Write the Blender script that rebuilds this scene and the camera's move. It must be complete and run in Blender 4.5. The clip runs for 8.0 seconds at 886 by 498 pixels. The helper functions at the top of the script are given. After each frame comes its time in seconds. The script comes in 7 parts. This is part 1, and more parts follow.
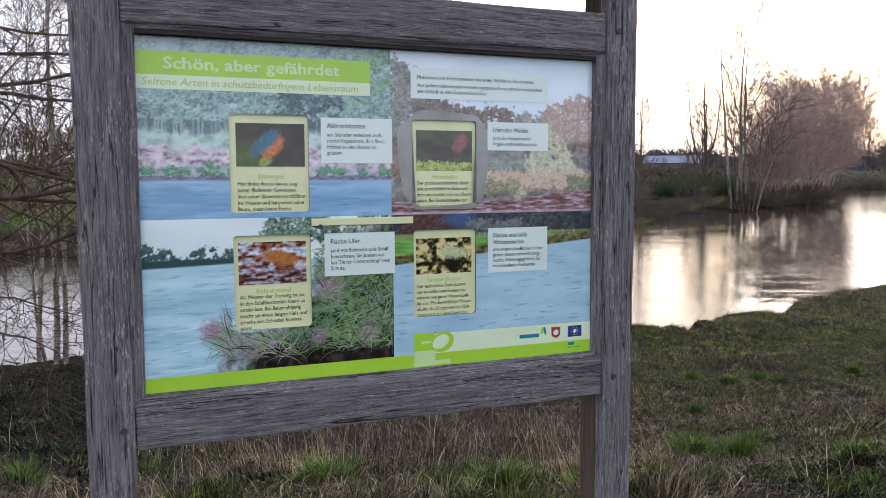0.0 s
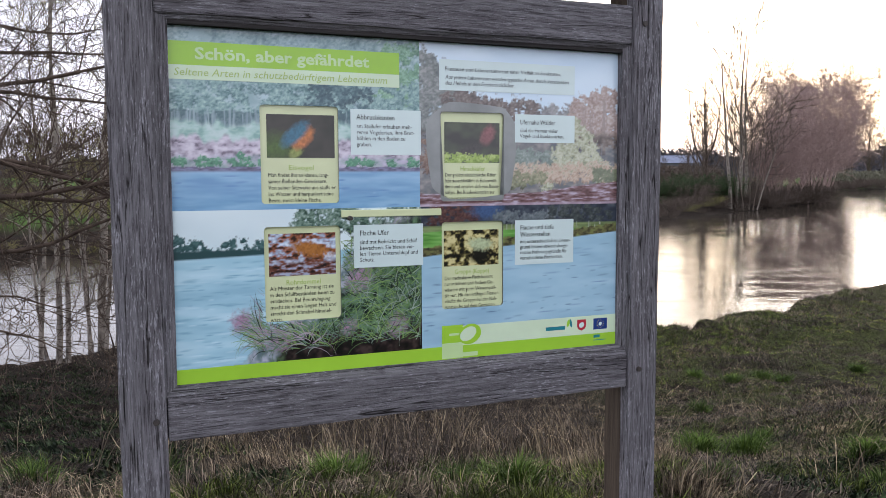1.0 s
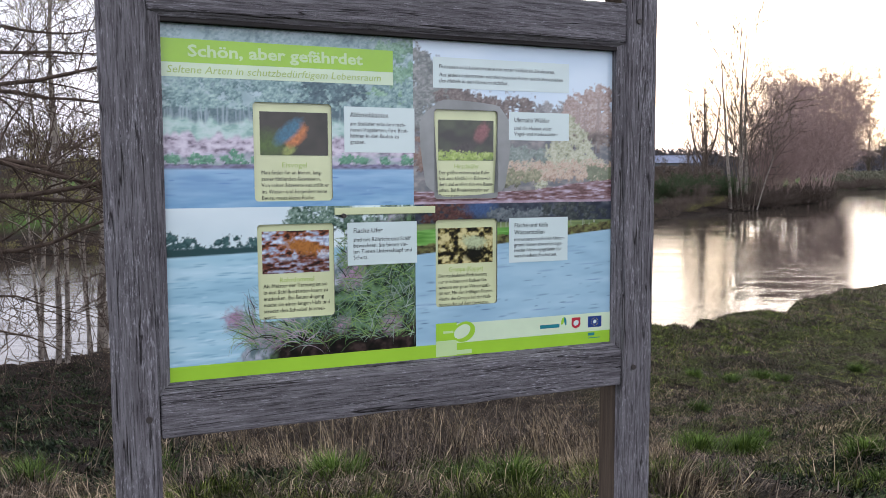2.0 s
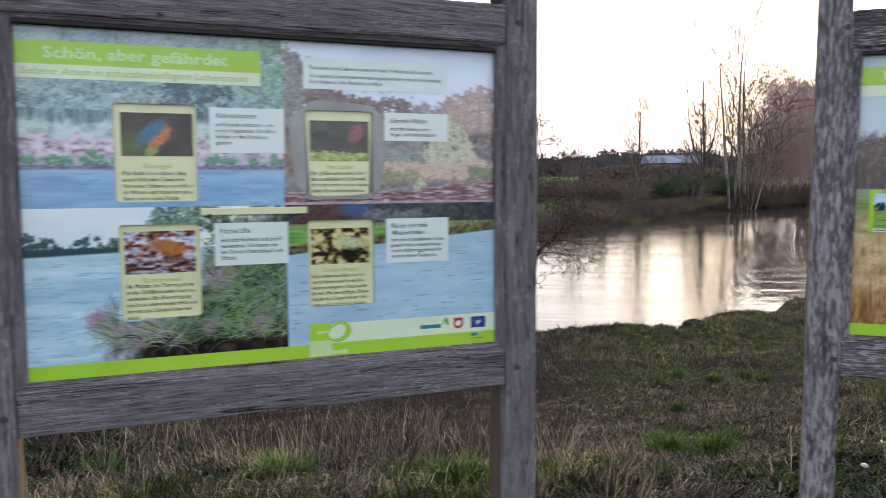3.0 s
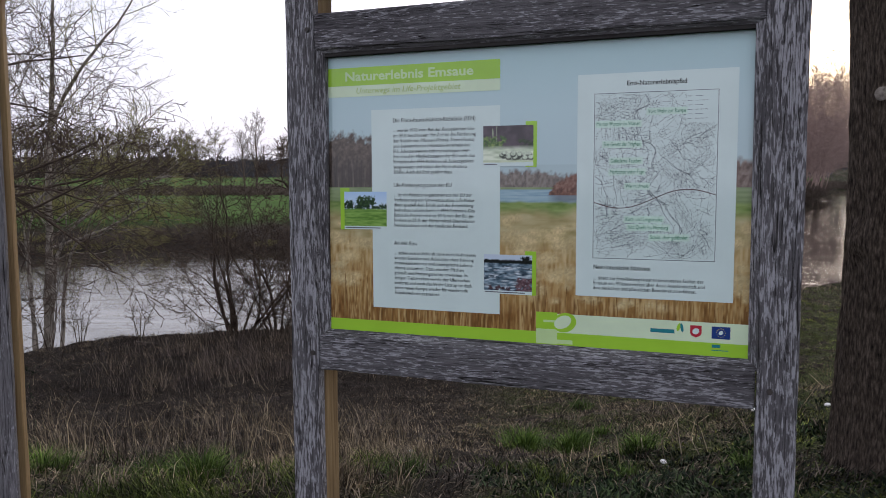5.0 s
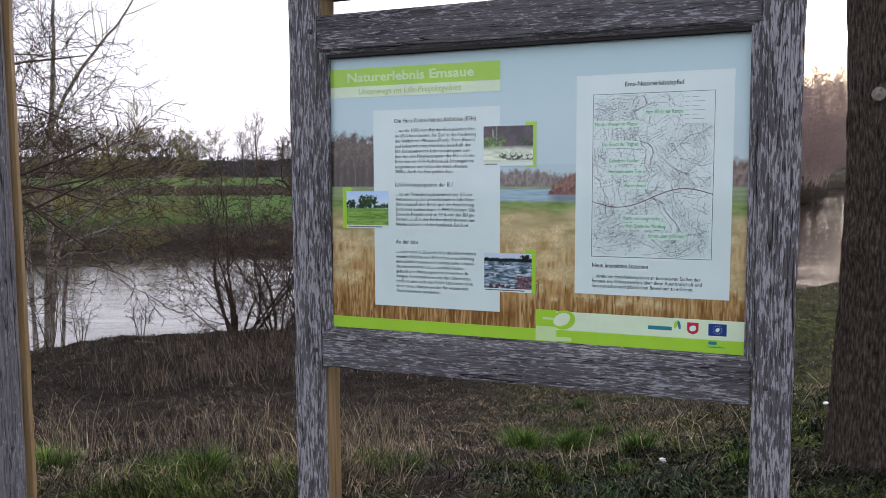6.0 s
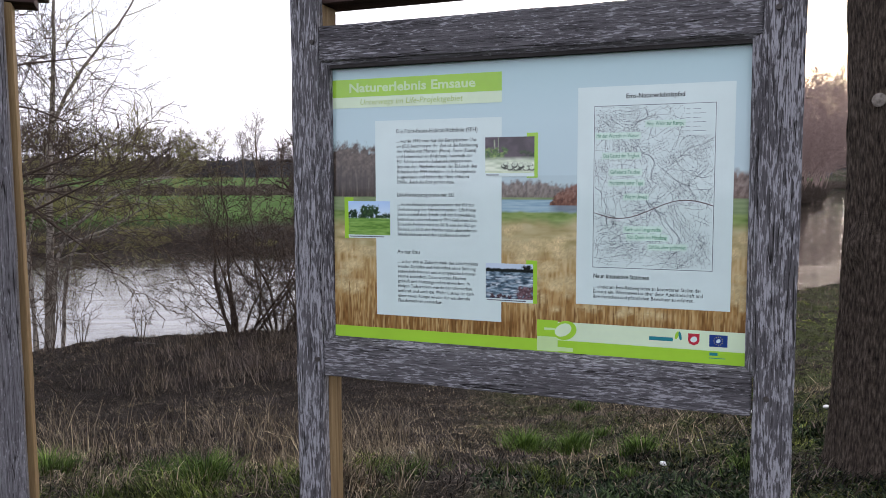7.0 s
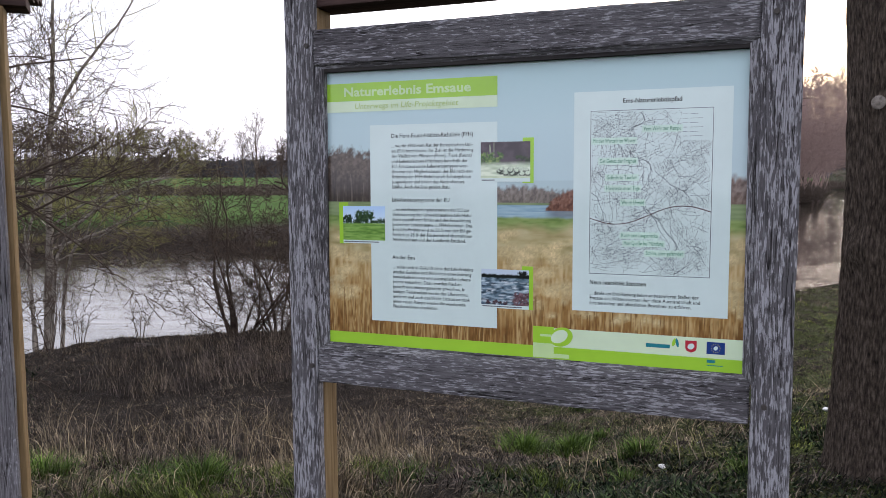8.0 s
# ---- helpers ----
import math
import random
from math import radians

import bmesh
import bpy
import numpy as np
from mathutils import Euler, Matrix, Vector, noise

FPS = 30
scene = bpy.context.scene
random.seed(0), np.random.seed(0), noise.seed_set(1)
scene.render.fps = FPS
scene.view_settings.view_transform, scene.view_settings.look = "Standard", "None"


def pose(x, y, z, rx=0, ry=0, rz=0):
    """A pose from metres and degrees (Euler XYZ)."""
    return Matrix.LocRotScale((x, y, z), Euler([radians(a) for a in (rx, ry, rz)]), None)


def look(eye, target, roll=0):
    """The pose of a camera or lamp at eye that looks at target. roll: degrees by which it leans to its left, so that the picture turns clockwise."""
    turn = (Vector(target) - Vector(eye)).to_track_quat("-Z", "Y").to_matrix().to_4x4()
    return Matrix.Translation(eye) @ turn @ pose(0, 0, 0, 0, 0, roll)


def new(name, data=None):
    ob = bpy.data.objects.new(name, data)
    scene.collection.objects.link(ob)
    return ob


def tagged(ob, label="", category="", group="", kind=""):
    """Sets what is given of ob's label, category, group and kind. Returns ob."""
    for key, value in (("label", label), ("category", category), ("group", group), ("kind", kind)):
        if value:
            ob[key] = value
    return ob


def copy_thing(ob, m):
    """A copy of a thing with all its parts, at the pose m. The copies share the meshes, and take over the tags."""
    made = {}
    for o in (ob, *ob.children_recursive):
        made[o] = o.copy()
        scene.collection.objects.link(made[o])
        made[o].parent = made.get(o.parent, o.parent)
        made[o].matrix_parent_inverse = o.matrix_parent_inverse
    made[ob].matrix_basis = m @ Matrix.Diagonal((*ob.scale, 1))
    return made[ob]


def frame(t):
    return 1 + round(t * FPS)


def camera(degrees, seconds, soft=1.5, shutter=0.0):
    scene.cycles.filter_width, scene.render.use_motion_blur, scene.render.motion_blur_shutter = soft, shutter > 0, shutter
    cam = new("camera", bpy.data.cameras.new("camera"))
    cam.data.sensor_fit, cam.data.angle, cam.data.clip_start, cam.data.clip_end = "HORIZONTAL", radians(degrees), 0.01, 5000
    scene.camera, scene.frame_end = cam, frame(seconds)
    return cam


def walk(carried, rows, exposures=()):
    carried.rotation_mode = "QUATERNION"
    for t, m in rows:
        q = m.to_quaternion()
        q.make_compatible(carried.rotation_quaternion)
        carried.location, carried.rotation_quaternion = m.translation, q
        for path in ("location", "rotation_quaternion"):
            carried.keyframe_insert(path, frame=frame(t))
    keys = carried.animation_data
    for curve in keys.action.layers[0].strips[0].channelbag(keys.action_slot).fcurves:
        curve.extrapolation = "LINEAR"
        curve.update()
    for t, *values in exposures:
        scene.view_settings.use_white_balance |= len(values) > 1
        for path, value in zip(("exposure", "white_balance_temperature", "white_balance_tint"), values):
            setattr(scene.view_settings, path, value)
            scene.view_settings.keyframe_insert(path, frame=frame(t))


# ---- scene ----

# camera: carried sideways past two boards, always facing the same way
EYE = 1.5
cam = camera(58.68, 8.0, soft=0.8, shutter=0.45)
ROWS = [
    (0.0, 0.0, 0.0, 0.0),
    (0.5, -0.0428, 0.0125, -0.0124),
    (1.0, -0.0711, -0.0016, -0.0201),
    (1.2, -0.0726, -0.0016, -0.0204),
    (2.3, -0.0285, -0.0016, -0.0280),
    (2.5, 0.0174, -0.0019, -0.0285),
    (3.0, 0.2684, -0.0072, -0.0258),
    (3.5, 0.6676, -0.0046, -0.0283),
    (4.0, 1.2689, -0.0252, -0.0317),
    (4.5, 1.6843, -0.0505, -0.0321),
    (5.0, 1.7927, -0.0745, -0.0360),
    (5.2, 1.8050, -0.0810, -0.0395),
    (6.3, 1.7800, -0.1140, -0.0335),
    (6.5, 1.7753, -0.1161, -0.0244),
    (7.0, 1.7855, -0.1116, -0.0076),
    (7.5, 1.7946, -0.1114, -0.0039),
    (8.0, 1.7989, -0.0910, 0.0065),
]
# the camera's own exposure sinks while it slides past the bright gap and recovers
EXPOSURES = ((0.0, 0.47), (1.2, 0.52), (2.5, 0.60), (3.0, 0.47), (3.5, 0.10), (4.0, -0.33), (4.5, -0.29), (5.0, -0.03), (5.6, 0.27), (6.5, 0.43), (8.0, 0.48))
walk(cam, [(t, pose(x, y, EYE + z, 90 - 5.1, 0.234, 0)) for t, x, y, z in ROWS], EXPOSURES)

# ---- light: bright thin overcast, low sun behind the clouds ahead to the right ----
SUN_EL, SUN_AZ = 9.0, 28.0
world = bpy.data.worlds.new("evening_sky")
scene.world = world
world.use_nodes = True
wn = world.node_tree
sky = wn.nodes.new("ShaderNodeTexSky")
sky.sky_type, sky.sun_disc = "NISHITA", False
sky.sun_elevation, sky.sun_rotation = radians(SUN_EL), radians(SUN_AZ)
sky.air_density, sky.dust_density, sky.ozone_density = 1.0, 5.0, 2.0
cloud = wn.nodes.new("ShaderNodeMix")
cloud.data_type = "RGBA"
cloud.inputs[0].default_value = 0.66
cloud.inputs[7].default_value = (10.0, 9.9, 11.5, 1)
wn.links.new(sky.outputs[0], cloud.inputs[6])
wn.links.new(cloud.outputs[2], wn.nodes["Background"].inputs[0])
wn.nodes["Background"].inputs[1].default_value = 0.15
sun = new("sun", bpy.data.lights.new("sun", "SUN"))
sun.data.energy, sun.data.angle, sun.data.color = 0.6, radians(16), (1.0, 0.9, 0.8)
az, el = radians(SUN_AZ), radians(SUN_EL)
SUN_DIR = Vector((math.sin(az) * math.cos(el), math.cos(az) * math.cos(el), math.sin(el)))
sun.matrix_world = look(SUN_DIR * 50, (0, 0, 0))


# ---- materials ----
def material(name, rough=0.8, metal=0.0):
    m = bpy.data.materials.new(name)
    m.use_nodes = True
    b = m.node_tree.nodes["Principled BSDF"]
    b.inputs["Roughness"].default_value, b.inputs["Metallic"].default_value = rough, metal
    if rough >= 0.75:
        b.inputs["Specular IOR Level"].default_value = 0.12
    return m, m.node_tree.nodes, m.node_tree.links, b


def coords(n, l, scale=(1, 1, 1), space="Object"):
    tc, mp = n.new("ShaderNodeTexCoord"), n.new("ShaderNodeMapping")
    mp.inputs["Scale"].default_value = scale
    l.new(tc.outputs[space], mp.inputs[0])
    return mp.outputs[0]


def noise_tex(n, l, vec, scale, detail=4.0, rough=0.55, dist=0.0):
    t = n.new("ShaderNodeTexNoise")
    t.inputs["Scale"].default_value, t.inputs["Detail"].default_value = scale, detail
    t.inputs["Roughness"].default_value, t.inputs["Distortion"].default_value = rough, dist
    l.new(vec, t.inputs["Vector"])
    return t.outputs["Fac"]


def ramp(n, l, fac, stops):
    r = n.new("ShaderNodeValToRGB")
    while len(r.color_ramp.elements) < len(stops):
        r.color_ramp.elements.new(0.5)
    for e, (p, c) in zip(r.color_ramp.elements, stops):
        e.position, e.color = p, (*c, 1) if len(c) == 3 else c
    l.new(fac, r.inputs[0])
    return r.outputs[0]


def mix(n, l, fac, a, b, mode="MIX"):
    m = n.new("ShaderNodeMix")
    m.data_type, m.blend_type = "RGBA", mode
    for v, i in ((fac, 0), (a, 6), (b, 7)):
        if isinstance(v, bpy.types.NodeSocket):
            l.new(v, m.inputs[i])
        else:
            m.inputs[i].default_value = v if i == 0 else (*v, 1)
    return m.outputs[2]


def bump(n, l, b, height, strength, dist=0.01):
    k = n.new("ShaderNodeBump")
    k.inputs["Strength"].default_value, k.inputs["Distance"].default_value = strength, dist
    l.new(height, k.inputs["Height"])
    l.new(k.outputs[0], b.inputs["Normal"])


def two_tone(name, c1, c2, scale, rough=0.9, stretch=(1, 1, 1), c3=None, strength=0.4, dist=0.01):
    m, n, l, b = material(name, rough)
    v = coords(n, l, stretch)
    f = noise_tex(n, l, v, scale, 6)
    stops = [(0.3, c1), (0.7, c2)] if c3 is None else [(0.28, c1), (0.5, c2), (0.72, c3)]
    l.new(ramp(n, l, f, stops), b.inputs["Base Color"])
    if strength:
        bump(n, l, b, noise_tex(n, l, v, scale * 4, 4), strength, dist)
    return m


def weathered_wood(name, along, flakes, dark=1.0, cell=(330.0, 52.0), pale=0.37):
    """Old oak left outdoors: dark grain, silver flakes along the fibre, long drying cracks."""
    m, n, l, b = material(name, 0.88)

    def along_fibre(across, length):
        st = [across] * 3
        st["xyz".index(along)] = length
        return coords(n, l, st)

    grain = noise_tex(n, l, along_fibre(110.0, 6.0), 1.5, 8, 0.72, 0.25)
    tone = noise_tex(n, l, along_fibre(9.0, 1.2), 1.0, 4, 0.6)
    a, c = Vector((0.084, 0.079, 0.085)) * dark, Vector((0.255, 0.25, 0.266)) * dark
    base = ramp(n, l, grain, [(0.29, tuple(a * 0.45)), (0.46, tuple(a * 1.35)), (0.68, tuple(c))])
    base = mix(n, l, ramp(n, l, tone, [(0.35, (0, 0, 0)), (0.7, (0.55, 0.55, 0.55))]), base, (0.165, 0.162, 0.17))
    flake = noise_tex(n, l, along_fibre(*cell), 1.0, 5, 0.62, 0.25)
    where = noise_tex(n, l, along_fibre(16.0, 5.0), 1.0, 5, 0.65)
    add = n.new("ShaderNodeMath")
    add.operation = "MULTIPLY_ADD"
    l.new(where, add.inputs[0])
    add.inputs[1].default_value = 0.5
    l.new(flake, add.inputs[2])
    edge = 0.955 - 0.16 * flakes
    mask = ramp(n, l, add.outputs[0], [(edge - 0.03, (0, 0, 0)), (edge + 0.04, (0.72, 0.72, 0.72))])
    col = mix(n, l, mask, base, (pale, pale, pale * 1.07))
    crack = noise_tex(n, l, along_fibre(22.0, 0.7), 1.0, 3, 0.55, 0.2)
    line = ramp(n, l, crack, [(0.4925, (1, 1, 1)), (0.4975, (0.12, 0.11, 0.10)), (0.5, (0.12, 0.11, 0.10)), (0.505, (1, 1, 1))])
    fine = ramp(n, l, noise_tex(n, l, along_fibre(300.0, 14.0), 1.0, 5, 0.7), [(0.38, (0.26, 0.245, 0.245)), (0.48, (1, 1, 1))])
    col = mix(n, l, 1.0, mix(n, l, 0.8, col, fine, "MULTIPLY"), line, "MULTIPLY")
    l.new(col, b.inputs["Base Color"])
    hgt = n.new("ShaderNodeMath")
    hgt.operation = "MULTIPLY"
    l.new(grain, hgt.inputs[0])
    l.new(line, hgt.inputs[1])
    bump(n, l, b, hgt.outputs[0], 0.8, 0.008)
    return m


POST_GREY, BEAM_GREY = weathered_wood("grey_post_wood", "z", 0.5, 1.08), weathered_wood("grey_beam_wood", "x", 0.45, 1.02)
POST_FLAKY, BEAM_FLAKY = weathered_wood("flaky_post_wood", "z", 1.1, 0.64, (210.0, 28.0), 0.43), weathered_wood("flaky_beam_wood", "x", 0.85, 0.64, (220.0, 34.0), 0.40)
FRESH_WOOD = two_tone("sheltered_tan_wood", (0.13, 0.085, 0.042), (0.27, 0.19, 0.095), 2.0, 0.75, (40, 40, 1.8))
SHADED_WOOD = two_tone("tan_wood_in_shade", (0.045, 0.034, 0.025), (0.10, 0.078, 0.058), 2.0, 0.85, (40, 40, 1.8))
REBATE_WOOD = two_tone("rebate_shade_wood", (0.02, 0.018, 0.018), (0.05, 0.046, 0.045), 2.0, 0.85, (1.8, 40, 40))
ROOF_WOOD = two_tone("dark_roof_boards", (0.035, 0.022, 0.02), (0.08, 0.05, 0.045), 2.0, 0.8, (1, 14, 14))
BARK = two_tone("brown_furrowed_bark", (0.014, 0.011, 0.009), (0.085, 0.066, 0.052), 9.0, 0.95, (9, 9, 2.2), (0.21, 0.17, 0.135), 1.0, 0.04)
TWIG = two_tone("dark_twig_bark", (0.038, 0.028, 0.022), (0.105, 0.078, 0.059), 5.0, 0.9, strength=0)
OLIVE_TWIG = two_tone("olive_catkin_twigs", (0.135, 0.13, 0.05), (0.29, 0.265, 0.11), 2.0, 0.9, strength=0)
PALE_BARK = two_tone("pale_grey_bark", (0.07, 0.06, 0.05), (0.36, 0.32, 0.27), 3.5, 0.85, (2, 2, 1), strength=0.3)
GREEN_TWIG = two_tone("dark_green_far_leaves", (0.03, 0.05, 0.022), (0.075, 0.11, 0.05), 2.0, 0.9, strength=0)
RED_TWIG = two_tone("reddish_far_twigs", (0.25, 0.178, 0.158), (0.45, 0.335, 0.30), 2.0, 0.9, strength=0)
GREY_TWIG = two_tone("grey_brown_far_twigs", (0.07, 0.054, 0.044), (0.16, 0.13, 0.105), 2.0, 0.9, strength=0)


def ground_material():
    m, n, l, b = material("rough_bank_soil_and_turf", 1.0)
    b.inputs["Specular IOR Level"].default_value = 0.08
    v = coords(n, l)
    big, mid, fine = noise_tex(n, l, v, 0.8, 7, 0.62), noise_tex(n, l, v, 7.0, 9, 0.75), noise_tex(n, l, v, 45.0, 6, 0.75)
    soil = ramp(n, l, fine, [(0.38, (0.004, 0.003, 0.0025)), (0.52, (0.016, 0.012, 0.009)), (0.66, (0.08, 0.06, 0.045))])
    turf = ramp(n, l, fine, [(0.38, (0.006, 0.008, 0.003)), (0.5, (0.036, 0.046, 0.013)), (0.64, (0.15, 0.165, 0.055))])
    near = mix(n, l, ramp(n, l, mid, [(0.48, (0, 0, 0)), (0.53, (1, 1, 1))]), soil, turf)
    near = mix(n, l, ramp(n, l, big, [(0.42, (0, 0, 0)), (0.58, (0.75, 0.75, 0.75))]), near, turf)
    near = mix(n, l, ramp(n, l, big, [(0.36, (0.8, 0.8, 0.8)), (0.45, (0, 0, 0))]), near, soil)
    field = ramp(n, l, noise_tex(n, l, v, 0.03, 5), [(0.3, (0.042, 0.082, 0.016)), (0.7, (0.07, 0.126, 0.028))])
    litter = ramp(n, l, fine, [(0.36, (0.005, 0.004, 0.0035)), (0.52, (0.024, 0.019, 0.015)), (0.68, (0.12, 0.095, 0.073))])
    at, cut = n.new("ShaderNodeVertexColor"), n.new("ShaderNodeSeparateColor")
    at.layer_name = "field"
    l.new(at.outputs[0], cut.inputs[0])
    near = mix(n, l, cut.outputs[1], litter, near)
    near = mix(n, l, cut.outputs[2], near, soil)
    l.new(mix(n, l, cut.outputs[0], near, field), b.inputs["Base Color"])
    bump(n, l, b, fine, 0.9, 0.05)
    return m


def water_material():
    m, n, l, b = material("slow_brown_river_water", 0.045)
    b.inputs["Base Color"].default_value = (0.055, 0.047, 0.036, 1)
    b.inputs["IOR"].default_value = 1.33
    v = coords(n, l, (0.45, 1.7, 1))
    w = noise_tex(n, l, v, 1.3, 6, 0.66, 0.8)
    fine = noise_tex(n, l, coords(n, l, (1.2, 6.0, 1)), 1.0, 4, 0.6, 0.4)
    both = n.new("ShaderNodeMath")
    both.operation = "MULTIPLY_ADD"
    l.new(fine, both.inputs[0])
    both.inputs[1].default_value = 0.4
    l.new(w, both.inputs[2])
    # gusts: calm lanes between ruffled ones
    gust = ramp(n, l, noise_tex(n, l, coords(n, l, (0.05, 0.24, 1)), 1.0, 5, 0.65, 0.3), [(0.42, (0.3, 0.3, 0.3)), (0.58, (1, 1, 1))])
    ruffle = n.new("ShaderNodeMath")
    ruffle.operation = "MULTIPLY"
    l.new(both.outputs[0], ruffle.inputs[0])
    l.new(gust, ruffle.inputs[1])
    bump(n, l, b, ruffle.outputs[0], 0.14, 0.1)
    return m


GROUND, WATER = ground_material(), water_material()


# ---- mesh helpers ----
def mesh_from(name, verts, faces, mat, smooth=False):
    me = bpy.data.meshes.new(name)
    me.from_pydata(verts, [], faces)
    me.materials.append(mat)
    if smooth:
        me.polygons.foreach_set("use_smooth", [True] * len(me.polygons))
    me.update()
    return me


def part(name, bm, mat, parent, label=""):
    me = bpy.data.meshes.new(name)
    bm.to_mesh(me)
    bm.free()
    me.materials.append(mat)
    ob = new(name, me)
    ob.parent = parent
    return tagged(ob, label)


def box(x0, x1, y0, y1, z0, z1, bevel=0.004, seg=2):
    bm = bmesh.new()
    bmesh.ops.create_cube(bm, size=1)
    for v in bm.verts:
        v.co = Vector(((x0 + x1) / 2 + v.co.x * (x1 - x0), (y0 + y1) / 2 + v.co.y * (y1 - y0), (z0 + z1) / 2 + v.co.z * (z1 - z0)))
    if bevel:
        bmesh.ops.bevel(bm, geom=bm.edges[:], offset=bevel, segments=seg, affect="EDGES", profile=0.6)
    return bm


def thing(name, label, category, place=None, group="", kind=""):
    ob = new(name)
    ob.empty_display_size = 0.2
    if place is not None:
        ob.matrix_world = place
    return tagged(ob, label, category, group, kind)


# ---- ground: embankment, berm, river bed, far meadow ----
WATER_Z = -4.55
PROFILE = ((-60, 0), (2.6, 0), (4.2, -0.25), (5.73, -0.68), (8, -1.32), (9.5, -1.76), (11.5, -2.14), (14, -2.42), (16, -2.39), (22, -2.36), (90, -2.4))
NEAR_EDGE = ((-80, 16), (-12, 20.8), (-8, 22), (-3.6, 22), (0, 19.3), (4.9, 20.0), (6.2, 19.5), (7.0, 20.6), (7.5, 21.3), (9.0, 22.7), (10.3, 23.2), (11.4, 24.6), (13.5, 26.4), (16.5, 28.9), (60, 92), (130, 190), (200, 250), (300, 320), (900, 420))
FAR_EDGE = ((-120, 40), (-60, 50), (-35, 57), (-28, 63), (-12, 66), (0, 74), (14, 86), (26, 106), (52, 140), (90, 190), (160, 330), (190, 365), (225, 390), (300, 425), (900, 560))


def interp(table, x):
    return np.interp(x, [a for a, _ in table], [b for _, b in table])


def smooth(a, b, x):
    t = np.clip((x - a) / (b - a), 0, 1)
    return t * t * (3 - 2 * t)


def wave(x, y, s, k=0.0):
    return np.sin(x / s + 1.7 * np.sin(y / (1.3 * s) + k)) * np.cos(y / s * 0.9 + 1.3 * np.sin(x / (0.8 * s) - k))


def fbm(x, y, size, seed):
    """Smooth random field between 0 and 1, about 'size' metres from hill to hill."""
    x, y = np.asarray(x, float), np.asarray(y, float)
    total, amp, out = 0.0, 1.0, 0.0
    for o in range(3):
        u, v = x / size * 2 ** o + 31.7 * seed, y / size * 2 ** o + 17.3 * seed
        i, j = np.floor(u), np.floor(v)
        f, g = u - i, v - j
        f, g = f * f * (3 - 2 * f), g * g * (3 - 2 * g)
        at = lambda p, q: np.modf(np.abs(np.sin(p * 127.1 + q * 311.7 + seed * 7.3) * 43758.5453))[0]
        out = out + amp * ((at(i, j) * (1 - f) + at(i + 1, j) * f) * (1 - g) + (at(i, j + 1) * (1 - f) + at(i + 1, j + 1) * f) * g)
        total, amp = total + amp, amp * 0.55
    return out / total


def height(x, y):
    x, y = np.asarray(x, float), np.asarray(y, float)
    z = interp(PROFILE, y)
    z = z - 0.09 * np.clip(0.5 - x, 0, 12) * smooth(9, 20, y)
    z = z - 0.1 * np.exp(-((x - 10.5) / 3.2) ** 2 - ((y - 25.5) / 3.5) ** 2)
    z = z + (0.26 * np.clip(x - 3.1, 0, 2.6) - 0.06 * smooth(1.6, 2.4, x)) * smooth(2.6, 5.0, y) * (1 - smooth(7.8, 13, y))
    # hummocks and hollows of the grazed turf
    z = z + (0.18 * (fbm(x, y, 0.5, 61) - 0.5) + 0.22 * (fbm(x, y, 1.4, 62) - 0.5)) * smooth(4, 6, y) * (1 - smooth(26, 34, y))
    z = z + 0.05 * wave(x, y, 0.9) * smooth(3, 6, y) + 0.07 * wave(x, y, 2.3, 1.0) * smooth(4, 9, y)
    z = z + (0.028 * wave(x, y, 0.13, 2.0) + 0.016 * wave(x, y, 0.06, 4.0)) * smooth(3, 5, y) * (1 - smooth(24, 32, y))
    near = interp(NEAR_EDGE, x) + 0.2 * wave(x, x, 1.4) + 0.12 * wave(x, x, 0.4)
    far = interp(FAR_EDGE, x) + 0.8 * wave(x, x, 3.1)
    bed = -5.6
    z = z + (bed - z) * smooth(near, near + 2.0, y)
    side = y - far
    bank = -4.9 + 1.7 * smooth(-1, 4, side) + 1.2 * smooth(3, 14, side) + 0.12 * wave(x, y, 3.3) + 4.6 * smooth(150, 400, side)
    return np.where(side > -6, bed + (bank - bed) * smooth(-6, -1, side), z)


def hole(x, y):
    """A bare hollow in the turf and the worn track that leads from it."""
    along = np.clip((16.7 - y) / 4.0, 0, 1)
    track = np.exp(-((x - 6.5 - 1.0 * along - 0.15 * np.sin(5 * along)) / 0.32) ** 2) * smooth(17.0, 16.4, y) * smooth(12.2, 13.4, y)
    return np.maximum(np.exp(-((x - 6.5) / 0.8) ** 2 - ((y - 16.7) / 0.55) ** 2), 0.8 * track)


def steps(spans):
    out = [spans[0][0]]
    for a, b, s in spans:
        k = max(1, round((b - a) / s))
        out += [a + (b - a) * (i + 1) / k for i in range(k)]
    return out


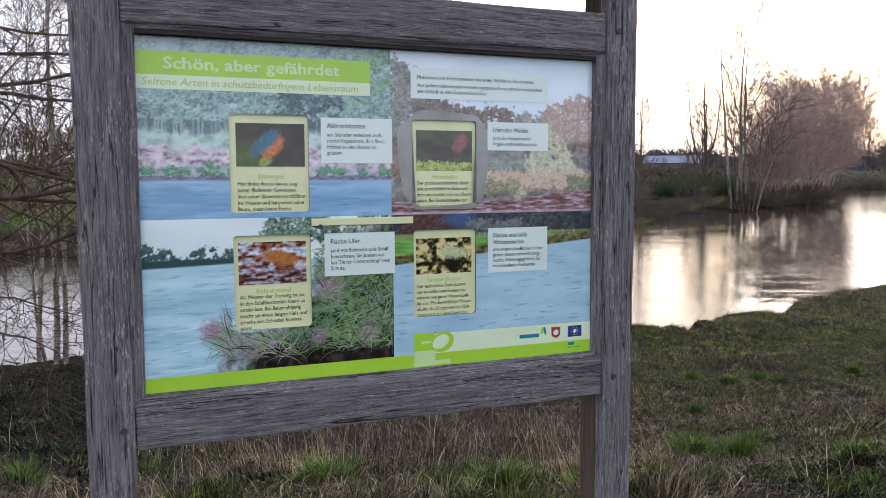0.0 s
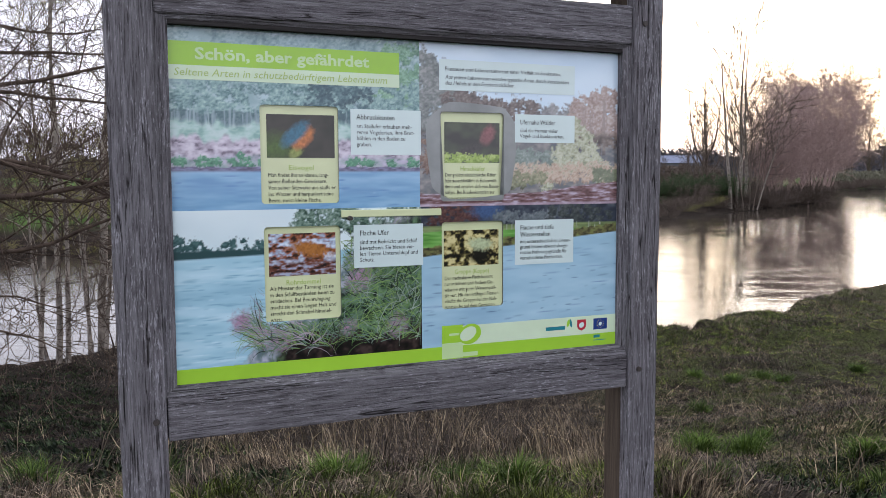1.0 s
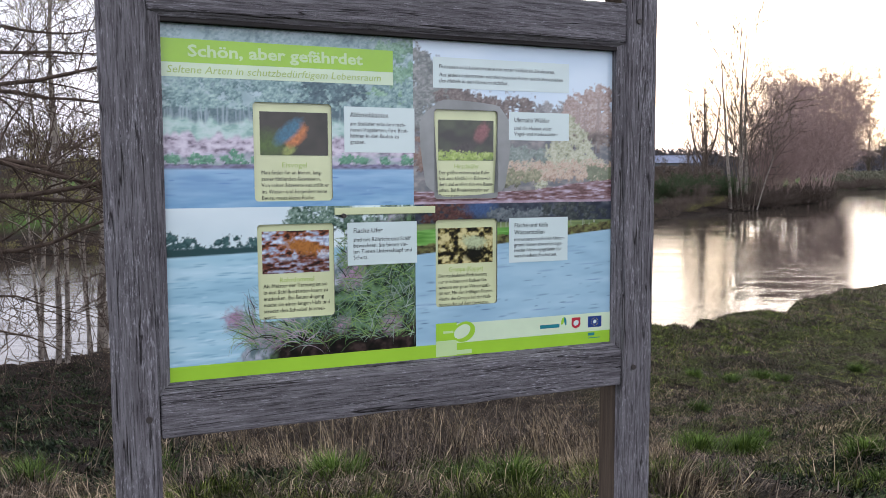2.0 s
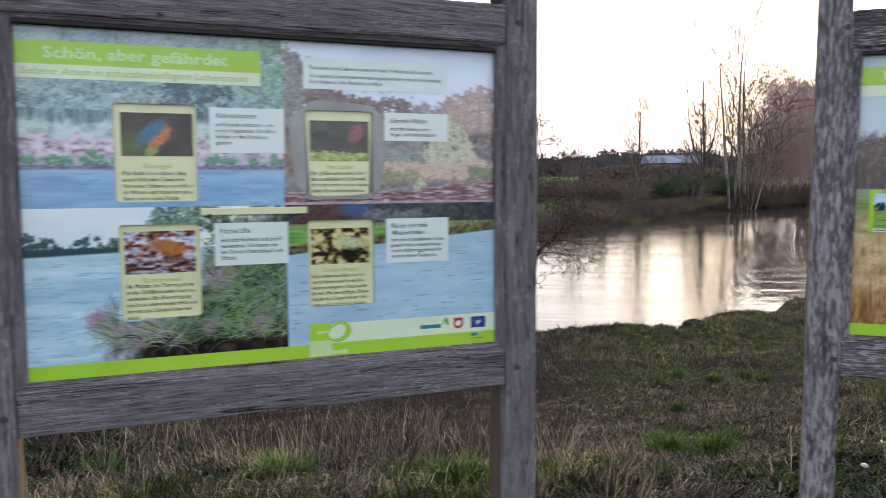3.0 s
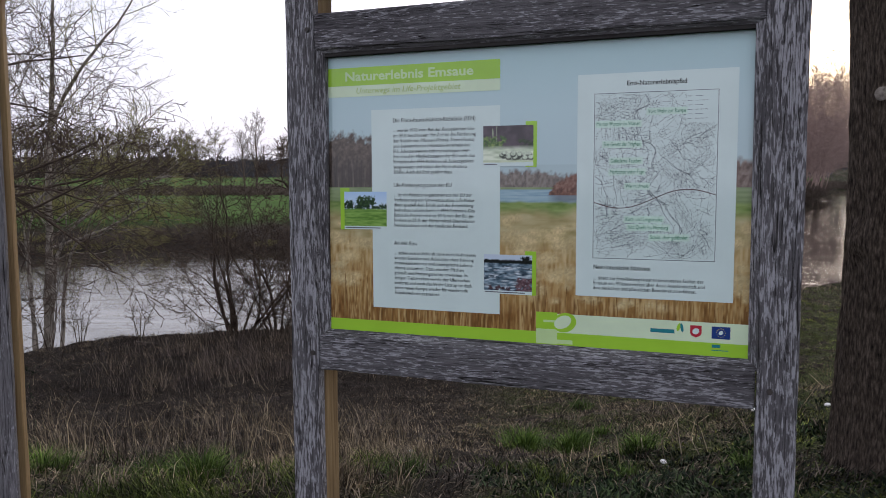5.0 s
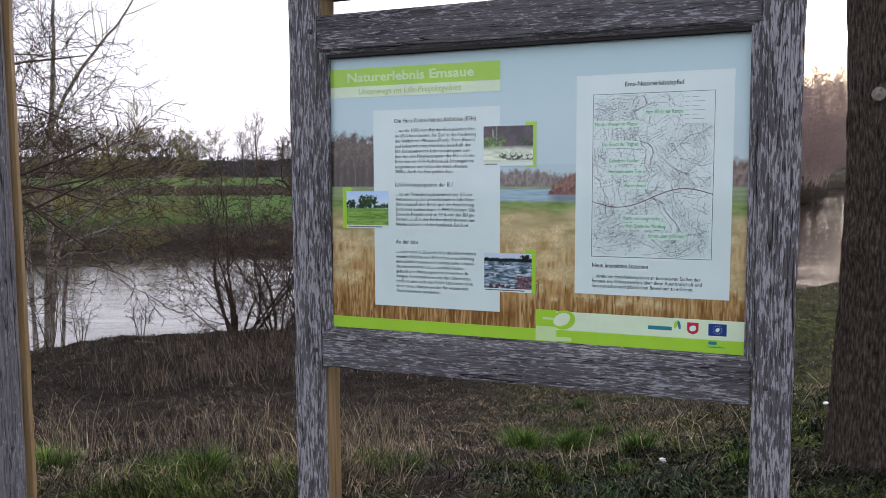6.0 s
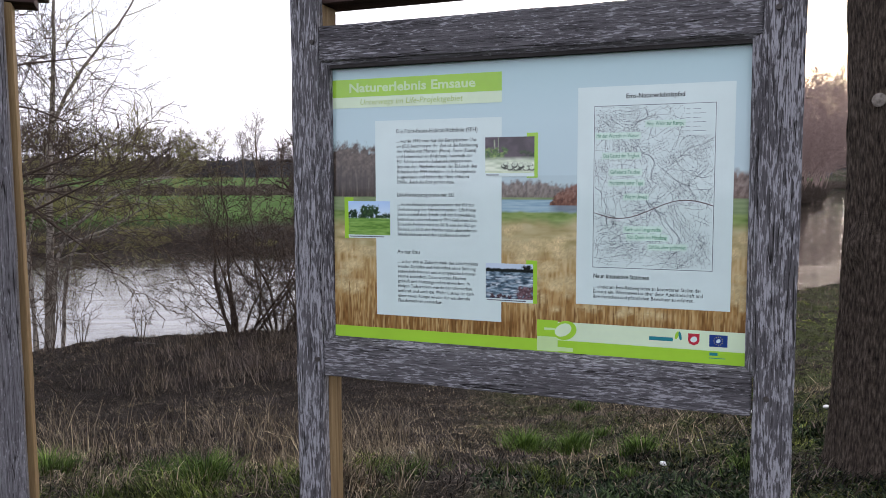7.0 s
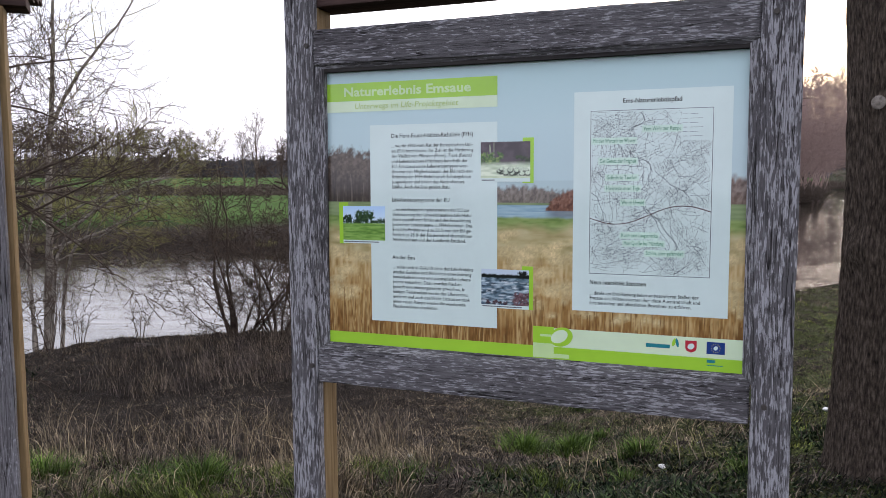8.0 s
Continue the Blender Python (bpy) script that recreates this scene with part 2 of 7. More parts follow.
def build_ground():
    xs = steps(((-1500, -300, 200), (-300, -80, 20), (-80, -24, 3), (-24, -12, 0.6), (-12, -6, 0.16), (-6, 9, 0.1), (9, 14, 0.16), (14, 34, 0.6), (34, 110, 4), (110, 400, 15), (400, 1500, 100), (1500, 3000, 500)))
    ys = steps(((-60, -8, 8), (-8, 3, 0.8), (3, 10, 0.09), (10, 22, 0.16), (22, 34, 0.22), (34, 120, 1.6), (120, 420, 8), (420, 1600, 60), (1600, 4000, 400)))
    X, Y = np.meshgrid(xs, ys)
    Z = height(X, Y)
    nx = len(xs)
    verts = np.stack([X.ravel(), Y.ravel(), Z.ravel()], 1).tolist()
    faces = [(j * nx + i, j * nx + i + 1, (j + 1) * nx + i + 1, (j + 1) * nx + i) for j in range(len(ys) - 1) for i in range(nx - 1)]
    me = mesh_from("ground", verts, faces, GROUND, True)
    side = (Y - interp(FAR_EDGE, X)).ravel()
    # rough brown pasture straight across, green meadow upstream
    f = smooth(6, 12, side) * (1 - 0.65 * (smooth(-0.02, 0.06, X / np.maximum(Y, 1)) * (1 - smooth(240, 330, Y))).ravel())
    # turf to the right and round the boards, brown litter elsewhere
    g = np.maximum(smooth(1.4, 3.2, X - 0.06 * (Y - 6)), 1 - smooth(4.5, 6.0, Y)).ravel() * (side < -6)
    # dark bare soil under the low boughs upstream
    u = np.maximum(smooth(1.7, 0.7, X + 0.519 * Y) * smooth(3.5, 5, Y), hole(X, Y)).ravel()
    u = np.maximum(u, (smooth(-0.5, -0.1, Y - interp(NEAR_EDGE, X)) * smooth(5.5, 6.3, X) * (1 - smooth(9, 10.5, X))).ravel())
    # the trodden path is bare earth
    g = g * (1 - np.exp(-((X - 2.0 - 0.12 * (Y - 6)) / 0.28) ** 2) * (1 - smooth(8.5, 10, Y))).ravel()
    col = me.color_attributes.new("field", "FLOAT_COLOR", "POINT")
    col.data.foreach_set("color", np.stack([f, g, u, np.ones_like(f)], 1).ravel())
    tagged(new("ground", me), "rough grassy embankment sloping to a river, meadow beyond", "ground", kind="structure")


build_ground()


def build_water():
    xs = steps(((-400, -60, 40), (-60, 60, 6), (60, 400, 30), (400, 2000, 200)))
    ys = steps(((12, 120, 6), (120, 500, 30), (500, 2400, 200)))
    nx = len(xs)
    verts = [(x, y, WATER_Z) for y in ys for x in xs]
    faces = [(j * nx + i, j * nx + i + 1, (j + 1) * nx + i + 1, (j + 1) * nx + i) for j in range(len(ys) - 1) for i in range(nx - 1)]
    tagged(new("water", mesh_from("water", verts, faces, WATER)), "calm brown river water reflecting the bright sky", "river", kind="structure")


build_water()

# ---- information boards ----
PW, PZ0, PZ1 = 1.17, 1.016, 1.816
CREAM, WHITE_PRINT, PALE = (0.62, 0.68, 0.40), (0.60, 0.725, 0.70), (0.60, 0.74, 0.52)
LIME, INK, TEAL = (0.32, 0.58, 0.045), (0.02, 0.025, 0.025), (0.02, 0.20, 0.24)


def print_gloss(b):
    b.inputs["Roughness"].default_value = 0.32
    b.inputs["Coat Weight"].default_value = 1.0
    b.inputs["Coat IOR"].default_value = 1.48
    b.inputs["Coat Roughness"].default_value = 0.07


def print_ink(name, color, fade=0.06):
    m, n, l, b = material(name)
    f = noise_tex(n, l, coords(n, l), 9.0, 5)
    c = Vector(color)
    l.new(ramp(n, l, f, [(0.3, tuple(c * (1 - fade))), (0.7, tuple(c * (1 + fade)))]), b.inputs["Base Color"])
    print_gloss(b)
    return m


CREAM_INK, WHITE_INK, PALE_INK = print_ink("cream_card", CREAM), print_ink("white_print", WHITE_PRINT, 0.03), print_ink("pale_green_print", PALE)
LIME_INK, BLACK_INK, TEAL_INK = print_ink("lime_green_print", LIME), print_ink("black_ink", INK), print_ink("teal_ink", TEAL)
EMBLEM_INK = print_ink("emblem_pale_print", (0.50, 0.68, 0.33))
# sky glare on the titles is put into their ink: white drawn towards lime
TITLE_INK, OLIVE_INK = print_ink("white_ink_under_glare", (0.54, 0.72, 0.35)), print_ink("olive_ink", (0.36, 0.50, 0.13))
RED_INK, BLUE_INK, GOLD_INK, GREY_INK = print_ink("red_print", (0.42, 0.03, 0.05)), print_ink("blue_print", (0.015, 0.045, 0.2)), print_ink("gold_print", (0.6, 0.5, 0.08)), print_ink("grey_patch_print", (0.24, 0.26, 0.25), 0.25)
MAP_INK, MINT_INK, LABEL_INK = print_ink("map_line_ink", (0.125, 0.135, 0.155)), print_ink("mint_label_print", (0.55, 0.74, 0.64)), print_ink("green_label_ink", (0.10, 0.30, 0.18))

def sheet(x0, x1, z0, z1, y, r=0.0):
    """A flat printed rectangle facing the path, with rounded corners where r is given."""
    bm = bmesh.new()
    bm.faces.new([bm.verts.new((x, y, z)) for x, z in outline(x0, x1, z0, z1, r)])
    return bm


def outline(x0, x1, z0, z1, r=0.0):
    if not r:
        return [(x0, z0), (x1, z0), (x1, z1), (x0, z1)]
    out = []
    for cx, cz, a0 in ((x1 - r, z0 + r, -90), (x1 - r, z1 - r, 0), (x0 + r, z1 - r, 90), (x0 + r, z0 + r, 180)):
        out += [(cx + r * math.cos(radians(a0 + 15 * i)), cz + r * math.sin(radians(a0 + 15 * i))) for i in range(7)]
    return out


def srgb(r, g, b):
    """Ink of a print, from the 0 to 255 values of its colour."""
    c = np.array((r, g, b), float) / 255
    return 1.05 * np.where(c < 0.04045, c / 12.92, ((c + 0.055) / 1.055) ** 2.4)


class Canvas:
    """A printed photograph, laid down in inks on a fine flat grid: x along the board, z up."""

    def __init__(self, x0, x1, z0, z1, cell=0.0025):
        self.box = (x0, x1, z0, z1)
        self.nx, self.nz = int((x1 - x0) / cell) + 1, int((z1 - z0) / cell) + 1
        self.X, self.Z = np.meshgrid(np.linspace(x0, x1, self.nx), np.linspace(z0, z1, self.nz))
        self.C = np.zeros(self.X.shape + (3,))

    def noise(self, sx, sz, seed):
        return fbm(self.X * (0.01 / sx), self.Z * (0.01 / sz), 0.01, seed)

    def lay(self, mask, ink, at=...):
        part_c = self.C[at]
        a = np.clip(mask, 0, 1)[..., None] if np.ndim(mask) else mask
        self.C[at] = part_c * (1 - a) + np.asarray(ink) * a

    def near(self, x, z, rx, rz):
        """The part of the grid round a place."""
        x0, x1, z0, z1 = self.box
        i = [min(self.nx, max(0, int((v - x0) / (x1 - x0) * (self.nx - 1)))) for v in (x - rx, x + rx)]
        j = [min(self.nz, max(0, int((v - z0) / (z1 - z0) * (self.nz - 1)))) for v in (z - rz, z + rz)]
        return slice(j[0], j[1] + 2), slice(i[0], i[1] + 2)

    def tones(self, f, *inks):
        """Inks chosen by a field between 0 and 1."""
        k = np.linspace(0, 1, len(inks))
        f = np.clip(f, 0, 1)
        return np.stack([np.interp(f, k, [i[c] for i in inks]) for c in range(3)], -1)

    def below(self, edge, soft=0.002):
        return np.clip((edge - self.Z) / soft + 0.5, 0, 1)

    def between(self, a, b, soft=0.003):
        return np.clip((self.X - a) / soft + 0.5, 0, 1) * np.clip((b - self.X) / soft + 0.5, 0, 1)

    def mottled(self, mask, sx, sz, seed, *inks, gain=2.2):
        self.lay(mask, self.tones(0.5 + gain * (self.noise(sx, sz, seed) - 0.5), *inks))

    def crowns(self, count, x0, x1, low, high, r, seed, *inks, rag=0.85, light=0.26):
        """Rounded leafy masses, lit from above, the lower ones in front."""
        rng = np.random.RandomState(seed)
        n1, n2 = self.noise(r * 0.45, r * 0.4, seed + 1), self.noise(0.005, 0.004, seed + 2)
        cx = rng.uniform(x0, x1, count)
        top = high(cx) if callable(high) else np.full(count, high)
        cz = low + (top - low) * rng.uniform(0, 1, count)
        for i in np.argsort(-cz):
            q = r * rng.uniform(0.6, 1.3)
            at = self.near(cx[i], cz[i], 2 * q, 2 * q)
            X, Z, fine = self.X[at] - cx[i], self.Z[at] - cz[i], n2[at] - 0.5
            d = np.hypot(X / q, Z / (q * 0.85)) + rag * 2 * (n1[at] - 0.5) + 0.8 * fine
            self.lay((1 - d) * 2.6, self.tones(0.46 + light * Z / q + 1.1 * fine + rng.uniform(-0.14, 0.14), *inks), at)

    def trunks(self, count, x0, x1, z0, z1, ink, seed, width=0.0016):
        rng = np.random.RandomState(seed)
        for _ in range(count):
            x, lean, top = rng.uniform(x0, x1), rng.uniform(-0.12, 0.12), z1 - rng.uniform(0, 0.35) * (z1 - z0)
            w = width * rng.uniform(0.6, 1.4)
            at = self.near(x, (z0 + z1) / 2, 0.03, (z1 - z0) / 2)
            X, Z = self.X[at], self.Z[at]
            self.lay(np.clip(1.3 - np.abs(X - x - lean * (Z - z0)) / w, 0, 1) * (Z > z0) * (Z < top) * rng.uniform(0.4, 0.9), ink, at)

    def dashes(self, mask, count, ink, seed, long=0.03, thick=0.0016):
        """Short dark or bright ripples on water."""
        rng = np.random.RandomState(seed)
        x0, x1, z0, z1 = self.box
        f = np.zeros_like(self.X)
        for _ in range(count):
            x, z, l = rng.uniform(x0, x1), rng.uniform(z0, z1), long * rng.uniform(0.3, 1.2)
            at = self.near(x, z, 1.5 * l, 0.006)
            X, Z = self.X[at] - x, self.Z[at] - z
            f[at] = np.maximum(f[at], np.clip(1.4 - np.abs(X) / l, 0, 1) * np.clip(1.3 - np.abs(Z - 0.03 * X) / thick, 0, 1) * rng.uniform(0.3, 0.9))
        self.lay(f * mask, ink)

    def spot(self, x, z, r, sx, tilt, ink, soft=0.35, grain=0.35):
        """A plain soft-edged patch of colour."""
        at = self.near(x, z, 3 * r * sx, 3 * r * sx)
        X, Z = self.X[at], self.Z[at]
        u = (X - x) * math.cos(tilt) + (Z - z) * math.sin(tilt)
        v = -(X - x) * math.sin(tilt) + (Z - z) * math.cos(tilt)
        d = np.hypot(u / (r * sx), v / r) + grain * (fbm(X, Z, 0.006, 77) - 0.5)
        self.lay((1 - d) / soft + 0.5, np.asarray(ink) * (1 + 0.8 * (fbm(X, Z, 0.004, 78) - 0.5))[..., None], at)

    def sheet(self, name, parent, y, holes=(), r=0.009, label=""):
        """The print as one sheet, with rounded windows cut out of it."""
        P = np.stack([self.X, np.full_like(self.X, y), self.Z], -1)
        keep = np.ones((self.nz - 1, self.nx - 1), bool)
        for a, b, c, d in holes:
            qx, qz = np.abs(P[..., 0] - (a + b) / 2) - (b - a) / 2 + r, np.abs(P[..., 2] - (c + d) / 2) - (d - c) / 2 + r
            gap = np.hypot(np.maximum(qx, 0), np.maximum(qz, 0)) + np.minimum(np.maximum(qx, qz), 0) - r
            inside = gap < 0
            keep &= ~(inside[:-1, :-1] & inside[1:, :-1] & inside[:-1, 1:] & inside[1:, 1:])
            # edge points slide out to the rim of the window
            corner = (qx > 0) & (qz > 0)
            ln = np.hypot(qx, qz) + 1e-9
            gx = np.where(corner, qx / ln, qx > qz) * np.sign(P[..., 0] - (a + b) / 2)
            gz = np.where(corner, qz / ln, qx <= qz) * np.sign(P[..., 2] - (c + d) / 2)
            P[..., 0] -= np.where(inside, gap * gx, 0)
            P[..., 2] -= np.where(inside, gap * gz, 0)
        j, i = np.nonzero(keep)
        q = j * self.nx + i
        faces = np.stack([q, q + 1, q + self.nx + 1, q + self.nx], 1)
        used, back = np.unique(faces, return_inverse=True)
        me = mesh_from(name, P.reshape(-1, 3)[used].tolist(), back.reshape(faces.shape).tolist(), PRINT_INK)
        col = me.color_attributes.new("ink", "FLOAT_COLOR", "POINT")
        col.data.foreach_set("color", np.concatenate([np.clip(self.C.reshape(-1, 3)[used], 0.004, 0.9), np.ones((len(used), 1))], 1).ravel())
        ob = new(name, me)
        ob.parent = parent
        for hole_box in holes:
            bm = bmesh.new()
            pts = outline(*hole_box, r)
            rings = [[bm.verts.new((x, yy, z)) for x, z in pts] for yy in (y, y + 0.006)]
            for k in range(len(pts)):
                e = (k + 1) % len(pts)
                bm.faces.new((rings[0][k], rings[0][e], rings[1][e], rings[1][k]))
            part("window_edge", bm, EDGE_INK, ob, "cut edge of the window in the print")
        return tagged(ob, label)


def printed_ink():
    m, n, l, b = material("photographic_print")
    at = n.new("ShaderNodeVertexColor")
    at.layer_name = "ink"
    l.new(at.outputs[0], b.inputs["Base Color"])
    print_gloss(b)
    return m


PRINT_INK, EDGE_INK = printed_ink(), print_ink("cut_print_edge", (0.12, 0.13, 0.11), 0.2)


def steep_bank_photo():
    c = Canvas(-0.004, 0.589, 1.41, PZ1 + 0.004)
    c.mottled(1, 0.05, 0.04, 1, srgb(138, 166, 170), srgb(172, 196, 200))
    c.crowns(60, 0, 0.6, 1.70, 1.83, 0.035, 2, srgb(92, 122, 126), srgb(136, 164, 166), srgb(178, 202, 204))
    c.crowns(26, 0.5, 0.6, 1.62, 1.80, 0.03, 3, srgb(62, 98, 84), srgb(108, 150, 122), srgb(160, 196, 170))
    c.crowns(120, 0, 0.6, 1.625, 1.70, 0.026, 4, srgb(52, 82, 88), srgb(92, 126, 128), srgb(140, 172, 168), srgb(176, 204, 198))
    c.crowns(30, 0.32, 0.46, 1.63, 1.70, 0.022, 5, srgb(36, 60, 70), srgb(66, 96, 104), srgb(110, 142, 144))
    c.lay(c.below(1.632 + 0.02 * (c.noise(0.03, 1, 6) - 0.5)) * 0.75, srgb(70, 98, 106))
    c.trunks(70, 0, 0.59, 1.595, 1.645, srgb(150, 172, 178), 7, 0.002)
    c.mottled(c.below(1.606 + 0.03 * (c.noise(0.02, 1, 8) - 0.5), 0.012), 0.018, 0.008, 9, srgb(128, 166, 158), srgb(166, 198, 190), srgb(186, 208, 204))
    c.mottled(c.below(1.572 + 0.05 * (c.noise(0.025, 1, 10) - 0.5), 0.01), 0.014, 0.008, 11, srgb(104, 96, 110), srgb(168, 160, 174), srgb(194, 188, 200), srgb(208, 204, 212), gain=1.9)
    c.mottled(c.below(1.53 + 0.02 * (c.noise(0.03, 1, 12) - 0.5), 0.01) * 0.7, 0.02, 0.008, 13, srgb(112, 150, 142), srgb(178, 174, 196))
    for x, r in ((0.155, 0.024), (0.07, 0.016), (0.095, 0.012), (0.205, 0.014), (0.02, 0.012), (0.42, 0.016), (0.45, 0.014), (0.52, 0.012), (0.57, 0.012)):
        c.crowns(int(r * 900), x - r, x + r, 1.512, 1.512 + r, 0.009, int(x * 1000), srgb(46, 92, 76), srgb(80, 138, 108), srgb(128, 180, 150), light=0.3)
    c.mottled(c.below(1.508 + 0.008 * (c.noise(0.012, 1, 14) - 0.5)), 0.012, 0.004, 15, srgb(78, 72, 96), srgb(120, 122, 152))
    c.mottled(c.below(1.498, 0.005), 0.09, 0.012, 16, srgb(102, 148, 186), srgb(122, 166, 198), srgb(144, 184, 210), gain=1.4)
    water = c.below(1.497)
    c.dashes(water, 140, srgb(74, 118, 172), 17, 0.016, 0.0015)
    c.dashes(water * c.between(0.46, 0.54, 0.03) * (np.abs(c.Z - 1.45) < 0.012), 120, srgb(176, 206, 232), 18, 0.01)
    return c


def autumn_river_photo():
    c = Canvas(0.589, PW + 0.004, 1.41, PZ1 + 0.004)
    c.mottled(1, 0.2, 0.08, 21, srgb(190, 212, 226), srgb(208, 226, 236))
    c.crowns(70, 0.585, 0.70, 1.60, lambda x: 1.80 - 0.9 * (x - 0.589), 0.028, 22, srgb(74, 82, 84), srgb(112, 120, 118), srgb(156, 160, 156))
    c.crowns(80, 0.66, 0.94, 1.60, lambda x: 1.705 - 0.18 * (x - 0.66), 0.024, 23, srgb(66, 62, 62), srgb(104, 96, 92), srgb(144, 134, 128))
    c.crowns(60, 0.93, 1.05, 1.60, 1.655, 0.022, 24, srgb(96, 98, 100), srgb(132, 134, 134), srgb(166, 168, 166))
    c.crowns(120, 1.03, 1.17, 1.58, lambda x: 1.70 + 0.02 * np.sin(40 * x), 0.026, 25, srgb(106, 96, 92), srgb(144, 126, 118), srgb(172, 156, 148), srgb(190, 182, 176))
    c.trunks(9, 1.04, 1.17, 1.54, 1.70, srgb(150, 138, 132), 26, 0.0022)
    c.mottled(c.below(1.60 + 0.02 * (c.noise(0.03, 1, 27) - 0.5), 0.02) * 0.85, 0.02, 0.012, 28, srgb(56, 52, 50), srgb(94, 86, 80), srgb(128, 118, 108))
    c.crowns(150, 0.94, 1.13, 1.51, lambda x: 1.63 - 2.6 * (x - 1.035) ** 2 / 0.1, 0.021, 29, srgb(104, 112, 92), srgb(148, 154, 126), srgb(182, 186, 160), srgb(198, 202, 184))
    c.crowns(60, 0.6, 0.72, 1.50, 1.57, 0.02, 30, srgb(80, 66, 60), srgb(122, 100, 88), srgb(150, 136, 120))
    c.crowns(40, 0.86, 0.95, 1.505, 1.55, 0.016, 31, srgb(84, 98, 92), srgb(122, 138, 130), srgb(156, 168, 160))
    c.crowns(150, 0.83, 1.17, 1.475, 1.515, 0.014, 32, srgb(124, 106, 92), srgb(172, 150, 130), srgb(196, 180, 160), srgb(140, 150, 124))
    c.crowns(40, 0.82, 0.94, 1.462, 1.492, 0.013, 33, srgb(80, 84, 66), srgb(128, 132, 102), srgb(170, 168, 140))
    c.crowns(30, 1.10, 1.17, 1.475, 1.50, 0.013, 34, srgb(92, 100, 80), srgb(128, 138, 110))
    c.mottled(c.below(1.452 + 0.03 * np.clip((c.X - 0.9) / 0.27, 0, 1) - 0.01 + 0.006 * (c.noise(0.02, 1, 35) - 0.5)), 0.022, 0.004, 36, srgb(84, 60, 60), srgb(116, 88, 88), srgb(142, 120, 126), srgb(184, 174, 188), gain=2.0)
    c.lay(c.below(1.416) * 0.5, srgb(190, 176, 190))
    return c


def reed_shore_photo():
    c = Canvas(-0.004, 0.592, PZ0 - 0.004, 1.41)
    c.mottled(1, 0.2, 0.08, 41, srgb(196, 216, 220), srgb(212, 228, 230))
    c.crowns(60, 0, 0.22, 1.305, lambda x: 1.335 + 0.012 * np.sin(60 * x) + 0.008 * np.sin(140 * x), 0.012, 42, srgb(34, 62, 62), srgb(56, 88, 88), srgb(92, 122, 122))
    c.lay(c.below(1.318) * c.between(-1, 0.24), srgb(44, 72, 74))
    c.mottled(c.below(1.302 + 0.03 * (c.X - 0.1), 0.003), 0.16, 0.02, 43, srgb(140, 182, 200), srgb(158, 198, 212), srgb(180, 212, 222), gain=1.6)
    c.dashes(c.below(1.295), 420, srgb(112, 158, 182), 44, 0.018, 0.0016)
    c.dashes(c.below(1.28), 200, srgb(190, 218, 228), 45, 0.02, 0.0018)
    c.crowns(70, 0.285, 0.6, 1.36, 1.42, 0.02, 46, srgb(30, 48, 44), srgb(60, 86, 74), srgb(112, 138, 122), srgb(164, 182, 172))
    fringe = 1.075 + 0.95 * (c.X - 0.16) + 0.12 * (c.noise(0.03, 0.03, 47) - 0.5)
    c.mottled(c.below(np.minimum(fringe, 1.40), 0.02) * 0.8, 0.012, 0.014, 48, srgb(70, 78, 74), srgb(128, 132, 134), srgb(164, 160, 172), gain=2.4)
    thick = 1.04 + 0.95 * (c.X - 0.20) + 0.10 * (c.noise(0.025, 0.025, 49) - 0.5)
    c.mottled(c.below(np.minimum(thick, 1.385), 0.02), 0.012, 0.016, 50, srgb(22, 32, 28), srgb(60, 84, 62), srgb(104, 136, 98), gain=2.4)
    c.mottled(c.below(1.112 + 0.06 * (c.noise(0.03, 0.03, 51) - 0.5), 0.02) * c.between(0.235, 1, 0.03), 0.016, 0.016, 52, srgb(12, 12, 13), srgb(30, 24, 24), srgb(62, 50, 48), gain=2.0)
    for x, z, r in ((0.43, 1.235, 0.026), (0.525, 1.115, 0.022), (0.235, 1.10, 0.02), (0.15, 1.15, 0.022), (0.40, 1.12, 0.016)):
        c.spot(x, z, r, 1.2, 0.6, srgb(156, 128, 150), 0.9, 1.2)
    return c


